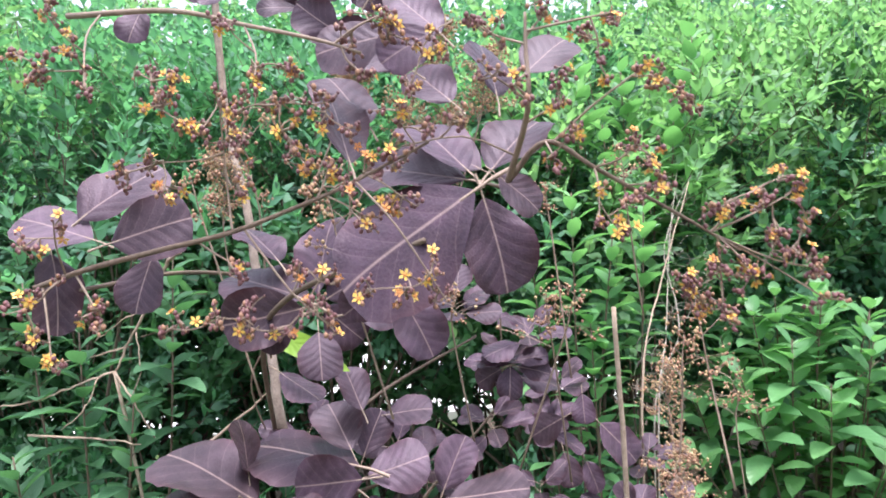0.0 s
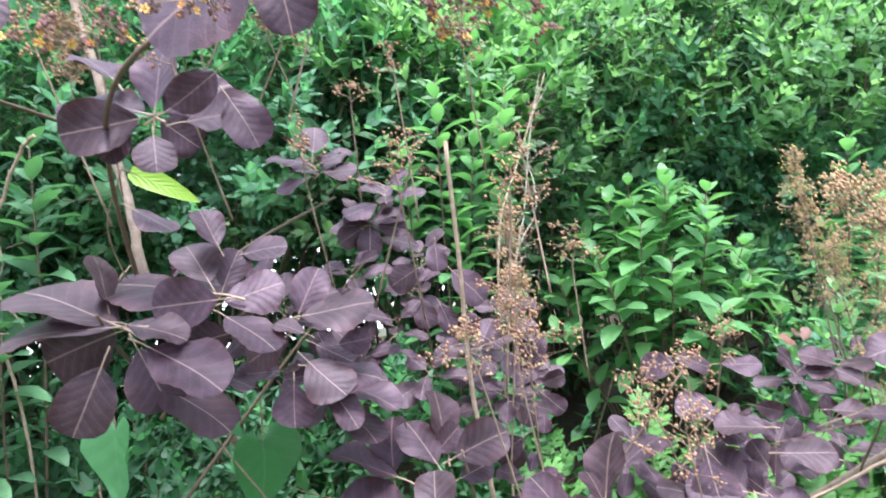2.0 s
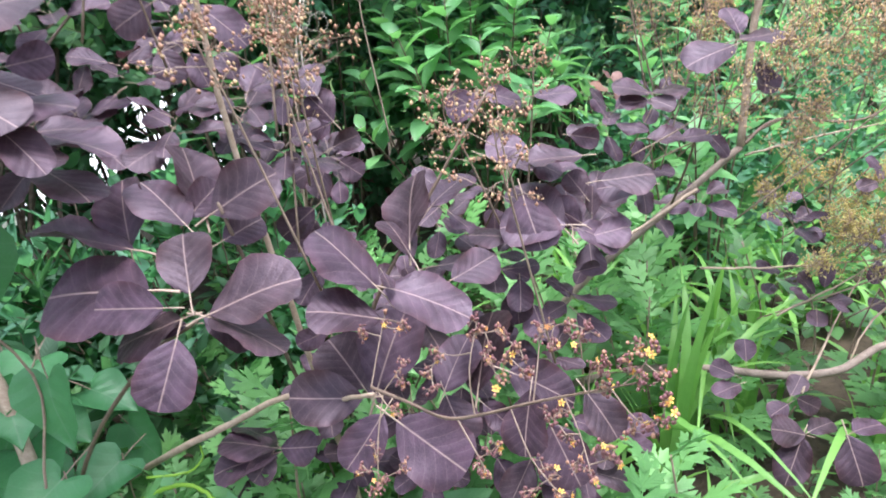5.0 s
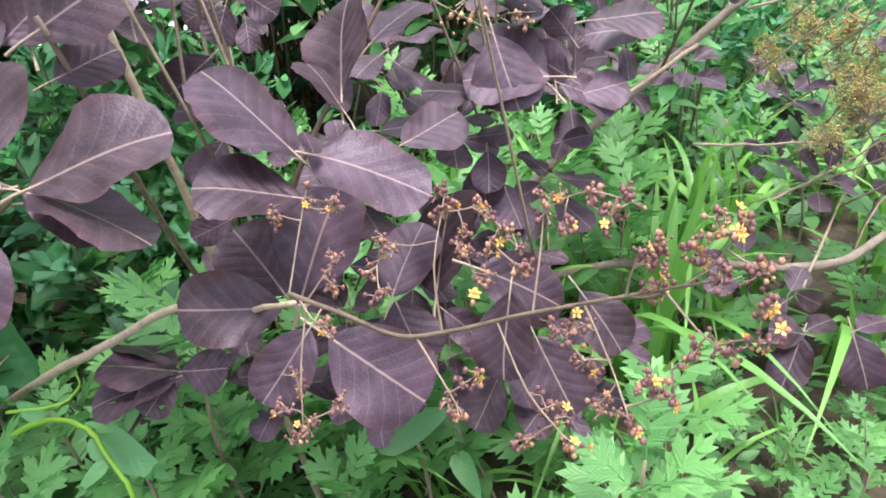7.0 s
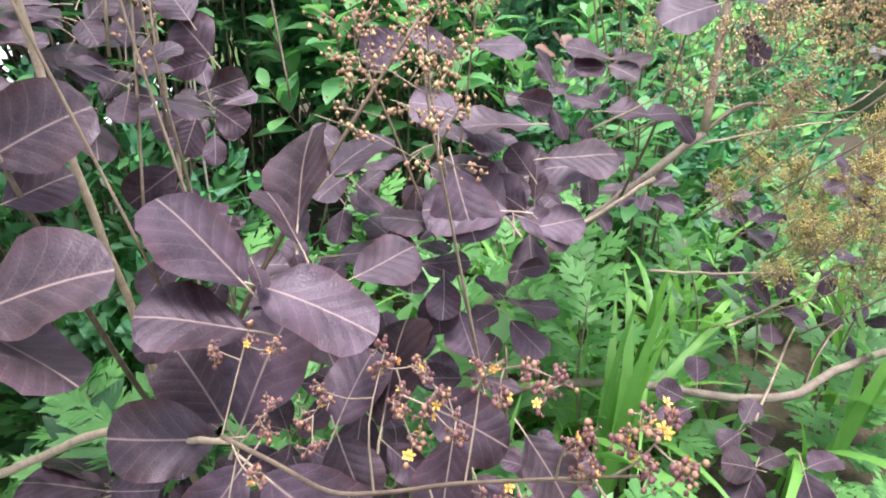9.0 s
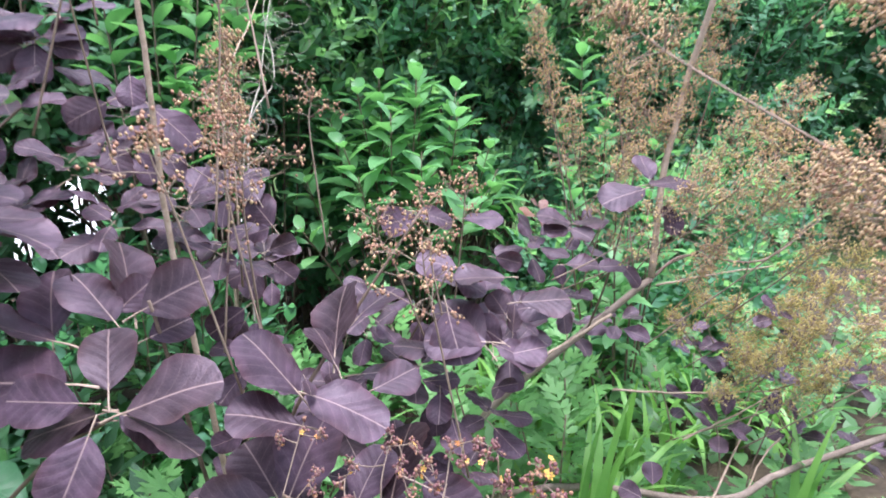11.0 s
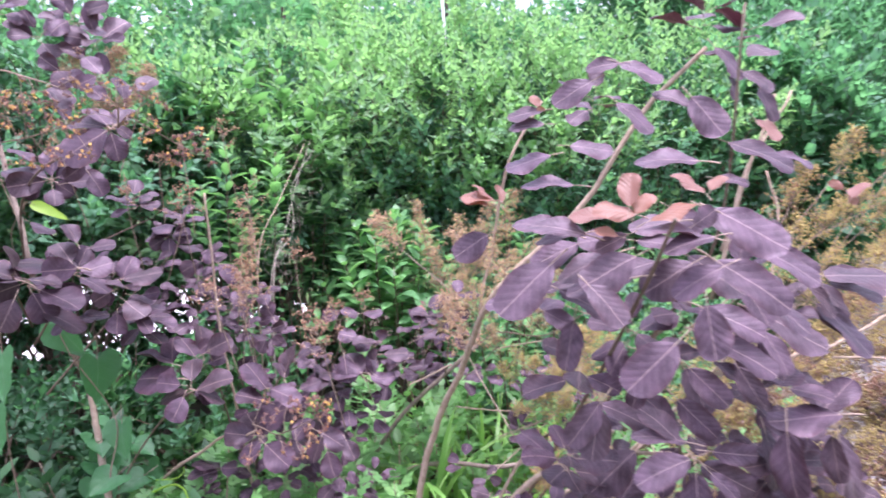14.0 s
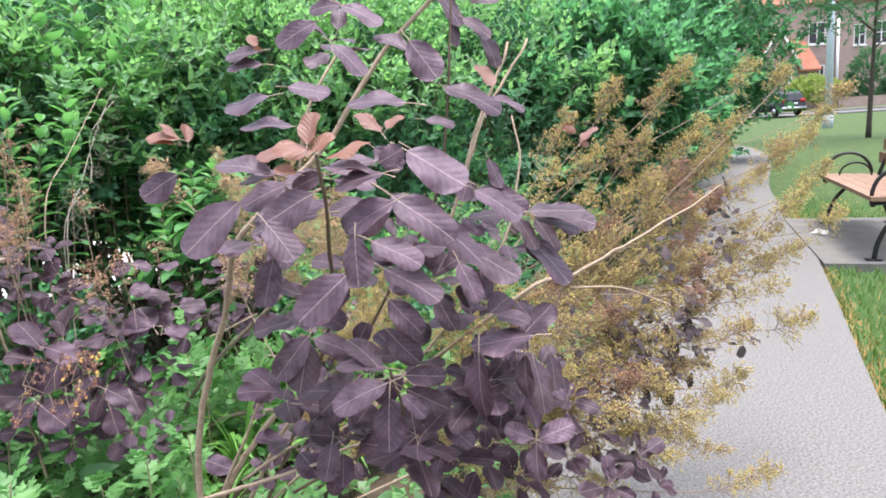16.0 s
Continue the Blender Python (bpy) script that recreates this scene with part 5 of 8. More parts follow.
CROWN_LEAVES = (
    ((0.734, -0.364, 1.030), (0.693, -0.355, 1.015), (-0.26, -0.96, 0.09)),
    ((0.657, -0.388, 1.038), (0.608, -0.343, 1.059), (-0.17, -0.57, 0.80)),
    ((0.618, -0.371, 1.005), (0.547, -0.363, 0.949), (-0.53, -0.61, 0.59)),
    ((0.558, -0.317, 1.043), (0.514, -0.307, 1.019), (-0.42, -0.79, 0.45)),
    ((0.722, -0.194, 1.145), (0.661, -0.161, 1.134), (-0.39, -0.43, 0.81)),
    ((0.746, -0.217, 1.098), (0.680, -0.176, 1.109), (-0.12, -0.42, 0.90)),
    ((0.749, -0.208, 1.157), (0.803, -0.241, 1.148), (-0.28, -0.65, 0.71)),
    ((0.889, -0.321, 1.121), (0.816, -0.275, 1.134), (-0.13, -0.47, 0.87)),
    ((0.816, -0.236, 1.216), (0.849, -0.276, 1.170), (-0.02, -0.76, 0.65)),
    ((0.938, -0.251, 1.207), (0.902, -0.212, 1.240), (-0.07, -0.68, 0.73)),
)
for base, tip, face in CROWN_LEAVES:
    leaf_set(bush_d, base, tip, face)
CROWN_TOP_LEAVES = (
    ((0.940, -0.250, 1.221), (0.960, -0.296, 1.161), (-0.60, -0.71, 0.36)),
    ((0.818, -0.170, 1.260), (0.756, -0.152, 1.227), (-0.49, -0.71, 0.51)),
    ((0.856, -0.188, 1.284), (0.811, -0.162, 1.283), (-0.47, -0.78, 0.41)),
    ((0.856, -0.188, 1.284), (0.903, -0.234, 1.252), (-0.11, -0.64, 0.76)),
    ((0.720, -0.180, 1.214), (0.673, -0.153, 1.209), (-0.40, -0.55, 0.73)),
    ((0.719, -0.184, 1.193), (0.674, -0.156, 1.196), (-0.33, -0.62, 0.71)),
    ((1.016, -0.220, 1.303), (1.039, -0.256, 1.249), (0.09, -0.81, 0.57)),
    ((1.046, -0.246, 1.259), (1.083, -0.274, 1.229), (-0.07, -0.78, 0.62)),
    ((1.030, -0.237, 1.256), (1.026, -0.255, 1.213), (0.26, -0.90, 0.35)),
    ((1.101, -0.224, 1.237), (1.108, -0.251, 1.182), (0.14, -0.88, 0.45)),
)
for base, tip, face in CROWN_TOP_LEAVES:
    leaf_set(bush_d, base, tip, face)
SIDE_LEAVES = (
    ((0.976, -0.285, 1.147), (1.046, -0.345, 1.106), (0.00, -0.56, 0.83)),
    ((1.065, -0.282, 1.128), (1.115, -0.316, 1.106), (0.01, -0.54, 0.84)),
    ((0.920, -0.321, 1.095), (0.958, -0.344, 1.086), (-0.14, -0.52, 0.84)),
    ((1.181, -0.271, 0.926), (1.254, -0.330, 0.902), (-0.25, -0.61, 0.75)),
    ((1.033, -0.291, 0.981), (1.082, -0.351, 0.942), (-0.22, -0.66, 0.72)),
    ((1.051, -0.293, 1.026), (1.059, -0.318, 0.980), (0.16, -0.86, 0.49)),
    ((1.134, -0.304, 0.918), (1.155, -0.339, 0.860), (0.19, -0.81, 0.55)),
    ((1.086, -0.339, 0.894), (1.131, -0.402, 0.825), (0.21, -0.65, 0.73)),
    ((0.942, -0.370, 0.903), (1.001, -0.436, 0.860), (-0.04, -0.57, 0.82)),
    ((0.909, -0.412, 0.888), (0.915, -0.448, 0.837), (0.06, -0.81, 0.59)),
)
for base, tip, face in SIDE_LEAVES:
    leaf_set(bush_d, base, tip, face)
UNDER_LEAVES = (
    ((0.803, -0.392, 0.849), (0.824, -0.436, 0.806), (-0.39, -0.73, 0.56)),
    ((0.875, -0.400, 0.842), (0.879, -0.434, 0.799), (-0.54, -0.69, 0.49)),
    ((0.815, -0.351, 0.793), (0.838, -0.396, 0.748), (-0.52, -0.72, 0.46)),
    ((0.662, -0.342, 0.923), (0.635, -0.360, 0.866), (-0.19, -0.90, 0.38)),
    ((0.699, -0.339, 0.806), (0.646, -0.340, 0.758), (-0.27, -0.91, 0.32)),
    ((0.701, -0.330, 0.795), (0.676, -0.350, 0.733), (-0.27, -0.88, 0.40)),
    ((0.715, -0.315, 0.793), (0.767, -0.351, 0.769), (0.02, -0.53, 0.85)),
    ((0.916, -0.440, 0.759), (0.894, -0.466, 0.678), (-0.90, -0.27, 0.34)),
    ((1.001, -0.436, 0.734), (0.981, -0.458, 0.681), (-0.89, -0.19, 0.41)),
    ((1.023, -0.428, 0.722), (1.018, -0.463, 0.644), (0.18, -0.90, 0.39)),
)
for base, tip, face in UNDER_LEAVES:
    leaf_set(bush_d, base, tip, face)
SKIRT_LEAVES = (
    ((1.015, -0.439, 0.763), (0.934, -0.392, 0.760), (-0.16, -0.21, 0.96)),
    ((1.031, -0.392, 0.748), (1.089, -0.394, 0.793), (-0.61, -0.16, 0.78)),
    ((0.998, -0.459, 0.603), (0.978, -0.480, 0.555), (-0.80, -0.37, 0.48)),
    ((0.995, -0.456, 0.608), (0.960, -0.432, 0.627), (-0.39, -0.85, 0.35)),
    ((1.014, -0.446, 0.598), (1.062, -0.470, 0.620), (-0.54, -0.38, 0.75)),
    ((0.732, -0.299, 0.621), (0.711, -0.319, 0.572), (-0.29, -0.83, 0.47)),
    ((0.774, -0.306, 0.711), (0.702, -0.296, 0.665), (-0.54, -0.37, 0.76)),
    ((0.834, -0.360, 0.614), (0.784, -0.360, 0.585), (-0.30, -0.81, 0.51)),
    ((0.892, -0.367, 0.636), (0.913, -0.409, 0.600), (-0.52, -0.69, 0.51)),
    ((0.634, -0.030, 0.491), (0.593, -0.002, 0.514), (-0.15, -0.74, 0.65)),
)
for base, tip, face in SKIRT_LEAVES:
    leaf_set(bush_d, base, tip, face)
PINK_TIPS_LEAVES = (
    ((0.694, -0.427, 1.070), (0.713, -0.407, 1.109), (-0.70, -0.45, 0.56)),
    ((0.699, -0.432, 1.060), (0.660, -0.406, 1.076), (0.01, -0.52, 0.85)),
    ((0.699, -0.432, 1.061), (0.722, -0.429, 1.087), (-0.59, -0.55, 0.59)),
    ((0.781, -0.453, 1.080), (0.773, -0.419, 1.110), (0.25, -0.60, 0.76)),
    ((0.788, -0.456, 1.083), (0.808, -0.453, 1.103), (-0.61, -0.40, 0.68)),
    ((0.574, -0.330, 1.083), (0.576, -0.316, 1.105), (0.31, -0.81, 0.50)),
    ((0.565, -0.325, 1.087), (0.531, -0.302, 1.099), (0.07, -0.39, 0.92)),
    ((0.563, -0.323, 1.088), (0.554, -0.302, 1.110), (0.60, -0.45, 0.66)),
    ((0.559, -0.322, 1.081), (0.532, -0.305, 1.085), (-0.11, -0.43, 0.90)),
    ((1.052, -0.264, 1.182), (1.068, -0.292, 1.145), (0.03, -0.79, 0.62)),
)
for base, tip, face in PINK_TIPS_LEAVES:
    leaf_set(bush_d, base, tip, face, YOUNG_MESH)
PALE_TIPS_LEAVES = (
    ((0.712, -0.441, 1.052), (0.758, -0.464, 1.074), (-0.48, -0.11, 0.87)),
    ((0.685, -0.400, 1.058), (0.645, -0.375, 1.067), (-0.06, -0.40, 0.91)),
    ((0.678, -0.424, 1.036), (0.656, -0.409, 1.044), (-0.20, -0.69, 0.70)),
    ((1.352, -0.171, 1.057), (1.335, -0.157, 1.075), (-0.45, -0.86, 0.22)),
    ((1.360, -0.179, 1.039), (1.391, -0.179, 1.072), (-0.72, -0.12, 0.69)),
    ((1.356, -0.176, 1.043), (1.370, -0.187, 1.027), (-0.64, -0.77, -0.03)),
    ((0.717, -0.177, 1.219), (0.709, -0.169, 1.240), (-0.03, -0.93, 0.37)),
    ((0.724, -0.182, 1.214), (0.713, -0.175, 1.219), (-0.57, -0.82, -0.02)),
)
for base, tip, face in PALE_TIPS_LEAVES:
    leaf_set(bush_d, base, tip, face, YOUNG_MESH)

# Inner leaves, deeper in the bushes.
for at in ((0.806, -0.268, 0.892), (0.892, -0.278, 0.918), (0.749, -0.211, 0.830), (0.936, -0.283, 0.847), (0.993, -0.306, 0.774), (0.798, -0.257, 0.737), (0.879, -0.295, 0.729), (0.739, -0.198, 0.678), (0.983, -0.326, 0.636), (0.832, -0.289, 0.616), (1.038, -0.332, 0.653), (0.766, -0.261, 0.615), (0.925, -0.305, 0.565), (0.710, -0.174, 0.589), (0.679, -0.208, 0.938), (1.002, -0.277, 0.960), (1.106, -0.258, 0.888)):
    rosette(bush_d, at, (-0.1, -0.45, 0.85), 6, 0.062)
for at in ((0.391, 0.896, 0.419), (0.468, 0.843, 0.398), (0.514, 0.854, 0.412), (0.517, 0.728, 0.337), (0.371, 0.770, 0.324), (0.292, 0.837, 0.327), (0.552, 0.687, 0.299), (0.610, 0.698, 0.324), (0.417, 0.875, 0.531), (0.355, 0.922, 0.556), (0.505, 0.948, 0.597)):
    rosette(bush_b, at, UPF, 6, 0.056)
for at in ((-0.069, 0.941, 0.959), (-0.041, 0.923, 0.838), (-0.137, 0.916, 0.853), (0.073, 1.075, 0.951), (0.138, 1.007, 0.866), (0.181, 0.943, 0.801), (0.272, 0.985, 0.815), (0.301, 0.924, 0.753), (0.077, 0.988, 0.822), (-0.194, 0.958, 0.981)):
    rosette(bush_a, at, UPF, 7, 0.056)

for at in ((0.325, 0.936, 0.597), (0.422, 0.863, 0.512), (0.542, 0.859, 0.553), (0.576, 0.789, 0.413), (0.377, 0.830, 0.386), (0.476, 0.792, 0.305), (0.650, 0.837, 0.466), (0.277, 0.875, 0.431), (0.714, 0.874, 0.548), (0.497, 0.901, 0.637)):
    rosette(bush_b, at, UPF, 7, 0.052)

SHOOT_LEAVES = (
    ((0.675, -0.314, 1.036), (0.622, -0.267, 1.059), (-0.20, -0.60, 0.77)),
    ((0.704, -0.307, 1.033), (0.640, -0.289, 1.029), (-0.15, -0.30, 0.94)),
    ((0.713, -0.365, 1.007), (0.639, -0.344, 0.985), (-0.36, -0.38, 0.85)),
    ((0.705, -0.412, 0.982), (0.627, -0.386, 0.975), (-0.18, -0.28, 0.95)),
    ((0.646, -0.335, 0.965), (0.688, -0.383, 0.935), (0.00, -0.53, 0.85)),
    ((0.758, -0.305, 1.025), (0.704, -0.292, 1.021), (-0.21, -0.68, 0.70)),
    ((0.711, -0.280, 1.016), (0.645, -0.265, 0.991), (-0.41, -0.51, 0.76)),
    ((0.751, -0.361, 1.021), (0.790, -0.402, 1.013), (-0.20, -0.37, 0.91)),
    ((0.812, -0.368, 1.042), (0.749, -0.350, 1.038), (-0.17, -0.35, 0.92)),
    ((0.826, -0.376, 0.985), (0.757, -0.361, 0.953), (-0.45, -0.62, 0.64)),
)
for base, tip, face in SHOOT_LEAVES:
    leaf_set(bush_d, base, tip, face)
OUTER_LEAVES = (
    ((0.836, -0.357, 0.992), (0.884, -0.411, 0.945), (-0.07, -0.68, 0.73)),
    ((0.886, -0.339, 1.051), (0.935, -0.394, 1.003), (-0.16, -0.72, 0.67)),
    ((0.824, -0.337, 1.059), (0.848, -0.374, 1.030), (-0.35, -0.70, 0.62)),
    ((0.908, -0.371, 0.951), (0.927, -0.411, 0.895), (0.03, -0.81, 0.58)),
    ((0.994, -0.333, 0.982), (1.044, -0.388, 0.941), (-0.03, -0.62, 0.78)),
    ((1.082, -0.358, 0.939), (1.169, -0.395, 0.941), (-0.14, -0.27, 0.95)),
    ((1.101, -0.348, 0.927), (1.152, -0.399, 0.906), (-0.02, -0.40, 0.92)),
    ((1.062, -0.348, 0.931), (1.077, -0.383, 0.883), (0.22, -0.75, 0.62)),
    ((1.080, -0.343, 0.887), (1.122, -0.397, 0.827), (0.19, -0.66, 0.72)),
    ((0.936, -0.379, 0.877), (0.943, -0.410, 0.829), (-0.20, -0.83, 0.52)),
)
for base, tip, face in OUTER_LEAVES:
    leaf_set(bush_d, base, tip, face)
INSIDE_LEAVES = (
    ((1.121, -0.342, 0.720), (1.093, -0.303, 0.777), (0.15, -0.78, 0.60)),
    ((1.041, -0.359, 0.698), (1.029, -0.378, 0.653), (-0.46, -0.76, 0.46)),
    ((1.075, -0.352, 0.712), (1.038, -0.316, 0.726), (-0.25, -0.57, 0.78)),
    ((0.957, -0.363, 0.723), (0.953, -0.394, 0.650), (0.18, -0.91, 0.37)),
    ((1.120, -0.348, 0.686), (1.115, -0.374, 0.629), (0.07, -0.91, 0.41)),
    ((0.769, -0.284, 0.987), (0.716, -0.275, 0.967), (-0.37, -0.57, 0.73)),
    ((0.816, -0.312, 0.983), (0.762, -0.301, 0.972), (-0.28, -0.49, 0.83)),
    ((0.892, -0.334, 0.976), (0.852, -0.334, 0.947), (-0.45, -0.64, 0.62)),
    ((0.920, -0.348, 0.870), (0.962, -0.356, 0.892), (-0.43, -0.70, 0.57)),
    ((0.842, -0.334, 0.829), (0.855, -0.371, 0.770), (-0.10, -0.85, 0.51)),
)
for base, tip, face in INSIDE_LEAVES:
    leaf_set(bush_d, base, tip, face)

# ---- panicles in flower ----
FRESH_PANICLE = (
    (0.292, 0.648, 0.536),
    (0.317, 0.611, 0.53),
    (0.34, 0.576, 0.524),
    (0.364, 0.546, 0.536),
    (0.392, 0.512, 0.556),
    (0.415, 0.475, 0.577),
    (0.43, 0.45, 0.591),
    (0.443, 0.427, 0.604),
)
panicle_to(bush_b, FRESH_PANICLE, (
    (0.325, 0.673, 0.596),
    (0.3, 0.69, 0.581),
    (0.336, 0.652, 0.587),
    (0.33, 0.627, 0.567),
    (0.35, 0.608, 0.576),
    (0.341, 0.605, 0.558),
    (0.316, 0.627, 0.547),
    (0.387, 0.582, 0.61),
    (0.383, 0.577, 0.599),
    (0.397, 0.558, 0.606),
    (0.394, 0.543, 0.587),
    (0.382, 0.558, 0.58),
    (0.386, 0.562, 0.59),
    (0.403, 0.533, 0.595),
    (0.4, 0.523, 0.58),
    (0.383, 0.543, 0.567),
    (0.336, 0.587, 0.55),
    (0.304, 0.608, 0.526),
), seed=1)
panicle_to(bush_b, FRESH_PANICLE, (
    (0.419, 0.524, 0.619),
    (0.42, 0.506, 0.61),
    (0.431, 0.498, 0.628),
    (0.437, 0.48, 0.627),
    (0.43, 0.482, 0.613),
    (0.419, 0.451, 0.614),
    (0.429, 0.447, 0.611),
    (0.443, 0.428, 0.629),
    (0.458, 0.424, 0.633),
    (0.45, 0.403, 0.6),
    (0.453, 0.414, 0.614),
    (0.445, 0.424, 0.607),
    (0.444, 0.434, 0.613),
    (0.431, 0.447, 0.591),
    (0.446, 0.397, 0.588),
    (0.437, 0.426, 0.568),
    (0.443, 0.415, 0.57),
), seed=2)
panicle_to(bush_b, FRESH_PANICLE, (
    (0.277, 0.619, 0.481),
    (0.263, 0.621, 0.464),
    (0.276, 0.603, 0.462),
    (0.299, 0.589, 0.478),
    (0.27, 0.602, 0.452),
    (0.37, 0.528, 0.512),
    (0.353, 0.52, 0.493),
    (0.349, 0.532, 0.498),
    (0.405, 0.494, 0.549),
    (0.41, 0.488, 0.554),
    (0.407, 0.475, 0.54),
    (0.377, 0.488, 0.487),
    (0.389, 0.484, 0.509),
    (0.39, 0.467, 0.498),
    (0.4, 0.453, 0.53),
    (0.4, 0.427, 0.533),
    (0.411, 0.429, 0.56),
    (0.417, 0.427, 0.547),
), seed=3)
UPPER_PANICLE = (
    (-0.215, 0.411, 1.228),
    (-0.172, 0.39, 1.237),
    (-0.119, 0.368, 1.245),
    (-0.078, 0.366, 1.252),
    (-0.044, 0.364, 1.262),
    (-0.02, 0.363, 1.27),
    (-0.001, 0.363, 1.278),
    (0.029, 0.362, 1.291),
)
panicle_to(bush_a, UPPER_PANICLE, (
    (-0.123, 0.369, 1.292),
    (-0.136, 0.37, 1.287),
    (-0.113, 0.368, 1.279),
    (-0.067, 0.367, 1.317),
    (-0.08, 0.367, 1.318),
    (-0.076, 0.367, 1.303),
    (-0.058, 0.366, 1.318),
    (-0.04, 0.366, 1.318),
    (-0.024, 0.365, 1.308),
    (-0.014, 0.364, 1.301),
    (-0.069, 0.366, 1.296),
    (-0.019, 0.365, 1.316),
    (-0.046, 0.365, 1.3),
    (-0.04, 0.365, 1.293),
    (-0.071, 0.366, 1.271),
    (-0.02, 0.363, 1.27),
    (0.006, 0.362, 1.261),
    (-0.007, 0.362, 1.255),
    (-0.002, 0.363, 1.282),
    (-0.025, 0.364, 1.281),
    (-0.037, 0.365, 1.285),
    (0.015, 0.362, 1.262),
), seed=4, bud_r=0.00145, bloom=0.14)
panicle_to(bush_a, UPPER_PANICLE, (
    (-0.076, 0.365, 1.234),
    (-0.072, 0.364, 1.21),
    (-0.091, 0.365, 1.208),
    (-0.076, 0.364, 1.203),
    (-0.032, 0.363, 1.225),
    (-0.044, 0.363, 1.226),
    (-0.028, 0.362, 1.198),
    (-0.055, 0.363, 1.197),
    (-0.011, 0.362, 1.217),
    (-0.036, 0.362, 1.208),
    (0.026, 0.36, 1.227),
    (0.012, 0.361, 1.216),
    (0.032, 0.359, 1.209),
    (-0.154, 0.369, 1.217),
    (-0.152, 0.368, 1.205),
    (-0.182, 0.371, 1.228),
    (-0.197, 0.371, 1.221),
    (-0.188, 0.372, 1.256),
    (-0.176, 0.371, 1.265),
    (-0.192, 0.371, 1.202),
    (-0.183, 0.37, 1.185),
    (-0.119, 0.366, 1.204),
), seed=5, bud_r=0.00145, bloom=0.14)
panicle_to(bush_a, (
    (-0.194, 0.433, 1.396),
    (-0.12, 0.41, 1.386),
    (-0.07, 0.388, 1.367),
    (-0.026, 0.366, 1.349),
    (-0.003, 0.365, 1.34),
), (
    (-0.158, 0.373, 1.355),
    (-0.173, 0.374, 1.378),
    (-0.181, 0.374, 1.348),
    (-0.154, 0.372, 1.334),
    (-0.177, 0.374, 1.346),
    (-0.194, 0.375, 1.356),
    (-0.106, 0.369, 1.335),
    (-0.117, 0.37, 1.341),
    (-0.076, 0.369, 1.366),
    (-0.001, 0.365, 1.362),
    (0.014, 0.364, 1.36),
    (-0.045, 0.366, 1.337),
    (-0.06, 0.367, 1.333),
    (-0.003, 0.364, 1.329),
    (-0.102, 0.369, 1.311),
    (-0.109, 0.369, 1.322),
    (-0.117, 0.37, 1.323),
    (-0.093, 0.368, 1.304),
    (0.013, 0.364, 1.348),
    (-0.008, 0.365, 1.35),
), seed=6, bud_r=0.00145, bloom=0.14)
panicle_to(bush_a, (
    (0.073, 0.42, 1.272),
    (0.08, 0.382, 1.296),
    (0.082, 0.363, 1.311),
    (0.082, 0.363, 1.334),
    (0.083, 0.364, 1.354),
), (
    (0.02, 0.363, 1.321),
    (0.013, 0.363, 1.31),
    (0.03, 0.363, 1.341),
    (0.035, 0.363, 1.338),
    (0.054, 0.362, 1.353),
    (0.071, 0.321, 1.308),
    (0.061, 0.361, 1.324),
    (0.099, 0.367, 1.319),
    (0.092, 0.366, 1.352),
    (0.121, 0.373, 1.328),
    (0.116, 0.371, 1.34),
    (0.017, 0.362, 1.284),
    (0.024, 0.362, 1.298),
    (0.008, 0.363, 1.289),
    (0.042, 0.362, 1.302),
    (0.101, 0.368, 1.307),
    (0.133, 0.375, 1.354),
    (0.065, 0.362, 1.344),
), seed=7, bud_r=0.00145, bloom=0.14)
SIDE_PANICLE = (
    (0.073, 0.42, 1.272),
    (0.095, 0.405, 1.292),
    (0.121, 0.401, 1.275),
    (0.147, 0.397, 1.257),
    (0.173, 0.393, 1.239),
    (0.196, 0.389, 1.222),
)
panicle_to(bush_a, SIDE_PANICLE, (
    (0.15, 0.379, 1.327),
    (0.156, 0.381, 1.321),
    (0.168, 0.383, 1.31),
    (0.173, 0.384, 1.304),
    (0.14, 0.377, 1.284),
    (0.148, 0.378, 1.276),
    (0.132, 0.374, 1.252),
    (0.116, 0.371, 1.249),
    (0.127, 0.373, 1.238),
    (0.15, 0.379, 1.26),
    (0.094, 0.366, 1.277),
    (0.103, 0.368, 1.291),
    (0.191, 0.388, 1.25),
    (0.177, 0.385, 1.243),
    (0.212, 0.392, 1.255),
    (0.226, 0.395, 1.262),
    (0.235, 0.397, 1.235),
    (0.227, 0.395, 1.221),
    (0.247, 0.399, 1.208),
), seed=8, bud_r=0.00145, bloom=0.14)
panicle_to(bush_a, SIDE_PANICLE, (
    (0.208, 0.391, 1.246),
    (0.217, 0.393, 1.234),
    (0.208, 0.391, 1.21),
    (0.198, 0.389, 1.206),
    (0.167, 0.382, 1.205),
    (0.161, 0.381, 1.211),
    (0.181, 0.385, 1.212),
    (0.183, 0.385, 1.184),
    (0.176, 0.384, 1.191),
    (0.246, 0.399, 1.191),
    (0.216, 0.393, 1.222),
    (0.194, 0.388, 1.22),
    (0.17, 0.383, 1.197),
    (0.236, 0.398, 1.255),
    (0.24, 0.398, 1.207),
), seed=9, bud_r=0.00145, bloom=0.14)

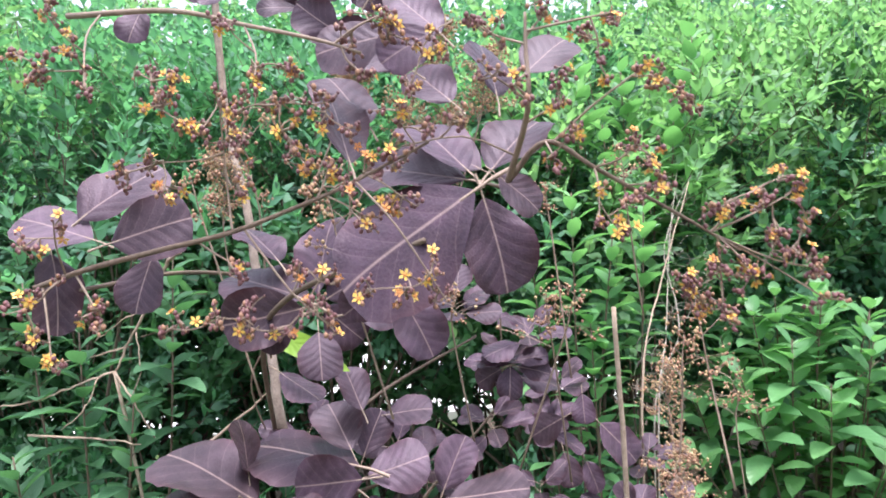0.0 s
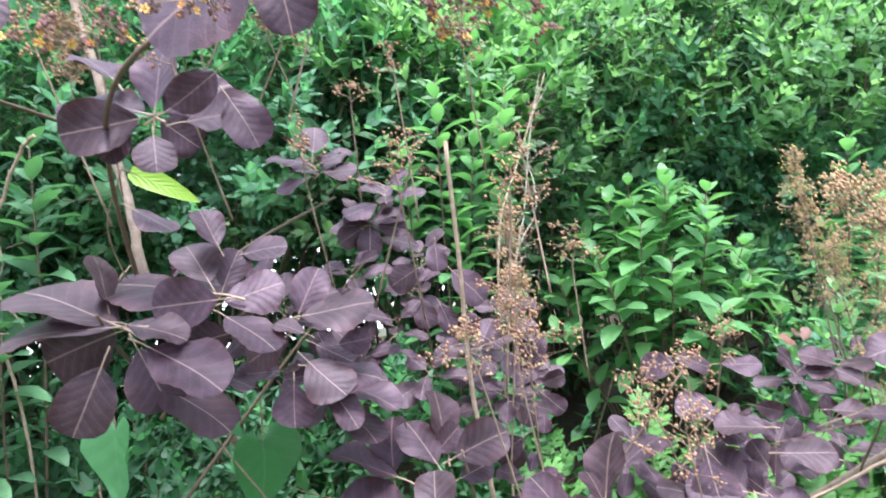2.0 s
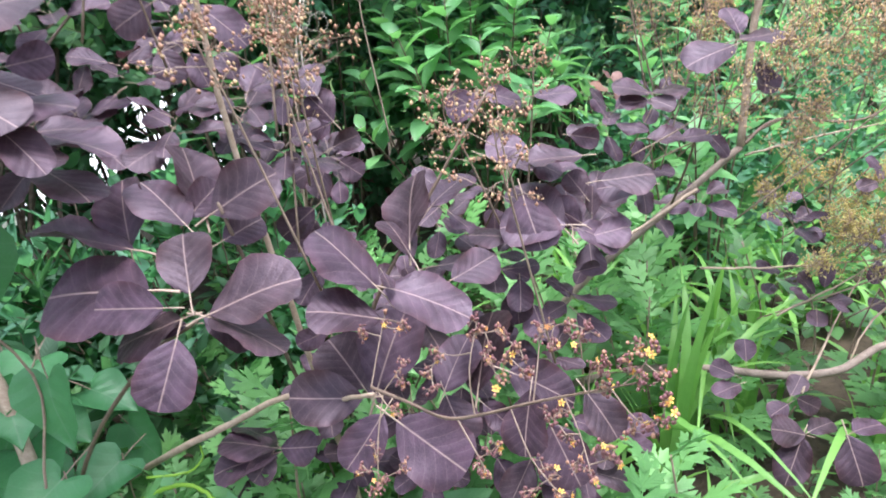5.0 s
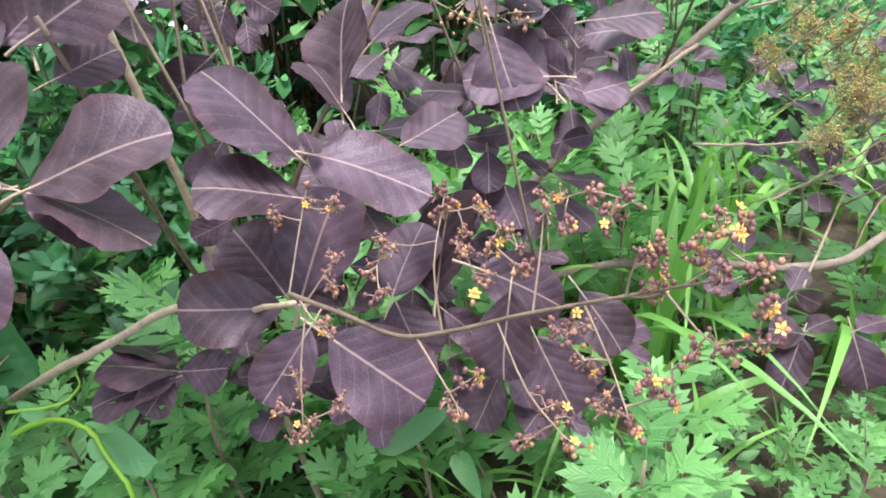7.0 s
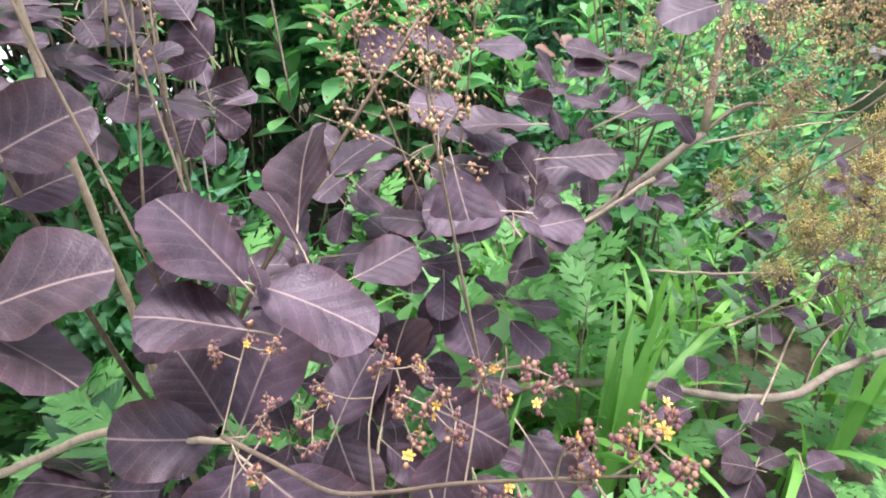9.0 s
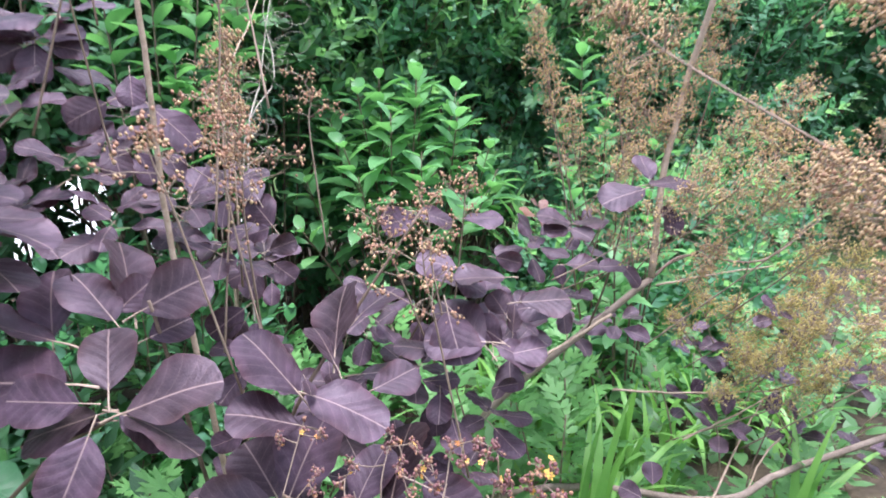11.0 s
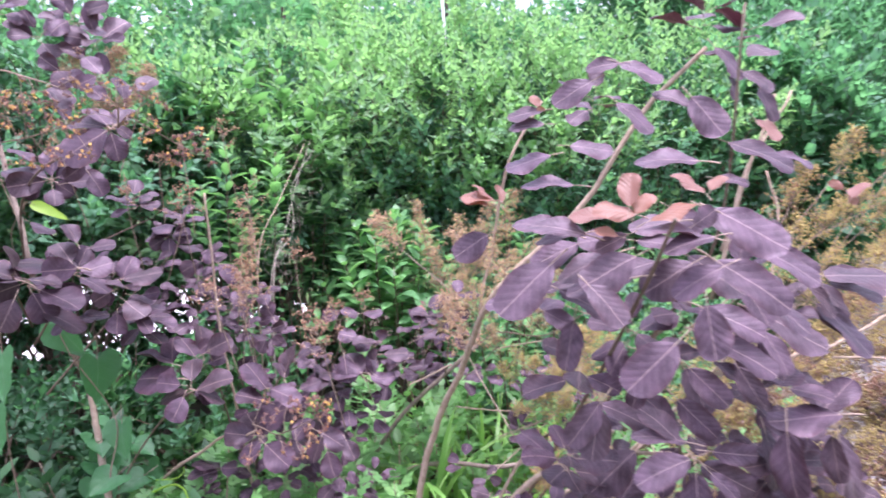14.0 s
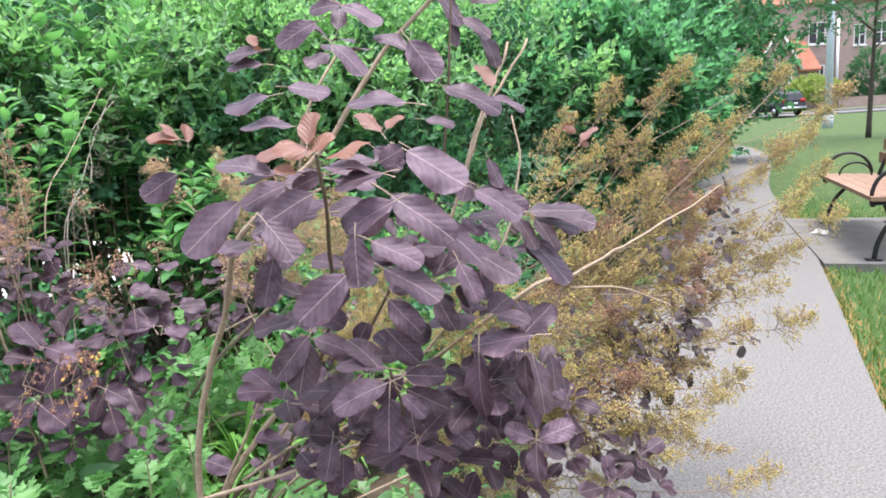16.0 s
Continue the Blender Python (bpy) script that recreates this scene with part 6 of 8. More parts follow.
# ---- brown and tan panicles ----
TAN_TIPS = (
    (2.045, 0.107, 1.237),
    (1.781, 0.132, 1.188),
    (1.984, 0.135, 1.201),
    (2.392, 0.140, 1.232),
    (2.466, 0.093, 1.209),
    (2.529, -0.075, 1.140),
    (2.468, -0.053, 1.077),
    (2.365, -0.064, 1.014),
    (2.241, -0.056, 0.989),
    (2.343, -0.129, 0.918),
    (2.181, -0.162, 0.869),
    (2.155, 0.011, 1.076),
    (2.100, 0.024, 0.984),
    (2.056, 0.067, 1.067),
    (1.588, 0.110, 1.104),
    (1.473, 0.035, 0.984),
    (1.638, 0.063, 1.014),
    (1.834, 0.074, 1.047),
    (1.698, 0.007, 0.909),
    (1.885, 0.022, 0.937),
    (1.940, -0.026, 0.857),
    (2.353, -0.161, 0.788),
    (2.146, -0.172, 0.720),
    (2.100, -0.136, 0.769),
    (2.001, -0.086, 0.731),
    (1.849, -0.114, 0.740),
    (1.891, -0.150, 0.679),
    (1.998, -0.220, 0.643),
    (2.048, -0.266, 0.553),
    (1.822, -0.248, 0.580),
    (1.576, 0.022, 0.920),
    (2.174, -0.032, 0.914),
)
GOLD_TIPS = (
    (1.843, -0.136, 0.611),
    (1.804, -0.099, 0.686),
    (1.729, -0.037, 0.778),
    (1.586, -0.062, 0.827),
    (1.793, -0.255, 0.460),
    (1.709, -0.271, 0.430),
    (1.715, -0.203, 0.493),
    (1.666, -0.161, 0.564),
    (1.619, -0.117, 0.649),
    (1.547, -0.060, 0.722),
    (1.487, -0.011, 0.794),
    (1.616, -0.281, 0.404),
    (1.548, -0.228, 0.472),
    (1.492, -0.182, 0.540),
    (1.731, -0.372, 0.281),
    (1.649, -0.316, 0.325),
    (1.511, -0.291, 0.345),
    (1.446, -0.240, 0.411),
    (1.349, -0.223, 0.509),
    (1.322, -0.230, 0.393),
    (1.336, -0.135, 0.615),
    (1.307, -0.099, 0.715),
    (1.219, -0.098, 0.756),
)
LOW_TIPS = (
    (1.171, -0.079, 0.712),
    (1.135, -0.128, 0.657),
    (1.197, -0.188, 0.538),
    (1.106, -0.224, 0.387),
    (1.211, -0.232, 0.355),
    (1.361, -0.270, 0.307),
    (0.973, 0.166, 0.781),
    (0.751, 0.426, 0.848),
    (0.783, 0.436, 0.995),
    (0.651, 0.640, 1.044),
    (0.956, -0.231, 0.508),
    (0.926, -0.206, 0.540),
    (0.818, -0.103, 0.454),
    (0.797, 0.041, 0.522),
    (1.082, -0.088, 0.707),
    (1.304, -0.187, 0.560),
    (1.439, -0.133, 0.632),
    (1.558, -0.155, 0.572),
)
MID_CLOUDS = (
    (0.891, 1.083, 1.022, 0.08),
    (0.9, 1.076, 0.932, 0.1),
    (1.01, 1.015, 0.959, 0.1),
    (0.915, 1.017, 0.835, 0.12),
    (1.02, 0.957, 0.863, 0.12),
    (1.111, 0.954, 0.97, 0.12),
    (1.18, 0.899, 1.024, 0.1),
    (0.973, 0.905, 0.764, 0.1),
    (1.057, 0.899, 0.813, 0.12),
    (1.114, 0.792, 0.826, 0.12),
    (1.182, 0.736, 0.854, 0.12),
    (0.964, 0.752, 0.719, 0.13),
    (1.042, 0.693, 0.727, 0.14),
    (1.102, 0.637, 0.747, 0.14),
    (1.134, 0.585, 0.768, 0.14),
    (0.982, 0.743, 0.62, 0.1),
    (1.116, 0.739, 0.784, 0.12),
    (1.108, 0.584, 0.714, 0.1),
    (1.13, 0.896, 0.89, 0.12),
)
BROWN_CLOUDS = (
    (0.155, 0.919, 1.1, 0.08),
    (0.193, 0.915, 1.11, 0.06),
    (0.106, 1.134, 1.23, 0.05),
    (0.344, 0.896, 1.076, 0.1),
    (0.328, 0.894, 1.026, 0.09),
    (0.286, 0.838, 0.858, 0.11),
    (0.217, 0.744, 0.846, 0.08),
    (0.302, 0.783, 0.819, 0.1),
    (0.493, 1.17, 0.907, 0.08),
    (0.473, 0.807, 0.724, 0.09),
    (0.549, 0.85, 0.732, 0.09),
    (0.674, 0.938, 0.754, 0.07),
    (0.482, 0.704, 0.692, 0.1),
    (0.017, 0.936, 1.134, 0.07),
    (0.29, 1.017, 1.294, 0.08),
    (0.179, 1.027, 1.26, 0.06),
    (-0.183, 0.771, 1.333, 0.1),
    (-0.262, 0.777, 1.294, 0.06),
    (-0.089, 0.654, 1.262, 0.08),
)

for i, tip in enumerate(TAN_TIPS + GOLD_TIPS + LOW_TIPS):
    plume(bush_d, tip, (1.05, 0.10, 0.60), 0.13 + 0.025 * (i % 4), 0.062, 52 + 6 * (i % 3), 80 + i, mats=(STALK, PINKTAN, BROWNBUD) if tip[1] > 0.4 else None, second=(0.03, 0.08, 0.28)[i % 3])
INNER_TIPS = (
    (1.871, 0.089, 0.937),
    (2.033, 0.126, 1.006),
    (1.768, 0.113, 1.052),
    (2.022, 0.058, 0.925),
    (2.084, 0.011, 0.872),
    (2.097, -0.070, 0.795),
    (1.804, -0.009, 0.840),
    (1.859, -0.054, 0.777),
    (1.633, -0.051, 0.721),
    (1.711, -0.106, 0.673),
    (1.777, -0.171, 0.543),
    (1.666, -0.177, 0.483),
    (1.561, -0.168, 0.519),
    (1.508, -0.115, 0.628),
    (1.459, -0.076, 0.684),
    (1.455, -0.181, 0.441),
    (1.518, -0.223, 0.411),
    (1.580, -0.265, 0.381),
    (1.301, -0.204, 0.466),
    (1.454, -0.005, 0.729),
    (1.570, -0.000, 0.795),
    (2.076, -0.137, 0.695),
    (1.292, -0.112, 0.606),
    (1.267, -0.087, 0.657),
)
for i, tip in enumerate(INNER_TIPS):
    plume(bush_d, tip, (1.1, 0.15, 0.45), 0.12, 0.06, 46, 400 + i, 0.0024, ((STALK, TANBUD, BROWNBUD), (STALK, BROWNBUD, BUD))[i % 4 == 3], 0.2)
OVERHANG_TIPS = (
    (1.756, -0.022, 0.927),
    (1.894, 0.021, 0.960),
    (2.034, 0.057, 0.965),
    (2.168, 0.100, 0.990),
    (1.866, -0.038, 0.873),
    (1.767, -0.048, 0.825),
    (1.884, -0.060, 0.813),
    (1.975, -0.043, 0.878),
    (1.651, -0.111, 0.747),
    (1.752, -0.112, 0.747),
    (1.798, -0.143, 0.730),
    (1.589, -0.148, 0.667),
    (1.645, -0.182, 0.664),
    (1.734, -0.176, 0.661),
    (1.528, -0.185, 0.593),
    (1.582, -0.218, 0.589),
    (1.432, -0.256, 0.544),
    (1.473, -0.280, 0.541),
    (1.366, -0.285, 0.496),
    (1.482, -0.146, 0.660),
    (1.377, -0.214, 0.595),
    (1.523, -0.034, 0.756),
    (1.607, -0.009, 0.841),
    (1.291, -0.235, 0.524),
)
for i, tip in enumerate(OVERHANG_TIPS):
    plume(bush_d, tip, (1.1, 0.15, 0.45), 0.12, 0.065, 44, 480 + i, 0.0024, ((STALK, TANBUD, BROWNBUD), (STALK, BROWNBUD, BUD), (STALK, TANBUD, BUD))[i % 3], 0.25)
for at in ((1.951, -0.086, 0.882), (1.898, -0.134, 0.773), (1.676, -0.206, 0.635), (1.588, -0.214, 0.627), (1.367, -0.298, 0.428), (1.681, -0.137, 0.705), (1.486, -0.223, 0.573), (1.784, -0.137, 0.717)):
    rosette(bush_d, at, UPF, 7, 0.040, WITHERED_MESH, (40, 140), 0.03)
for i, tip in enumerate(((1.224, 0.872, 0.527), (1.181, 0.807, 0.449), (1.123, 0.932, 0.500), (1.104, 0.809, 0.390), (1.279, 0.846, 0.489), (1.205, 0.859, 0.449), (1.174, 0.932, 0.542), (1.278, 0.720, 0.584), (1.272, 0.655, 0.541), (1.207, 0.708, 0.529), (1.230, 0.659, 0.470), (1.250, 0.782, 0.542), (1.390, 0.734, 0.637), (1.354, 0.805, 0.618), (1.176, 0.744, 0.473))):
    plume(bush_c, tip, (1.25, 0.95, 0.30), 0.10, 0.05, 36, 520 + i, 0.0021, second=0.05)
for i, tip in enumerate(((1.30, 0.75, 0.50), (1.38, 0.82, 0.55), (1.25, 0.70, 0.42), (1.42, 0.70, 0.60), (1.35, 0.60, 0.50))):
    plume(bush_c, tip, (1.0, 0.95, 0.30), 0.12, 0.06, 46, 440 + i, 0.0022)
for i, (x, y, z, reach) in enumerate(MID_CLOUDS):
    plume(bush_c, (x + 0.02, y, z + reach * 0.6), (0.95, 1.02, 0.40), reach * 1.5, reach * 0.58, int(430 * reach), 200 + i, 0.0022, (STALK, PINKTAN, TANBUD), 0.2)
for i, (x, y, z, reach) in enumerate(BROWN_CLOUDS):
    plume(bush_b if z < 0.95 else bush_a, (x, y, z + reach * 0.7), (x + 0.02, y + 0.05, z - 0.4), reach * 1.15, reach * 0.85, int((135 if z < 0.95 else 90) * reach), 260 + i, 0.0027, (STALK, BROWNBUD, PINKTAN), 0.3)

for i, tip in enumerate(((-0.068, 1.009, 1.546), (0.043, 0.995, 1.551), (0.112, 0.982, 1.498), (-0.039, 0.998, 1.445), (0.057, 0.983, 1.415), (-0.117, 1.062, 1.500), (-0.324, 1.031, 1.390))):
    plume(bush_a, tip, (-0.20, 1.0, 1.1), 0.11, 0.055, 58, 300 + i, 0.0022, (STALK, PINKTAN, BROWNBUD), 0.4)

for i, tip in enumerate(((0.353, 1.057, 1.016), (0.331, 0.937, 0.930))):
    plume(bush_b, tip, (0.30, 0.90, 0.45), 0.11, 0.055, 40, 560 + i, 0.0022, (STALK, PINKTAN, BROWNBUD), 0.3)

# ---- dead sticks ----
def stick(label, pts, r0, r1, mat=DEADWOOD, rough=0.0012):
    return tagged(stem(None, pts, r0, r1, mat, "dry_stick", 6, rough), label, "stick", "dry sticks")


stick("thick pale broken stick beside the twining vine", [(-0.072, 0.867, 0.000), (-0.128, 1.056, 0.412), (-0.139, 1.093, 0.497), (-0.149, 1.127, 0.569)], 0.011, 0.008)
stick("straight dry stick standing among the purple leaves", [(0.31, 0.90, 0.0), (0.262, 0.87, 0.5), (0.236, 0.87, 0.748), (0.232, 0.86, 0.95), (0.229, 0.848, 1.138)], 0.0046, 0.0030)
stick("thin pale dead stem with wiry tendrils", [(0.36, 1.30, 0.0), (0.37, 1.32, 0.5), (0.393, 1.362, 0.914), (0.50, 1.55, 1.1), (0.643, 1.738, 1.332)], 0.0032, 0.0013)
for line in (
    ((0.940, 0.897, 0.396), (1.080, 0.871, 0.366), (1.288, 0.814, 0.342)),
    ((1.056, 0.837, 0.292), (1.169, 0.821, 0.318), (1.270, 0.819, 0.336)),
    ((0.973, 0.712, 0.232), (1.145, 0.788, 0.286), (1.252, 0.824, 0.329)),
    ((1.107, 0.969, 0.546), (1.211, 0.926, 0.562), (1.321, 0.877, 0.573)),
    ((1.214, 0.754, 0.289), (1.156, 0.747, 0.272), (1.088, 0.723, 0.239)),
):
    stick("thin dry twig tangled beside the tan panicles", line, 0.0022, 0.0013)
stick("arched brown twig leaning over the undergrowth", [(0.80, 2.05, 0.1), (0.90, 2.05, 0.36), (0.962, 2.054, 0.493), (1.116, 2.05, 0.632), (1.313, 2.095, 0.754)], 0.004, 0.0025)

# ---- green shrubs behind ----
FRONT = Vector((-0.15, -0.9, 0.35)).normalized()
SHRUB_LEAF = [blade_shape((0, 0.14, 0.34, 0.56, 0.78, 0.92, 1.0), (0.05, 0.55, 0.92, 1.0, 0.72, 0.35, 0.03), 1, w, f, d, 0.02, 0.06, sd, 0.012, (-1, 0, 1)).mesh("leaf", [SINGLE, TWIG]) for w, f, d, sd in ((0.50, 0.3, -0.32, 21), (0.44, 0.2, -0.2, 22), (0.54, 0.35, -0.4, 23))]


BROAD_LEAF = [blade_shape((0, 0.14, 0.34, 0.56, 0.78, 0.92, 1.0), (0.2, 0.8, 1.0, 0.92, 0.62, 0.32, 0.03), 1, w, f, d, 0.03, 0.14, sd, 0.012, (-1, 0, 1)).mesh("leaf", [SINGLE, TWIG]) for w, f, d, sd in ((0.66, 0.25, -0.25, 24), (0.58, 0.2, -0.3, 25))]


# Copies of the shrub leaf, coloured darker to stand in for shade.
SHADED_SHRUB_LEAF = [m.copy() for m in SHRUB_LEAF]
for m in SHADED_SHRUB_LEAF:
    m.materials[0] = SHADED_SINGLE


def leafy_shrub(name, label, at, shoots, leaf, seed, meshes=SHRUB_LEAF, group="", category="shrub"):
    """A small open shrub whose shoots carry single leaves in crossed pairs. shoots: (dx, dy, height, lean) from the foot."""
    r = random.Random(seed)
    ob = thing(name, label, category, at, group)
    foot = Vector(at)
    for dx, dy, h in shoots:
        top = foot + Vector((dx, dy, h))
        low = foot + Vector((dx * 0.25, dy * 0.25, 0))
        mid = low.lerp(top, 0.55) + Vector((r.gauss(0, 0.015), r.gauss(0, 0.015), 0.03))
        stem(ob, [low, mid, top], 0.004, 0.0016, TWIG)
        d = (top - mid).normalized()
        e = d.orthogonal().normalized()
        n = max(4, int((top - mid).length * 1.35 / (leaf * 0.55)))
        for i in range(n):
            t = (i + 0.5) / n
            p = mid.lerp(top, t) if t > 0.25 else low.lerp(mid, 0.75 + t)
            e.rotate(Matrix.Rotation(radians(90) + r.gauss(0, 0.15), 3, d))
            for sg in (1, -1):
                a = (e * sg * (1.5 - 0.75 * t) + d * (0.25 + 0.7 * t) + Vector((r.gauss(0, 0.12), r.gauss(0, 0.12), r.gauss(0, 0.1)))).normalized()
                ln = leaf * r.uniform(0.8, 1.15) * (0.8 + 0.4 * min(1, 2 * t)) * (1 - 0.45 * max(0, t - 0.7) / 0.3)
                ob2 = part("leaf", meshes[r.randrange(len(meshes))], None, ob)
                placed(ob2, frame_of(p, a, d + Vector((0, 0, 0.8)) - e * sg * 0.3, (ln, ln, ln)))
    return ob


rs = random.Random(5)
leafy_shrub("green_shrub", "bright green shrub with lance-shaped leaves", (1.05, 2.05, 0), [(0.42 * math.cos(a) * q, 0.26 * math.sin(a) * q - 0.05, 1.0 - 0.42 * q * q + rs.uniform(-0.05, 0.05)) for a, q in [(i * 2.4, math.sqrt((i + 0.3) / 27)) for i in range(27)]], 0.098, 3, group="green shrubs")
leafy_shrub("green_shrub", "young green shrub with pointed leaves by the sticks", (1.55, 1.75, 0), [(0.0, 0.0, 1.08), (0.06, -0.05, 0.92), (-0.07, 0.02, 0.85), (0.12, 0.05, 0.8)], 0.08, 4, group="green shrubs")
leafy_shrub("green_shrub", "leafy green shoots beside the bare stem", (0.32, 1.62, 0), [(0.0, 0.0, 1.32), (0.10, 0.03, 1.22), (-0.10, 0.05, 1.18), (0.02, -0.03, 1.02), (0.2, 0.1, 1.30)], 0.075, 5, group="green shrubs")
leafy_shrub("green_shrub", "tall sapling with broad bright green leaves", (0.62, 2.25, 0), [(0.0, 0.0, 1.75), (0.14, -0.08, 1.6), (-0.16, 0.0, 1.85), (0.05, -0.15, 1.45), (-0.3, 0.05, 1.6), (0.25, 0.02, 1.85), (-0.1, -0.12, 1.55), (-0.42, -0.02, 1.75)], 0.095, 8, BROAD_LEAF, group="green shrubs")
leafy_shrub("green_shrub", "leafy green shrub, its leaves toned down for the bed's shady end", (-0.80, 1.45, 0), [(0.0, 0.0, 1.1), (0.14, -0.06, 0.95), (-0.15, 0.05, 1.2), (0.05, -0.12, 0.75), (-0.1, -0.1, 0.85), (0.2, 0.05, 1.25)], 0.086, 6, SHADED_SHRUB_LEAF, group="green shrubs")
leafy_shrub("green_shrub", "leafy green shoots under the tan panicles", (1.35, 1.35, 0), [(0.0, 0.0, 0.75), (0.12, 0.0, 0.68), (-0.12, 0.05, 0.72), (0.05, -0.12, 0.6), (0.22, 0.1, 0.8), (-0.1, -0.1, 0.55)], 0.07, 7, group="green shrubs")

hedge = [
    (-2.3, 2.5, 0.95, 0.9, 0.6, 0.95, GREEN, FRESH), (-1.35, 2.45, 0.95, 0.8, 0.5, 0.95, GREEN, FRESH), (-0.45, 2.45, 1.25, 0.7, 0.42, 0.58, GREEN, FRESH), (0.35, 2.55, 1.12, 0.6, 0.42, 0.62, GREEN, FRESH),
    (0.95, 2.85, 0.85, 0.6, 0.4, 0.62, GREEN, FRESH), (1.55, 2.75, 1.2, 0.65, 0.5, 0.62, GREEN, FRESH), (2.2, 2.6, 1.0, 0.7, 0.5, 0.85, GREEN, FRESH), (3.0, 2.75, 1.0, 0.8, 0.55, 0.95, GREEN, FRESH), (3.9, 3.3, 1.05, 0.85, 0.6, 1.05, GREEN, FRESH), (5.0, 4.1, 1.1, 0.95, 0.7, 1.15, GREEN, FRESH),
    (-1.9, 3.2, 1.1, 0.9, 0.5, 1.0, GREEN, FRESH), (-1.0, 3.2, 1.0, 0.8, 0.45, 0.95, GREEN, FRESH), (-0.3, 3.3, 1.5, 0.9, 0.5, 0.6, GREEN, FRESH), (0.9, 3.5, 1.5, 0.9, 0.5, 0.7, GREEN, FRESH), (2.2, 3.5, 1.4, 0.9, 0.5, 0.8, GREEN, FRESH),
]
# Extra young leaves on a few shrubs lighten faces that lie in shadow.
for i, (x, y, z, rx, ry, rz, m0, m1) in enumerate(hedge):
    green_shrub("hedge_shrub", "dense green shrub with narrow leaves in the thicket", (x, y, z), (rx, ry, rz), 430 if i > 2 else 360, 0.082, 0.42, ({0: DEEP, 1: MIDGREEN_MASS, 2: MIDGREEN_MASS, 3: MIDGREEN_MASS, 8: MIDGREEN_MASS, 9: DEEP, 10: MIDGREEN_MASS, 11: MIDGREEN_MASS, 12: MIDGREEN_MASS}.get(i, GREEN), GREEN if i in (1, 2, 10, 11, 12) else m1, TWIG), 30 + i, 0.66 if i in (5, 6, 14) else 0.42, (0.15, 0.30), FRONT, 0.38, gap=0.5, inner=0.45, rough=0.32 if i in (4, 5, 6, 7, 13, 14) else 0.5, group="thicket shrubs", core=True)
# Deep green at left and centre puts the thicket's shade into leaf colour.
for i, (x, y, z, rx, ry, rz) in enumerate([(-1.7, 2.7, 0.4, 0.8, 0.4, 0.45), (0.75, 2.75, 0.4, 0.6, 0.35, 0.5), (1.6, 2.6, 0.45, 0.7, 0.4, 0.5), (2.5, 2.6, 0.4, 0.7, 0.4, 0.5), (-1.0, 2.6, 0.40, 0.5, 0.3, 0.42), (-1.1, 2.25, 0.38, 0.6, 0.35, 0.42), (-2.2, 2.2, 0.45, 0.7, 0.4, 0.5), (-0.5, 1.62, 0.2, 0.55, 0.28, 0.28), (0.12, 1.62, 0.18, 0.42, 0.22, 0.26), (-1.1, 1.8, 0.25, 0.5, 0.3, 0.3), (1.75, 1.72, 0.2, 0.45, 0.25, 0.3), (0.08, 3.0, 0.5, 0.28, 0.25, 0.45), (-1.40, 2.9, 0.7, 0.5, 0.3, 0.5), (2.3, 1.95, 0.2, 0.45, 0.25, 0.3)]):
    green_shrub("low_shrub", "low shrub under the thicket, leaf colour set dark where shaded", (x, y, z), (rx, ry, rz), 120, 0.075, 0.42, (GREEN, FRESH, TWIG) if x > 1.5 else (MIDGREEN_MASS, GREEN, TWIG) if y < 1.85 and x > 0 else (DEEP, DEEP, TWIG), 160 + i, 0.2, (0.14, 0.26), FRONT, 0.4, group="low shade shrubs")
for i, (x, y, z, rx, ry, rz) in enumerate([(4.3, 2.95, 0.9, 0.7, 0.6, 0.9), (5.4, 3.9, 1.2, 0.9, 0.8, 1.2), (6.8, 5.0, 1.5, 1.1, 0.9, 1.6), (8.4, 6.3, 1.8, 1.3, 1.1, 2.0), (10.8, 8.4, 2.0, 1.6, 1.3, 2.3)]):
    green_shrub("far_shrub", "large deep green shrub beside the path", (x, y, z), (rx, ry, rz), 300, 0.14, 0.5, (DEEP, DEEP if i > 1 else GREEN, TWIG), 60 + i, 0.3, (0.25, 0.45), FRONT, 0.5, group="far shrubs")


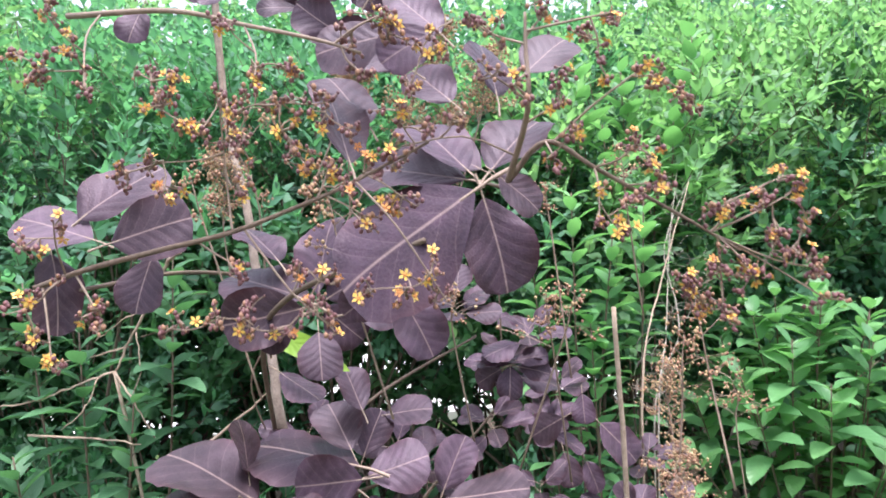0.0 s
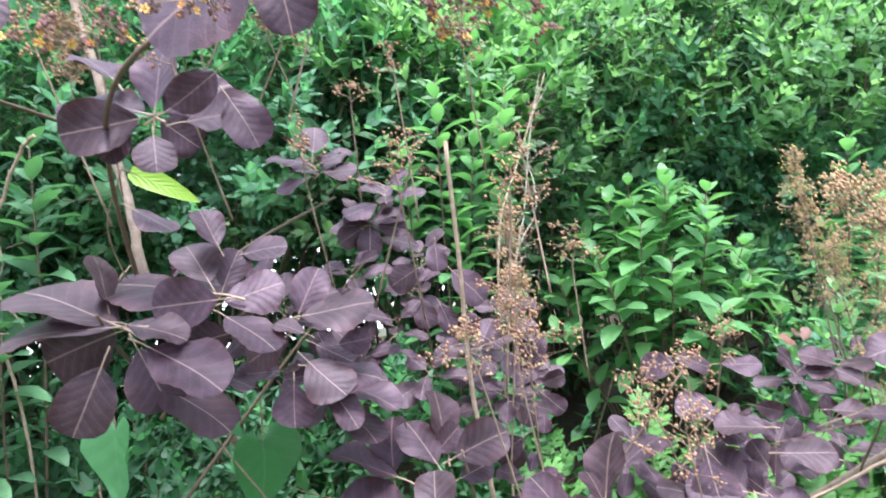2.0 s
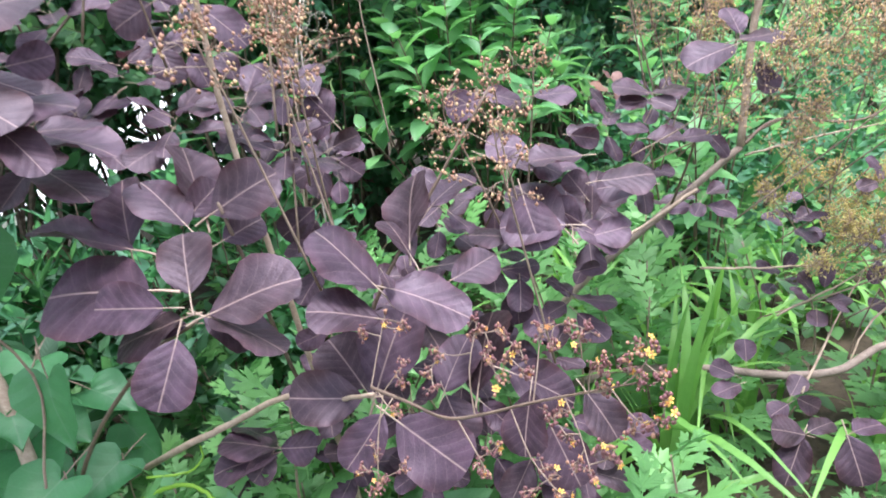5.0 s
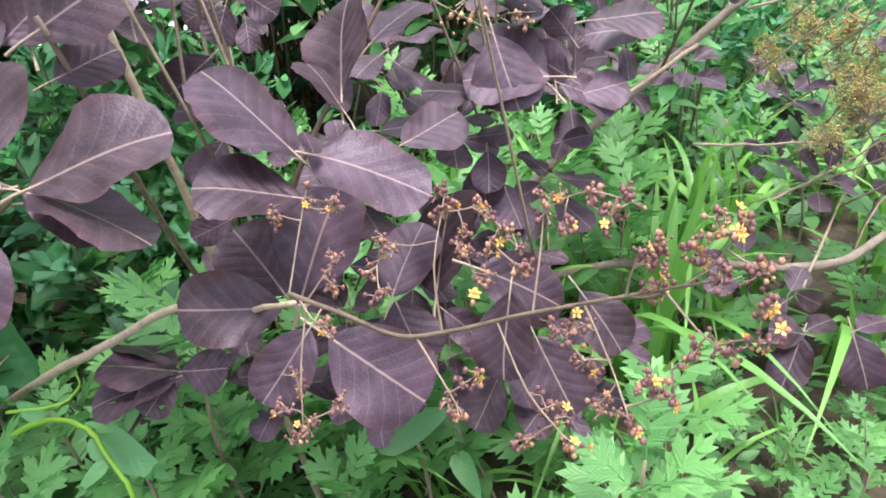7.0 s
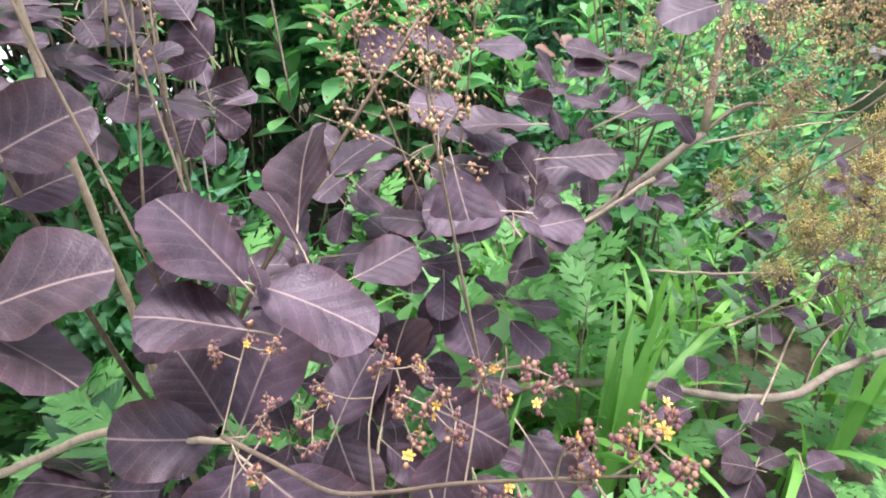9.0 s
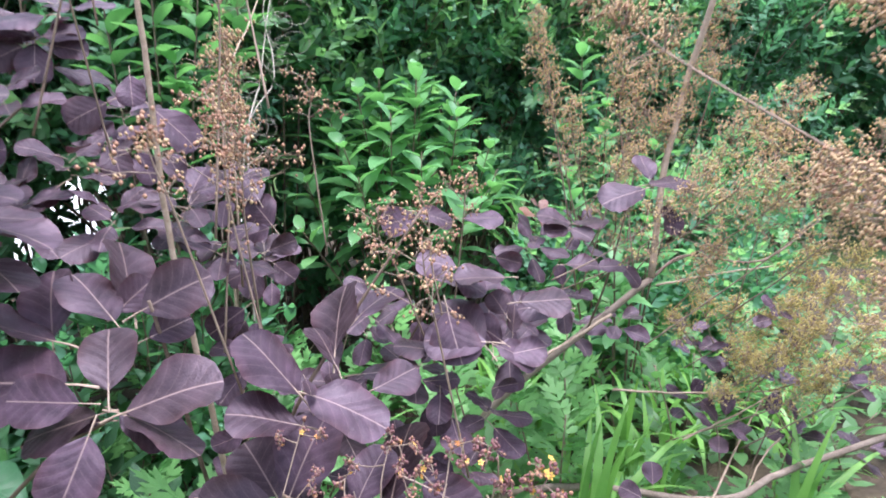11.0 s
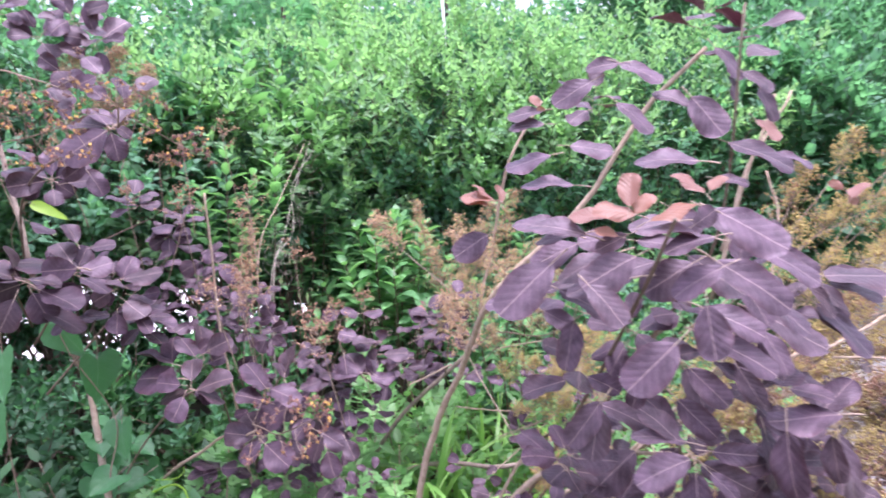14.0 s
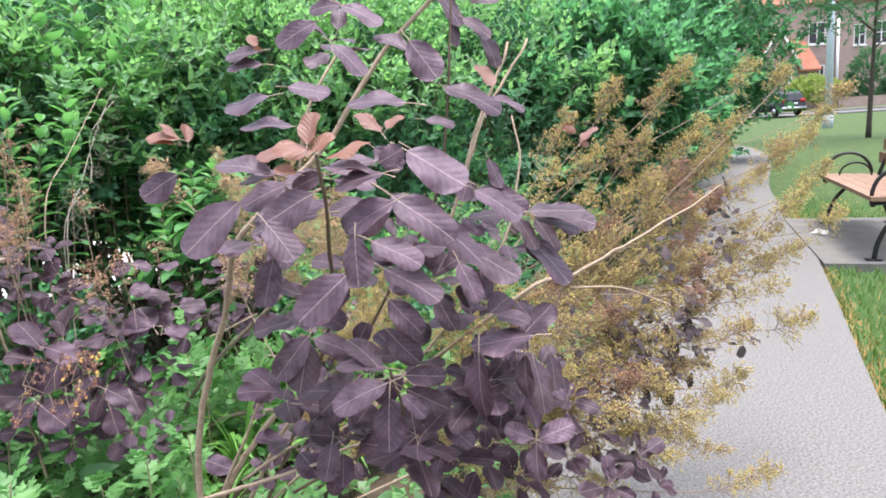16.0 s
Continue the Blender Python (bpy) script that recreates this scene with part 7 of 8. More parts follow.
def tree(name, label, at, height, trunk_r, crown, clumps, leaf, mats, seed, group="", limbs=7, face=None, low=0.35, shoots=9):
    """A tree: a tapered trunk, limbs that fork, and a loose crown of leafy twigs with gaps."""
    r = random.Random(seed)
    ob = thing(name, label, "tree", at, group)
    s = Shape()
    lean = Vector((r.uniform(-0.06, 0.06), r.uniform(-0.06, 0.06), 0)) * height
    trunk = smooth_line([(0, 0, 0), lean * 0.3 + Vector((0, 0, height * 0.3)), lean * 0.7 + Vector((0, 0, height * 0.62)), lean + Vector((0, 0, height * 0.95))], 5)
    n = len(trunk)
    s.tube(trunk, [trunk_r * (1.15 - 0.95 * (i / (n - 1)) ** 0.8) for i in range(n)], 9)
    part("trunk", s, DARKBARK, ob)
    f = Shape()
    ends = []
    for i in range(limbs):
        t = low + (0.9 - low) * i / limbs
        p = trunk[min(n - 1, int(t * (n - 1)))]
        a = i * 2.4 + r.uniform(-0.4, 0.4)
        q = p + Vector((math.cos(a) * crown[0] * r.uniform(0.6, 0.95), math.sin(a) * crown[1] * r.uniform(0.6, 0.95), height * r.uniform(0.08, 0.25)))
        m = p.lerp(q, 0.5) + Vector((0, 0, height * 0.04))
        b = Shape()
        b.tube(smooth_line([p, m, q], 4), [trunk_r * 0.4 * (1 - 0.1 * k) for k in range(9)], 6)
        part("limb", b, DARKBARK, ob)
        ends += [m, q, m.lerp(q, 0.5)]
    top = trunk[-1]
    while len(ends) < clumps:
        v = Vector((r.gauss(0, 1), r.gauss(0, 1), r.gauss(0, 1))).normalized() * r.uniform(0.55, 1.0)
        ends.append(Vector((lean.x + v.x * crown[0], lean.y + v.y * crown[1], height * (0.5 + low * 0.5) + v.z * height * (0.5 - low * 0.35))))
    for c in ends:
        for _ in range(shoots):
            v = Vector((r.gauss(0, 1), r.gauss(0, 1), r.gauss(0, 0.7)))
            if face is not None and v.dot(face) < r.uniform(-2.5, 0):
                v = -v
            green_shoot(f, c + v * 0.06 * height / 3, (v.normalized() + Vector((0, 0, 0.3))), leaf * r.uniform(3, 5), leaf, 0.5, r, young=0.25, gap=0.6)
    tagged(part("crown", f, list(mats), ob), kind="stuff")
    return ob


tree("tree", "broad leafy tree with dark green foliage behind the thicket", (8.6, 7.2, -0.05), 6.0, 0.14, (3.0, 2.6), 75, 0.16, (DEEP, GREEN, TWIG), 3, "park trees", low=0.25, shoots=12)
tree("tree", "broad leafy tree with dark green foliage behind the thicket", (12.5, 13.0, -0.03), 7.0, 0.15, (3.0, 3.0), 60, 0.18, (DEEP, GREEN, TWIG), 4, "park trees", low=0.2, shoots=12)
for i, (x, y, h) in enumerate([(-9, 15, 7), (-4.5, 16.5, 8), (0, 17, 7.5), (4.5, 18, 8), (8.5, 20, 8.5), (-13, 11, 7), (14, 20, 8), (-6.5, 12.5, 5.5), (2.4, 13.5, 6), (6.4, 15, 6.5)]):
    tree("tree", "tall light green tree far behind the thicket", (x, y, 0), h, 0.16, (3.0, 2.6), 80, 0.30, (GREEN, FRESH, TWIG), 10 + i, "distant trees", low=0.06, shoots=5)
tree("tree", "small leafy tree with dense green crown by the path", (13.57, 8.78, -0.04), 4.6, 0.09, (1.5, 1.5), 60, 0.15, (DEEP, GREEN, TWIG), 33, "park trees", low=0.08, shoots=8)
tree("tree", "slender young tree with a thin dark trunk on the lawn", (22.3, 10.0, 0.08), 7.4, 0.075, (3.2, 3.2), 120, 0.10, (DEEP, GREEN, TWIG), 31, "park trees", low=0.42, shoots=8)

# ---- wiry tendrils and a forked dead twig ----
tendril = thing("dead_vine", "tangle of thin dry pale vine tendrils", "vine", (0.42, 1.45, 0))
rt = random.Random(9)
for k in range(2):
    o = 0.010 * k
    stem(tendril, [(0.40 + 3 * o, 1.40 + 2 * o, 0.0), (0.44 - o, 1.44, 0.78), (0.52 + 3 * o, 1.60, 0.98), (0.60 - o, 1.80, 1.16 + o), (0.73 + 4 * o, 2.08, 1.39 - 2 * o)], 0.0022 - 0.0005 * k, 0.0010, WIRY, "vine_stem", 5, 0.0012)
for k in range(22):
    t = rt.uniform(0.0, 1.0)
    p = Vector((0.46, 1.48, 0.85)).lerp(Vector((0.70, 2.02, 1.35)), t)
    line = [p]
    turn, size = rt.uniform(0, 6.28), rt.uniform(0.012, 0.035)
    for q in range(9):
        turn += rt.uniform(0.5, 1.1)
        p = p + Vector((math.cos(turn) * size, rt.gauss(0, 0.006), math.sin(turn) * size - 0.008))
        line.append(p)
    stem(tendril, line, 0.0007, 0.0004, WIRY, "tendril", 4)
fork = thing("dead_twig", "forked dry twig sticking out of the green shrub", "stick", (-0.62, 1.12, 0))
FORK_LIMBS = (
    ([(-0.518, 1.342, 1.246), (-0.566, 1.382, 1.221), (-0.628, 1.408, 1.129), (-0.682, 1.424, 1.052), (-0.712, 1.421, 0.999)], 0.0045),
    ([(-0.712, 1.421, 0.999), (-0.788, 1.422, 0.979), (-0.878, 1.422, 0.950), (-0.978, 1.423, 0.938)], 0.003),
    ([(-0.682, 1.424, 1.052), (-0.800, 1.475, 1.024), (-0.903, 1.476, 1.018)], 0.0024),
    ([(-0.712, 1.421, 0.999), (-0.659, 1.387, 0.939), (-0.618, 1.381, 0.862)], 0.0026),
    ([(-0.750, 1.422, 0.990), (-0.751, 1.368, 0.940), (-0.803, 1.367, 0.897)], 0.002),
)
FORK_TWIGS = (
    ([(-0.628, 1.408, 1.129), (-0.689, 1.427, 1.108), (-0.772, 1.456, 1.062)], 0.002),
    ([(-0.656, 1.415, 1.081), (-0.652, 1.410, 0.995), (-0.689, 1.406, 0.925)], 0.0018),
    ([(-0.876, 1.368, 0.887), (-0.745, 1.364, 0.874), (-0.639, 1.361, 0.855)], 0.003),
    ([(-0.424, 1.160, 0.905), (-0.347, 1.161, 0.959), (-0.302, 1.163, 0.996)], 0.003),
    ([(-0.712, 1.421, 0.999), (-0.66, 1.40, 0.6), (-0.72, 1.45, 0.0)], 0.0045),
)
for pts, r0 in FORK_LIMBS + FORK_TWIGS:
    stem(fork, pts, r0, r0 * 0.5, DEADWOOD, "twig", 5, 0.002)

# ---- undergrowth ----
def mugwort_leaf(seed):
    r = random.Random(seed)
    s = Shape()

    def lobe(p, a, ln, wd, z):
        d = Vector((math.sin(a), math.cos(a), 0))
        e = Vector((d.y, -d.x, 0))
        p = Vector(p)
        t = p + d * ln + Vector((0, 0, z))
        s.add([p - e * wd * 0.25, p + d * ln * 0.55 - e * wd * 0.5 + Vector((0, 0, z * 0.4)), t, p + d * ln * 0.55 + e * wd * 0.5 + Vector((0, 0, z * 0.4)), p + e * wd * 0.25],
              [(0, 4, 3), (0, 3, 1), (1, 3, 2)], 0, [(0.4, 0.3), (0.1, 0.6), (0.5, 1), (0.9, 0.6), (0.6, 0.3)])
        return p, d

    s.tube([(0, 0, 0), (0, 0.5, 0.01), (0, 0.85, -0.03)], [0.012, 0.01, 0.006], 3, 0, False)
    lobe((0, 0.55, 0.01), 0, 0.52, 0.15, -0.08)
    for sg in (1, -1):
        for t, ln in ((0.26, 0.28), (0.42, 0.42), (0.60, 0.38)):
            a = sg * radians(50 + r.uniform(-10, 10))
            lobe((0, t, 0.01), a, ln, 0.15, -0.04 + r.uniform(-0.06, 0.05))
            q = (math.sin(a) * ln * 0.42, t + math.cos(a) * ln * 0.42, -0.01)
            lobe(q, a - sg * radians(36), ln * 0.46, 0.085, -0.03)
            lobe(q, a + sg * radians(34), ln * 0.42, 0.075, -0.03)
        lobe((0, 0.80, 0), sg * radians(36), 0.19, 0.08, -0.04)
    return s.mesh("leaf", [MUG])


MUG_LEAF = [mugwort_leaf(i) for i in range(3)]
LOW_LEAF = [blade_shape((0, 0.14, 0.34, 0.56, 0.78, 0.92, 1.0), (0.1, 0.7, 1.0, 0.92, 0.6, 0.3, 0.03), 1, w, f, d, 0.02, 0.25, sd, 0.014, (-1, 0, 1)).mesh("leaf", [WEED, TWIG]) for w, f, d, sd in ((0.55, 0.2, -0.2, 41), (0.48, 0.15, -0.1, 42))]
SHADE_TONED_LEAF = [blade_shape((0, 0.14, 0.34, 0.56, 0.78, 0.92, 1.0), (0.1, 0.7, 1.0, 0.92, 0.6, 0.3, 0.03), 1, w, f, d, 0.02, 0.25, sd, 0.014, (-1, 0, 1)).mesh("leaf", [SHADE, TWIG]) for w, f, d, sd in ((0.55, 0.2, -0.2, 43), (0.48, 0.15, -0.1, 44))]


def herb(name, label, height, leaves, leaf, meshes, seed, lean=0.06, tilt=(35, 85), category="weed"):
    """A leafy weed: a thin stem with leaves all round it, the lower ones larger."""
    r = random.Random(seed)
    ob = thing(name, label, category, (0, 0, 0), label)
    top = Vector((r.uniform(-lean, lean), r.uniform(-lean, lean), height))
    stem(ob, [(0, 0, 0), top * 0.5 + Vector((r.gauss(0, 0.01), r.gauss(0, 0.01), 0)), top], 0.003, 0.0014, STALK)
    for i in range(leaves):
        t = 0.12 + 0.88 * (i + 0.5) / leaves
        a = i * 2.4 + r.uniform(-0.3, 0.3)
        k = radians(tilt[1] + (tilt[0] - tilt[1]) * t + r.uniform(-12, 12))
        d = Vector((math.cos(a) * math.sin(k), math.sin(a) * math.sin(k), math.cos(k)))
        ln = leaf * r.uniform(0.75, 1.15) * (1.1 - 0.4 * t)
        placed(part("leaf", meshes[r.randrange(len(meshes))], None, ob), frame_of(top * t, d, Vector((0, 0, 1)) + d * 0.2, (ln, ln, ln)))
    return ob


def scatter(protos, spots, seed, size=(0.85, 1.2)):
    """Sets the first plants and their copies at the spots, each turned its own way."""
    r = random.Random(seed)
    for i, (x, y) in enumerate(spots):
        m = pose(x, y, -0.01, r.uniform(-8, 8), r.uniform(-8, 8), r.uniform(0, 360)) @ Matrix.Scale(r.uniform(*size), 4)
        if i < len(protos):
            protos[i].matrix_basis = m
        else:
            src = protos[i % len(protos)]
            c = copy_thing(src, Matrix.Identity(4))
            c.matrix_basis = m


def open_patch(x, y):
    """The bare soil under the low purple shoots."""
    return ((x - 0.90) / 0.26) ** 2 + ((y - 0.62) / 0.20) ** 2 < 1


def spots(n, x0, x1, y0, y1, seed, near=0.07, keep=None):
    r = random.Random(seed)
    out = []
    tries = 0
    while len(out) < n and tries < n * 60:
        tries += 1
        p = (r.uniform(x0, x1), r.uniform(y0, y1))
        if p[1] < -0.35 + 0.697 * p[0] + 0.05:
            continue
        if open_patch(*p) or keep is not None and not keep(*p):
            continue
        if all((p[0] - q[0]) ** 2 + (p[1] - q[1]) ** 2 > near * near for q in out):
            out.append(p)
    return out


mug = [herb("mugwort_plant", "green mugwort with deeply cut leaves in the bed", h, n, 0.118, MUG_LEAF, 50 + i) for i, (h, n) in enumerate(((0.26, 14), (0.34, 17), (0.20, 12), (0.30, 15)))]
LEFT_SPOTS = [(-0.30, 1.10), (-0.12, 1.32), (0.05, 1.15), (-0.42, 1.30), (-0.22, 1.45), (0.10, 1.36), (-0.05, 0.98), (-0.35, 0.92), (-0.18, 0.86), (-0.52, 1.08), (0.08, 0.98), (0.16, 1.08), (-0.02, 1.08), (0.02, 0.88), (0.14, 0.92), (-0.10, 1.10)]
for i, q in enumerate(LEFT_SPOTS):
    copy_thing(mug[i % 4], Matrix.Identity(4)).matrix_basis = pose(q[0], q[1], -0.01, 0, 0, i * 81) @ Matrix.Scale(0.9, 4)
BARE = lambda x, y: x < 1.12 or y > 1.2
scatter(mug, spots(66, 0.02, 1.75, 0.5, 1.75, 1, 0.095, BARE), 2)
lows = [herb("low_weed", "low leafy green weed covering the soil", h, n, 0.07, LOW_LEAF, 70 + i, 0.08, (30, 95)) for i, (h, n) in enumerate(((0.22, 14), (0.32, 18), (0.15, 10)))]
scatter(lows, spots(40, 0.2, 2.3, 0.6, 2.2, 3, 0.102), 4)
FILL = spots(12, 1.2, 2.2, 0.85, 1.6, 23, 0.12)
for i, q in enumerate(FILL):
    copy_thing(lows[i % 3], Matrix.Identity(4)).matrix_basis = pose(q[0], q[1], -0.01, 0, 0, i * 67)
scatter_edge = [(x, -0.72 + 0.697 * x + o) for x, o in [(0.6 + 0.042 * i + rs.uniform(-0.05, 0.05), rs.uniform(0.0, 0.85)) for i in range(44)]]
scatter_edge = [q for q in scatter_edge if not open_patch(*q)]
for i, q in enumerate(scatter_edge):
    c = copy_thing((lows + mug)[i % 7], Matrix.Identity(4))
    c.matrix_basis = pose(q[0], q[1], -0.01, 0, 0, i * 77) @ Matrix.Scale(0.7 + 0.1 * (i % 5), 4)
# These weeds carry painted shade: their leaf colour is darkened.
darks = [herb("shade_weed", "leafy green plant, its colour darkened for the shrubs' shade", h, n, 0.098, SHADE_TONED_LEAF, 80 + i, 0.1, (30, 95)) for i, (h, n) in enumerate(((0.45, 22), (0.32, 18), (0.6, 26)))]
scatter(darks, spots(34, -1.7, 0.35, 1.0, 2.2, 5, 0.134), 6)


def grass_blade(arch, seed):
    r = random.Random(seed)
    s = Shape()
    vs, fs, uv = [], [], []
    n = 9
    for i in range(n + 1):
        t = i / n
        y = arch * t ** 1.7 * 0.9
        z = t - arch * 0.75 * t ** 2.6
        w = 0.014 * (1 - t ** 2.5) * (0.6 + 0.4 * min(1, t * 4)) + 0.0006
        tw = 0.3 * math.sin(t * 2 + r.uniform(0, 3))
        for c in (-1, 0, 1):
            vs.append((c * w, y + c * w * tw, z - abs(c) * -0.003))
            uv.append((0.5 + c * 0.5, t))
    for i in range(n):
        for c in range(2):
            k = i * 3 + c
            fs.append((k, k + 1, k + 4, k + 3))
    s.add(vs, fs, 0, uv)
    return s.mesh("blade", [BLADE])


BLADES = [grass_blade(a, i) for i, a in enumerate((0.25, 0.55, 0.85, 1.1))]


def grass_tuft(seed, n, tall):
    r = random.Random(seed)
    ob = thing("grass_tuft", "tuft of tall arching grass blades", "grass", (0, 0, 0), "tall grass tufts")
    for i in range(n):
        k = tall * r.uniform(0.55, 1.15)
        b = part("blade", BLADES[r.randrange(4)], None, ob)
        b.matrix_basis = pose(r.gauss(0, 0.02), r.gauss(0, 0.02), 0, r.uniform(-10, 10), r.uniform(-8, 8), r.uniform(0, 360)) @ Matrix.Diagonal((r.uniform(0.45, 0.8), k, k, 1))
    return ob


tufts = [grass_tuft(i, 9, t) for i, t in enumerate((0.34, 0.46, 0.28))]
scatter(tufts, spots(24, 0.75, 1.9, 0.8, 1.75, 7, 0.102) + spots(6, 0.70, 1.15, 0.6, 1.05, 17, 0.1), 8)

for i, (x, y, k) in enumerate(((0.16, 1.10, 0.8), (0.34, 0.98, 0.7), (0.46, 0.84, 0.62), (0.60, 0.74, 0.7), (0.72, 0.66, 0.55), (0.66, 0.92, 0.9), (0.90, 0.64, 0.42), (0.84, 0.90, 1.0), (0.25, 1.25, 0.8))):
    copy_thing(tufts[i % 3], Matrix.Identity(4)).matrix_basis = pose(x, y, -0.01, 0, 0, i * 71) @ Matrix.Scale(k, 4)
for i, (x, y, k) in enumerate(((0.22, 0.98, 0.9), (0.38, 0.90, 0.8), (0.52, 0.93, 0.9), (0.52, 0.78, 0.75), (0.66, 0.84, 0.7), (0.06, 1.22, 1.0), (0.30, 1.12, 1.0), (0.44, 1.02, 0.9))):
    copy_thing((mug + lows)[(0, 3, 1, 4, 2, 6)[i % 6]], Matrix.Identity(4)).matrix_basis = pose(x, y, -0.01, 0, 0, i * 53) @ Matrix.Scale(k, 4)

for i, (x, y, k) in enumerate(((0.78, 0.54, 0.5), (0.86, 0.52, 0.45), (0.94, 0.56, 0.5), (0.80, 0.66, 0.5), (1.02, 0.62, 0.5), (0.88, 0.74, 0.55), (1.00, 0.72, 0.5), (0.84, 0.60, 0.42), (0.95, 0.48, 0.5), (1.08, 0.58, 0.5))):
    copy_thing((mug + lows)[(0, 4, 3, 5, 1)[i % 5]], Matrix.Identity(4)).matrix_basis = pose(x, y, -0.01, 0, 0, i * 47) @ Matrix.Scale(k, 4)

# ---- climbing heart-leaved vines ----
def heart_shape(seed, droop):
    """A heart-shaped leaf hanging along +y, notched at its stalk, its blade puffed between the veins."""
    r = random.Random(seed)
    s = Shape()
    rim = ((0.0, 0.02), (0.14, -0.13), (0.30, -0.17), (0.44, -0.08), (0.51, 0.10), (0.49, 0.30), (0.40, 0.50), (0.27, 0.70), (0.13, 0.87), (0.0, 1.06))
    n = len(rim)
    vs, uv, fs = [], [], []
    for i, (x, y) in enumerate(rim):
        ym = 0.02 + 1.04 * (i / (n - 1)) ** 1.25
        for c in (-1, -0.7, -0.35, 0, 0.35, 0.7, 1):
            a = abs(c)
            px, py = x * c * (1 + 0.05 * r.uniform(-1, 1) * a), ym + (y - ym) * a
            z = 0.30 * a * x * a - droop * py * py + 0.028 * math.sin(9 * py + 5 * a) * a + 0.015 * math.sin(20 * a + 6 * py)
            vs.append((px, py, z))
            uv.append((0.5 + px * 0.9, py))
    for i in range(n - 1):
        for q in range(6):
            fs.append((i * 7 + q, i * 7 + q + 1, (i + 1) * 7 + q + 1, (i + 1) * 7 + q))
    s.add(vs, fs, 0, uv)
    s.tube([(0, -0.55, 0.10), (0, -0.25, 0.07), (0, 0.04, 0)], [0.012, 0.012, 0.01], 4, 1, False)
    return s.mesh("leaf", [HEART, STALK])


HEARTS = [heart_shape(1, 0.1), heart_shape(2, 0.25)]
vine = thing("bindweed_vine", "twining vine with large heart-shaped green leaves", "vine", (-0.2, 1.1, 0))
stem(vine, [(-0.03, 1.03, 0.0), (-0.10, 0.97, 0.3), (-0.07, 1.0, 0.5), (-0.16, 0.96, 0.72), (-0.20, 0.98, 0.85)], 0.0022, 0.0015, STALK)
stem(vine, [(-0.34, 1.15, 0.0), (-0.36, 1.08, 0.4), (-0.35, 1.05, 0.7)], 0.0025, 0.0015, STALK)
for x, y, z, ax, ay, az, ln in (
    (-0.105, 1.02, 0.685, 0.02, -0.1, -1, 0.128), (-0.37, 1.03, 0.575, 0.0, -0.25, -1, 0.118), (-0.055, 1.0, 0.49, -0.1, -0.35, -0.9, 0.102), (-0.20, 1.04, 0.80, 0.5, -0.2, -0.9, 0.123), (-0.34, 1.05, 0.73, -0.1, -0.2, -1, 0.134),
    (-0.12, 1.12, 0.43, -0.3, -0.5, -0.6, 0.102), (-0.15, 1.10, 0.30, 0.2, -0.6, -0.5, 0.113), (-0.02, 1.20, 0.28, 0.3, -0.5, -0.5, 0.092),
):
    placed(part("leaf", HEARTS[int(x * 1000) % 2], None, vine), frame_of((x, y, z), (ax, ay, az), (0.9 * math.sin(40 * x), -0.9, 0.5 + 0.4 * math.sin(70 * z)), (ln, ln, ln)))
for (x, y, z), ln in (((-0.102, 1.150, 0.456), 0.100), ((-0.136, 1.066, 0.360), 0.110), ((-0.080, 0.982, 0.346), 0.100), ((-0.020, 1.056, 0.301), 0.090), ((-0.137, 1.098, 0.438), 0.100), ((-0.057, 1.207, 0.357), 0.090), ((-0.115, 1.167, 0.348), 0.085)):
    stem(vine, [(x - 0.02, y + 0.05, 0.0), (x - 0.01, y + 0.04, z * 0.6), (x, y + 0.02, z)], 0.0016, 0.0012, STALK)
    placed(part("leaf", HEARTS[int(x * 1000) % 2], None, vine), frame_of((x, y, z), (math.sin(90 * x), -0.9, -0.15), (0.2, -0.35, 0.9), (ln, ln, ln)))
bindweed = thing("bindweed", "pale lime green bindweed shoot twining in the weeds", "vine", (0, 0, 0), "")
stem(bindweed, ((-0.010, 0.987, 0.269), (0.058, 0.943, 0.303), (0.094, 0.903, 0.303), (0.108, 0.864, 0.286), (0.118, 0.835, 0.266), (0.111, 0.832, 0.223)), 0.0032, 0.0024, LIME, "shoot", 6, 0.001)
stem(bindweed, ((0.021, 0.961, 0.319), (0.075, 0.936, 0.322), (0.098, 0.934, 0.336), (0.100, 0.950, 0.346)), 0.0020, 0.0012, LIME, "shoot", 5, 0.001)
BINDWEED_LEAF = blade_shape((0, 0.14, 0.34, 0.56, 0.78, 0.92, 1.0), (0.55, 0.95, 1.0, 0.82, 0.5, 0.25, 0.03), 1, 0.45, 0.25, -0.12, 0.03, 0.12, 46, 0.012, (-1, 0, 1)).mesh("leaf", [SINGLE, STALK])
for base, tip, face in (((0.092, 0.911, 0.297), (0.144, 0.842, 0.263), (-0.35, -0.65, 0.65)), ((0.055, 0.951, 0.297), (0.027, 0.984, 0.310), (-0.35, -0.65, 0.65)), ((0.106, 0.871, 0.279), (0.074, 0.859, 0.268), (-0.35, -0.65, 0.65)), ((0.361, 0.819, 0.191), (0.462, 0.810, 0.202), (-0.35, -0.65, 0.65)), ((0.460, 0.785, 0.163), (0.454, 0.724, 0.149), (-0.35, -0.65, 0.65))):
    d = Vector(tip) - Vector(base)
    placed(part("leaf", BINDWEED_LEAF, None, bindweed), frame_of(Vector(base), d, Vector(face), (d.length,) * 3))
lime_leaf = blade_shape((0, 0.14, 0.34, 0.56, 0.78, 0.92, 1.0), (0.5, 0.95, 1.0, 0.85, 0.55, 0.28, 0.03), 1, 0.33, 0.25, -0.12, 0.02, 0.12, 45, 0.012, (-1, 0, 1)).mesh("leaf", [LIME, STALK])
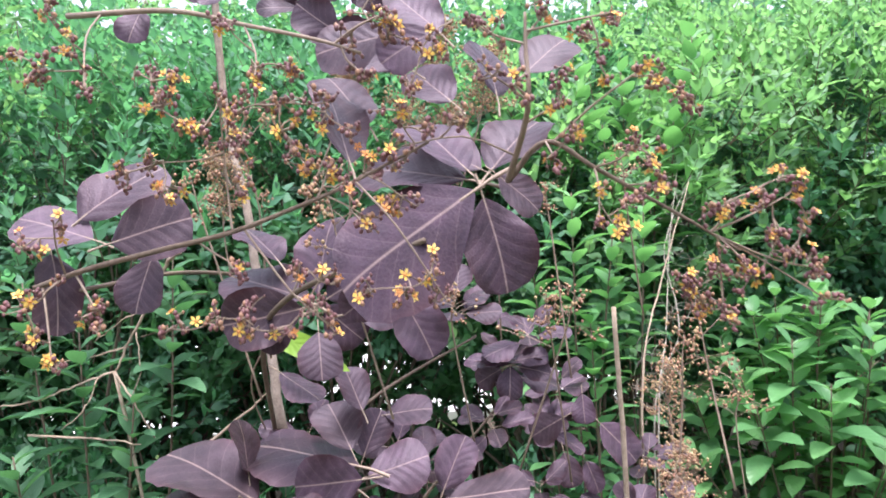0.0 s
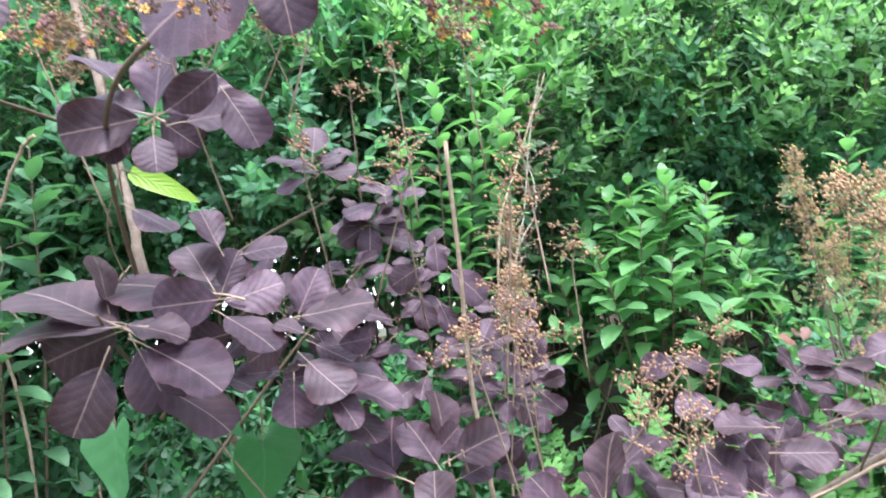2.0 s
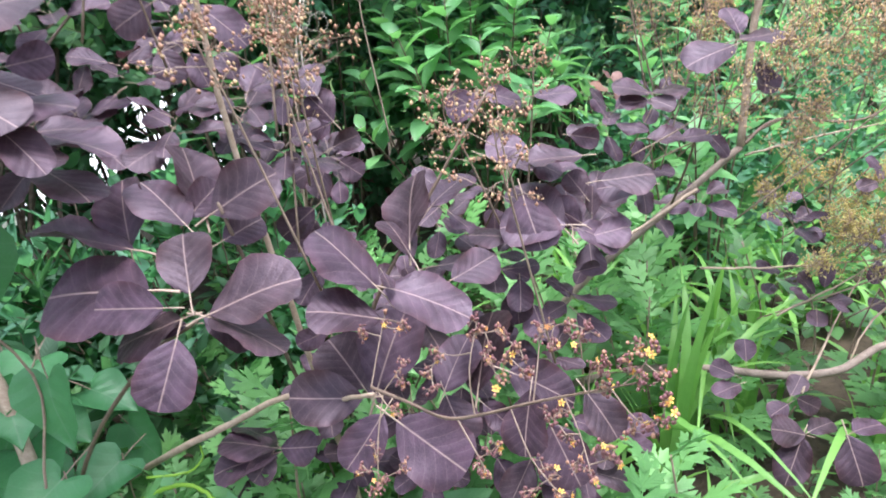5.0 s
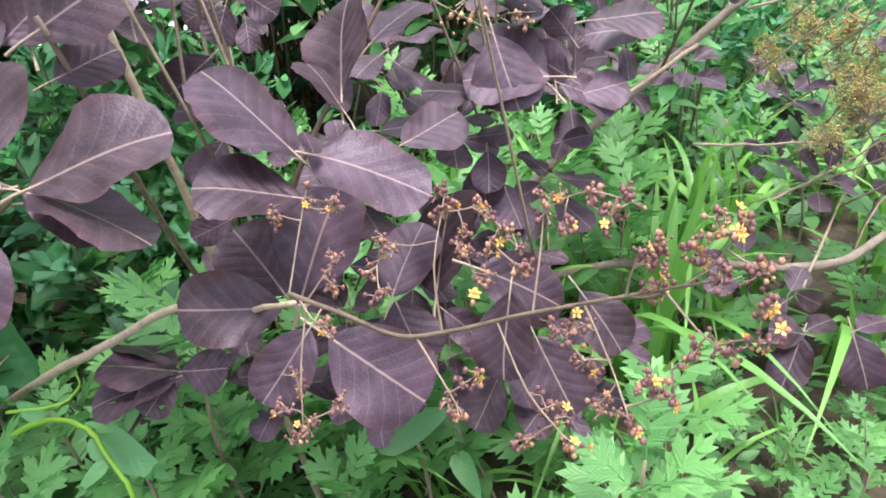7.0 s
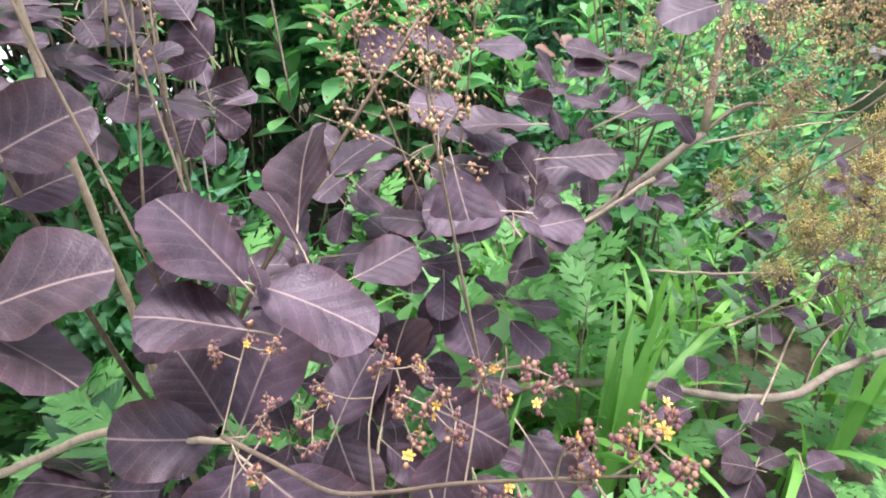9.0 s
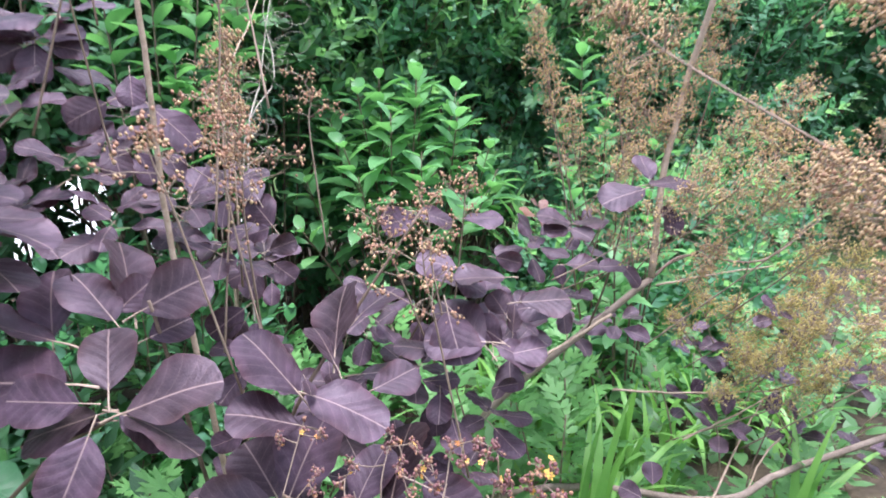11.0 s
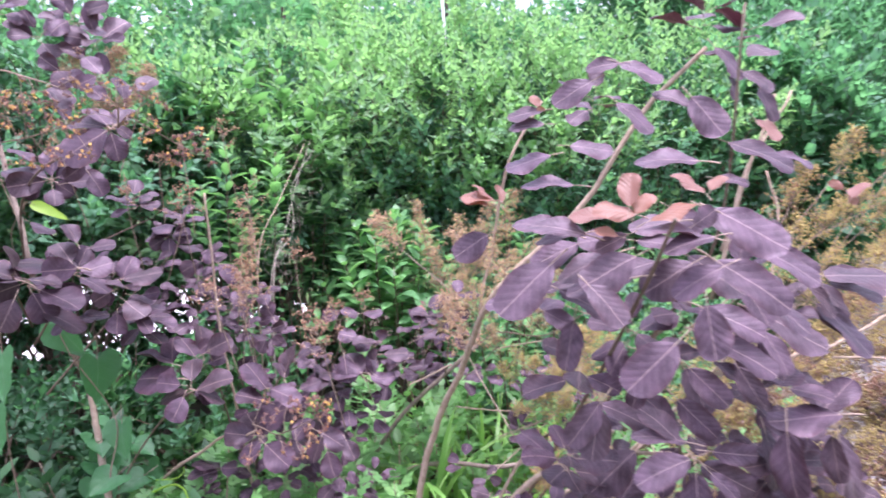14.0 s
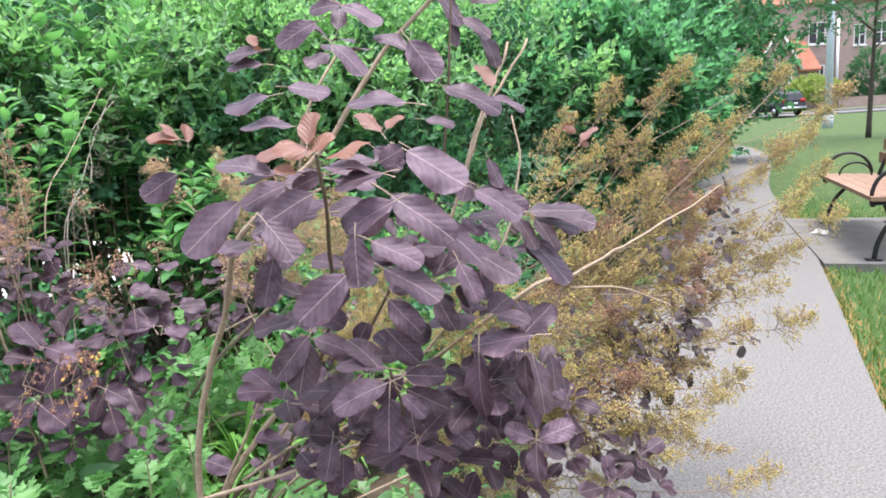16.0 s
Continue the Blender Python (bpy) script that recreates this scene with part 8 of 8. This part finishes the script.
stem(vine, [(-0.26, 1.0, 0.95), (-0.25, 0.90, 1.06), (-0.186, 0.80, 1.140)], 0.0012, 0.0009, STALK)
placed(part("leaf", lime_leaf, None, vine, "bright lime-green young leaf"), frame_of((-0.186, 0.80, 1.140), (0.86, -0.1, -0.45), (0.1, -0.9, 0.45), (0.090, 0.090, 0.090)))

# ---- lawn and bench ----
def blades_field(name, label, where, n, tall, mats, seed, share=0.0):
    r = random.Random(seed)
    s = Shape()
    for _ in range(n):
        x, y = where(r)
        h = tall * r.uniform(0.5, 1.3)
        a = r.uniform(0, 6.28)
        dx, dy = math.cos(a) * h * 0.5, math.sin(a) * h * 0.5
        w = 0.0035
        px, py = -math.sin(a) * w, math.cos(a) * w
        z = land(x, y) - 0.005
        s.add([(x - px, y - py, z), (x + px, y + py, z), (x + dx * 0.4 + px * 0.8, y + dy * 0.4 + py * 0.8, z + h * 0.6), (x + dx * 0.4 - px * 0.8, y + dy * 0.4 - py * 0.8, z + h * 0.6), (x + dx, y + dy, z + h * 0.9)],
              [(0, 1, 2, 3), (3, 2, 4)], 1 if r.random() < share else 0, [(0.3, 0), (0.7, 0), (0.7, 0.6), (0.3, 0.6), (0.5, 1)])
    return tagged(part(name, s, mats), label, "grass", kind="stuff")


DRYBLADE = leaf_material("dry_grass_blade", [(0.40, 0.24, 0.07), (0.52, 0.34, 0.12)], (0.5, 0.4, 0.2), rough=0.7, through=0.2, glow=(0.6, 0.4, 0.1), islands=True, vein_amount=0.1)


def on_lawn(r):
    s_, n_ = r.random() ** 1.5 * 10.5 - 1.2 + r.gauss(0, 0.6), -0.68 - r.random() ** 2.2 * 5.0 - abs(r.gauss(0, 0.05))
    p = ALONG * s_ + ACROSS * n_ + Vector((0.2, -1.13, 0))
    return p.x, p.y


def on_edge(r):
    s_, n_ = r.uniform(-1.5, 9.5), -0.70 + r.gauss(0, 0.03)
    p = ALONG * s_ + ACROSS * n_ + Vector((0.2, -1.13, 0))
    return p.x, p.y


blades_field("lawn_grass", "fresh green mown grass beside the path", on_lawn, 30000, 0.07, [LAWN, DRYBLADE], 1, 0.03)
blades_field("edge_grass", "dry yellow-brown grass along the path's edge", on_edge, 4200, 0.05, [DRYBLADE, LAWN], 2, 0.25)

BENCH = Matrix(((0.777, 0.63, 0, 5.27), (0.63, -0.777, 0, 1.20), (0, 0, 1, 0), (0, 0, 0, 1)))
pad_shape = Shape()
pad_shape.box((-0.12, -0.32, -0.08), (2.1, 0.85, 0.012), 0)
pad = tagged(part("bench_pad", pad_shape, CONCRETE, smooth=False), "pale concrete slab under the bench", "slab", kind="structure")
pad.matrix_world = BENCH
bench = thing("park_bench", "park bench with wooden slats and curved black iron arms", "bench")
bench.matrix_world = BENCH @ Matrix.Translation((0, 0, 0.012))
for u in (0.0, 1.78):
    s = Shape()
    s.tube(smooth_line([(u, 0.0, 0.0), (u, 0.02, 0.12), (u, 0.08, 0.25), (u, 0.2, 0.36), (u, 0.42, 0.40)], 4), 0.017, 7)
    s.tube(smooth_line([(u, 0.52, 0.0), (u, 0.46, 0.18), (u, 0.40, 0.40), (u, 0.50, 0.70), (u, 0.56, 0.86)], 4), 0.017, 7)
    s.tube([(u, -0.04, 0.40), (u, 0.2, 0.405), (u, 0.44, 0.40)], 0.015, 6)
    s.box((u - 0.03, -0.05, 0.0), (u + 0.03, 0.05, 0.012))
    s.box((u - 0.03, 0.47, 0.0), (u + 0.03, 0.57, 0.012))
    part("iron_support", s, IRON, bench)
    a = Shape()
    a.tube([(u, 0.16 - 0.19 * math.cos(w), 0.45 + 0.20 * math.sin(w)) for w in [math.pi * (-0.12 + 1.1 * i / 14) for i in range(15)]], 0.014, 7)
    a.tube([(u, 0.22 - 0.13 * math.cos(w), 0.44 + 0.12 * math.sin(w)) for w in [math.pi * i / 10 for i in range(11)]], 0.009, 6)
    part("armrest", a, IRON, bench)
for i in range(5):
    s = Shape()
    v = -0.05 + i * 0.097
    s.box((-0.08, v, 0.422 - 0.004 * i), (1.98, v + 0.086, 0.452 - 0.004 * i))
    part("seat_slat", s, SLATWOOD, bench, smooth=False)
for i in range(3):
    s = Shape()
    z0, v0 = 0.54 + i * 0.115, 0.445 + i * 0.032
    s.box((-0.08, v0, z0), (1.98, v0 + 0.028, z0 + 0.095))
    part("back_slat", s, SLATWOOD, bench, smooth=False)
litter = Shape()
for i in range(5):
    litter.box((-0.05 + 0.02 * i, -0.03 + 0.012 * (i % 2), 0.0), (0.02 + 0.02 * i, 0.03 + 0.01 * (i % 3), 0.012 + 0.01 * (i % 3)), 0, pose(0, 0, 0, 8 * i, 5 * i, 20 * i))
scrap = tagged(part("paper_scrap", litter, WHITE), "crumpled white paper scrap by the bench", "litter")
scrap.matrix_world = pose(6.05, 2.0, 0.02, 0, 0, 20)

# ---- lamp post, slim poles, car and houses ----
def post(name, label, at, height, r0, r1, mat, arm=0.0):
    ob = thing(name, label, "pole", at)
    s = Shape()
    s.tube([(0, 0, 0), (0, 0, height * 0.5), (0, 0, height)], [r0, (r0 + r1) / 2, r1], 12)
    part("shaft", s, mat, ob)
    b = Shape()
    b.tube([(0, 0, 0), (0, 0, 0.5), (0, 0, 0.55)], [r0 * 1.35, r0 * 1.3, r0], 12)
    part("base", b, mat, ob)
    return ob


post("lamp_post", "pale blue-grey tapered metal lamp post", (29.2, 15.2, 0.24), 8.0, 0.16, 0.11, POLEPAINT)
post("slim_pole", "slim white pole standing among the far trees", (4.9, 11.2, -0.05), 7.5, 0.035, 0.03, WHITE)


def wheel(parent, x, y, r, w):
    s = Shape()
    s.tube([(x, y - w / 2, r), (x, y - w / 2 + 0.02, r), (x, y + w / 2 - 0.02, r), (x, y + w / 2, r)], [r * 0.9, r, r, r * 0.9], 18)
    t = part("tyre", s, RUBBER, parent)
    q = Shape()
    q.tube([(x, y - w / 2 - 0.01, r), (x, y + w / 2 + 0.01, r)], r * 0.6, 14)
    part("rim", q, CHROME, t)


def suv(name, label, m):
    ob = thing(name, label, "car")
    ob.matrix_world = m
    prof = [(-2.3, 0.35), (-2.36, 0.62), (-2.30, 0.98), (-2.05, 1.55), (-1.75, 1.70), (-0.6, 1.74), (0.35, 1.66), (1.05, 1.12), (2.1, 0.98), (2.36, 0.72), (2.3, 0.35)]
    s = Shape()
    rings = [(-0.94, 0.96), (-0.90, 1.0), (0.90, 1.0), (0.94, 0.96)]
    vs = []
    for yk, k in rings:
        for x, z in prof:
            inner = 0.80 if z > 1.2 else (0.97 if z > 1.0 else 1.0)
            vs.append((x * k, yk * inner, 0.35 + (z - 0.35) * k))
    n = len(prof)
    fs = []
    for i in range(3):
        for j in range(n):
            a, b = i * n + j, i * n + (j + 1) % n
            fs.append((a, b, b + n, a + n))
    fs.append(tuple(range(n - 1, -1, -1)))
    fs.append(tuple(3 * n + j for j in range(n)))
    s.add(vs, fs)
    part("body", s, CARPAINT, ob, smooth=False)
    for sg in (1, -1):
        g = Shape()
        y = sg * 0.80
        g.add([(-1.95, y * 1.04, 1.10), (0.85, y * 1.04, 1.10), (0.30, y * 0.99, 1.58), (-1.75, y * 0.99, 1.60)], [(0, 1, 2, 3) if sg < 0 else (3, 2, 1, 0)])
        part("side_window", g, GLASS, ob, smooth=False)
        lamp = Shape()
        lamp.box((-2.38, sg * 0.66 - 0.16, 0.95), (-2.14, sg * 0.66 + 0.16, 1.16))
        part("tail_lamp", lamp, TAILRED, ob)
        for x in (-1.45, 1.45):
            wheel(ob, x, sg * 0.82, 0.36, 0.24)
    g = Shape()
    g.add([(-2.33, -0.66, 1.06), (-2.33, 0.66, 1.06), (-2.10, 0.60, 1.55), (-2.10, -0.60, 1.55)], [(3, 2, 1, 0)])
    part("rear_window", g, GLASS, ob, smooth=False)
    p = Shape()
    p.box((-2.40, -0.27, 0.78), (-2.36, 0.27, 0.90))
    part("number_plate", p, WHITE, ob)
    b = Shape()
    b.box((-2.45, -0.88, 0.42), (-2.28, 0.88, 0.62))
    part("bumper", b, CHROME, ob)
    return ob


suv("parked_car", "black parked car with red tail lamps on the road", pose(47.6, 29.6, 0.74, 0, 0, 62))
suv("parked_car", "black parked car with red tail lamps on the road", pose(45.6, 33.6, 0.74, 0, 0, 62))
strip("road", [(90, -34), (62, 12), (51, 31), (40, 49), (20, 82)], 3.6, 0.03, ROADMAT, "grey street beyond the lawn", "road")
strip("kerb_walk", [(93, -33), (67, 13), (56, 32), (45, 50), (25, 83)], 1.4, 0.12, CONCRETE, "pale concrete sidewalk along the houses", "pavement", 0.2)

# Houses: x along the front, y away from the street, z up.
HOUSE = Matrix(((0.8602, 0.5099, 0, 75.0), (-0.5099, 0.8602, 0, 43.6), (0, 0, 1, 0.0), (0, 0, 0, 1)))


def wall_with_holes(s, x0, x1, z0, z1, y, holes, thick=0.3, slot=0):
    """A wall built of blocks round its openings, which go right through it."""
    xs = sorted({x0, x1, *[h[0] for h in holes], *[h[1] for h in holes]})
    zs = sorted({z0, z1, *[h[2] for h in holes], *[h[3] for h in holes]})
    for a, b in zip(xs, xs[1:]):
        for c, d in zip(zs, zs[1:]):
            mx, mz = (a + b) / 2, (c + d) / 2
            if not any(h[0] < mx < h[1] and h[2] < mz < h[3] for h in holes):
                s.box((a, y, c), (b, y + thick, d), slot)


def house(name, label, x0, x1, eave, ridge, holes, depth=9.0, front=0.0, gable=False):
    ob = thing(name, label, "house", group="row of brick houses")
    ob.matrix_world = HOUSE
    s = Shape()
    wall_with_holes(s, x0, x1, 0.0, eave, front, holes)
    s.box((x0, front + 0.3, 0.0), (x0 + 0.3, front + depth, eave))
    s.box((x1 - 0.3, front + 0.3, 0.0), (x1, front + depth, eave))
    s.box((x0, front + depth, 0.0), (x1, front + depth + 0.3, eave))
    if gable:
        mid = (x0 + x1) / 2
        s.add([(x0, front, eave), (x1, front, eave), (mid, front, ridge), (x0, front + 0.3, eave), (x1, front + 0.3, eave), (mid, front + 0.3, ridge)], [(0, 1, 2), (5, 4, 3)])
    part("wall", s, BRICK, ob, smooth=False)
    r = Shape()
    ov = 0.35
    if gable:
        mid = (x0 + x1) / 2
        for xa, sg in ((x0, -1), (x1, 1)):
            xe = xa + sg * ov
            ze = eave - ov * (ridge - eave) / ((x1 - x0) / 2)
            r.add([(xe, front - ov, ze), (mid, front - ov, ridge), (mid, front + depth, ridge), (xe, front + depth, ze), (xe, front - ov, ze + 0.2), (mid, front - ov, ridge + 0.2), (mid, front + depth, ridge + 0.2), (xe, front + depth, ze + 0.2)],
                  [(0, 1, 2, 3), (4, 5, 6, 7), (0, 1, 5, 4), (2, 3, 7, 6), (3, 0, 4, 7), (1, 2, 6, 5)])
    else:
        mid = front + depth / 2
        for ya, sg in ((front, -1), (front + depth, 1)):
            ye = ya + sg * ov
            r.add([(x0 - 0.1, ye, eave - 0.1), (x1 + 0.1, ye, eave - 0.1), (x1 + 0.1, mid, ridge), (x0 - 0.1, mid, ridge), (x0 - 0.1, ye, eave + 0.1), (x1 + 0.1, ye, eave + 0.1), (x1 + 0.1, mid, ridge + 0.2), (x0 - 0.1, mid, ridge + 0.2)],
                  [(0, 1, 2, 3), (4, 5, 6, 7), (0, 1, 5, 4), (1, 2, 6, 5), (3, 0, 4, 7)])
    part("roof", r, ROOFTILE, ob, smooth=False)
    for a, b, c, d in holes:
        w = Shape()
        for lo, hi in (((a, front + 0.02, c), (a + 0.12, front + 0.12, d)), ((b - 0.12, front + 0.02, c), (b, front + 0.12, d)), ((a + 0.12, front + 0.02, d - 0.12), (b - 0.12, front + 0.12, d)), ((a + 0.12, front + 0.02, c), (b - 0.12, front + 0.12, c + 0.12)), (((a + b) / 2 - 0.05, front + 0.03, c + 0.12), ((a + b) / 2 + 0.05, front + 0.11, d - 0.12)), ((a + 0.12, front + 0.035, (c + d) / 2 - 0.04), ((a + b) / 2 - 0.05, front + 0.105, (c + d) / 2 + 0.04)), (((a + b) / 2 + 0.05, front + 0.035, (c + d) / 2 - 0.04), (b - 0.12, front + 0.105, (c + d) / 2 + 0.04))):
            w.box(lo, hi)
        win = part("window", w, WHITE, ob, smooth=False)
        g = Shape()
        g.box((a + 0.02, front + 0.14, c + 0.02), (b - 0.02, front + 0.16, d - 0.02))
        part("pane", g, GLASS, win, smooth=False)
        sill = Shape()
        sill.box((a - 0.1, front - 0.12, c - 0.14), (b + 0.1, front - 0.004, c - 0.004))
        part("sill", sill, WHITE, win, smooth=False)
    return ob


house("house", "red-brown brick house with white windows and orange roof", -9.0, 3.7, 12.7, 16.0, [(0.45, 2.4, 8.3, 10.7), (-4.0, -2.3, 7.7, 10.3), (1.3, 2.4, 3.4, 6.0)], front=1.2)
house("house", "red-brown brick house with white windows and orange roof", 3.75, 17.0, 12.7, 16.0, [(5.4, 6.8, 7.9, 10.2), (7.7, 9.4, 7.9, 10.4), (10.8, 12.4, 7.9, 10.4), (9.6, 11.0, 0.4, 3.4)], front=1.0)
porch = house("house", "brick gabled porch wing with orange roof and white trim", -7.2, -2.9, 6.0, 9.6, [(-4.1, -3.4, 2.6, 5.4)], depth=5.0, front=-3.0, gable=True)
trim = Shape()
for sg, xa in ((-1, -7.2), (1, -2.9)):
    a, b = Vector((-5.05, -3.38, 9.75)), Vector((xa + sg * 0.38, -3.38, 5.35))
    trim.tube([a, b], 0.14, 5)
part("white_trim", trim, WHITE, porch)
wing = Shape()
wing.box((-2.85, -2.4, 0.0), (-0.35, 0.8, 5.3))
part("wing_wall", wing, BRICK, porch, smooth=False)
slope = Shape()
slope.add([(-2.95, -2.8, 5.2), (-0.15, -2.8, 5.2), (-0.15, 1.15, 8.9), (-2.95, 1.15, 8.9), (-2.95, -2.8, 5.4), (-0.15, -2.8, 5.4), (-0.15, 1.15, 9.1), (-2.95, 1.15, 9.1)], [(3, 2, 1, 0), (4, 5, 6, 7), (0, 1, 5, 4), (1, 2, 6, 5), (2, 3, 7, 6), (3, 0, 4, 7)])
part("wing_roof", slope, ROOFTILE, porch, smooth=False)
pipe = Shape()
pipe.box((3.45, 0.75, 0.3), (3.7, 0.98, 10.9))
part("downpipe", pipe, WHITE, porch, "white downpipe").parent = porch
low = Shape()
low.box((-1.0, -7.5, 0.3), (16.0, -7.1, 2.1))
gw = tagged(part("garden_wall", low, BRICK, smooth=False), "low brick garden wall before the houses", "wall", kind="structure")
gw.matrix_world = HOUSE
for nm, lb, x, y, z, rx, ry, rz, mats, sd in (("clipped_hedge", "clipped yellow-green hedge before the houses", -2.9, -6.0, 2.9, 2.6, 0.9, 1.15, (YELLOWHEDGE, YELLOWHEDGE, TWIG), 91), ("garden_bush", "tall rounded dark green bush by the houses", 3.6, -5.0, 3.6, 2.2, 1.6, 2.9, (DEEP, DEEP, TWIG), 92), ("garden_bush", "low dark green bush by the houses", 6.5, -5.6, 2.0, 2.0, 1.0, 1.2, (DEEP, DEEP, TWIG), 93)):
    c = HOUSE @ Vector((x, y, z))
    green_shrub(nm, lb, tuple(c), (rx, rx * 0.8, rz), 420, 0.30, 0.6, mats, sd, 0.4, (0.4, 0.7), None, 0.3, rough=0.08)
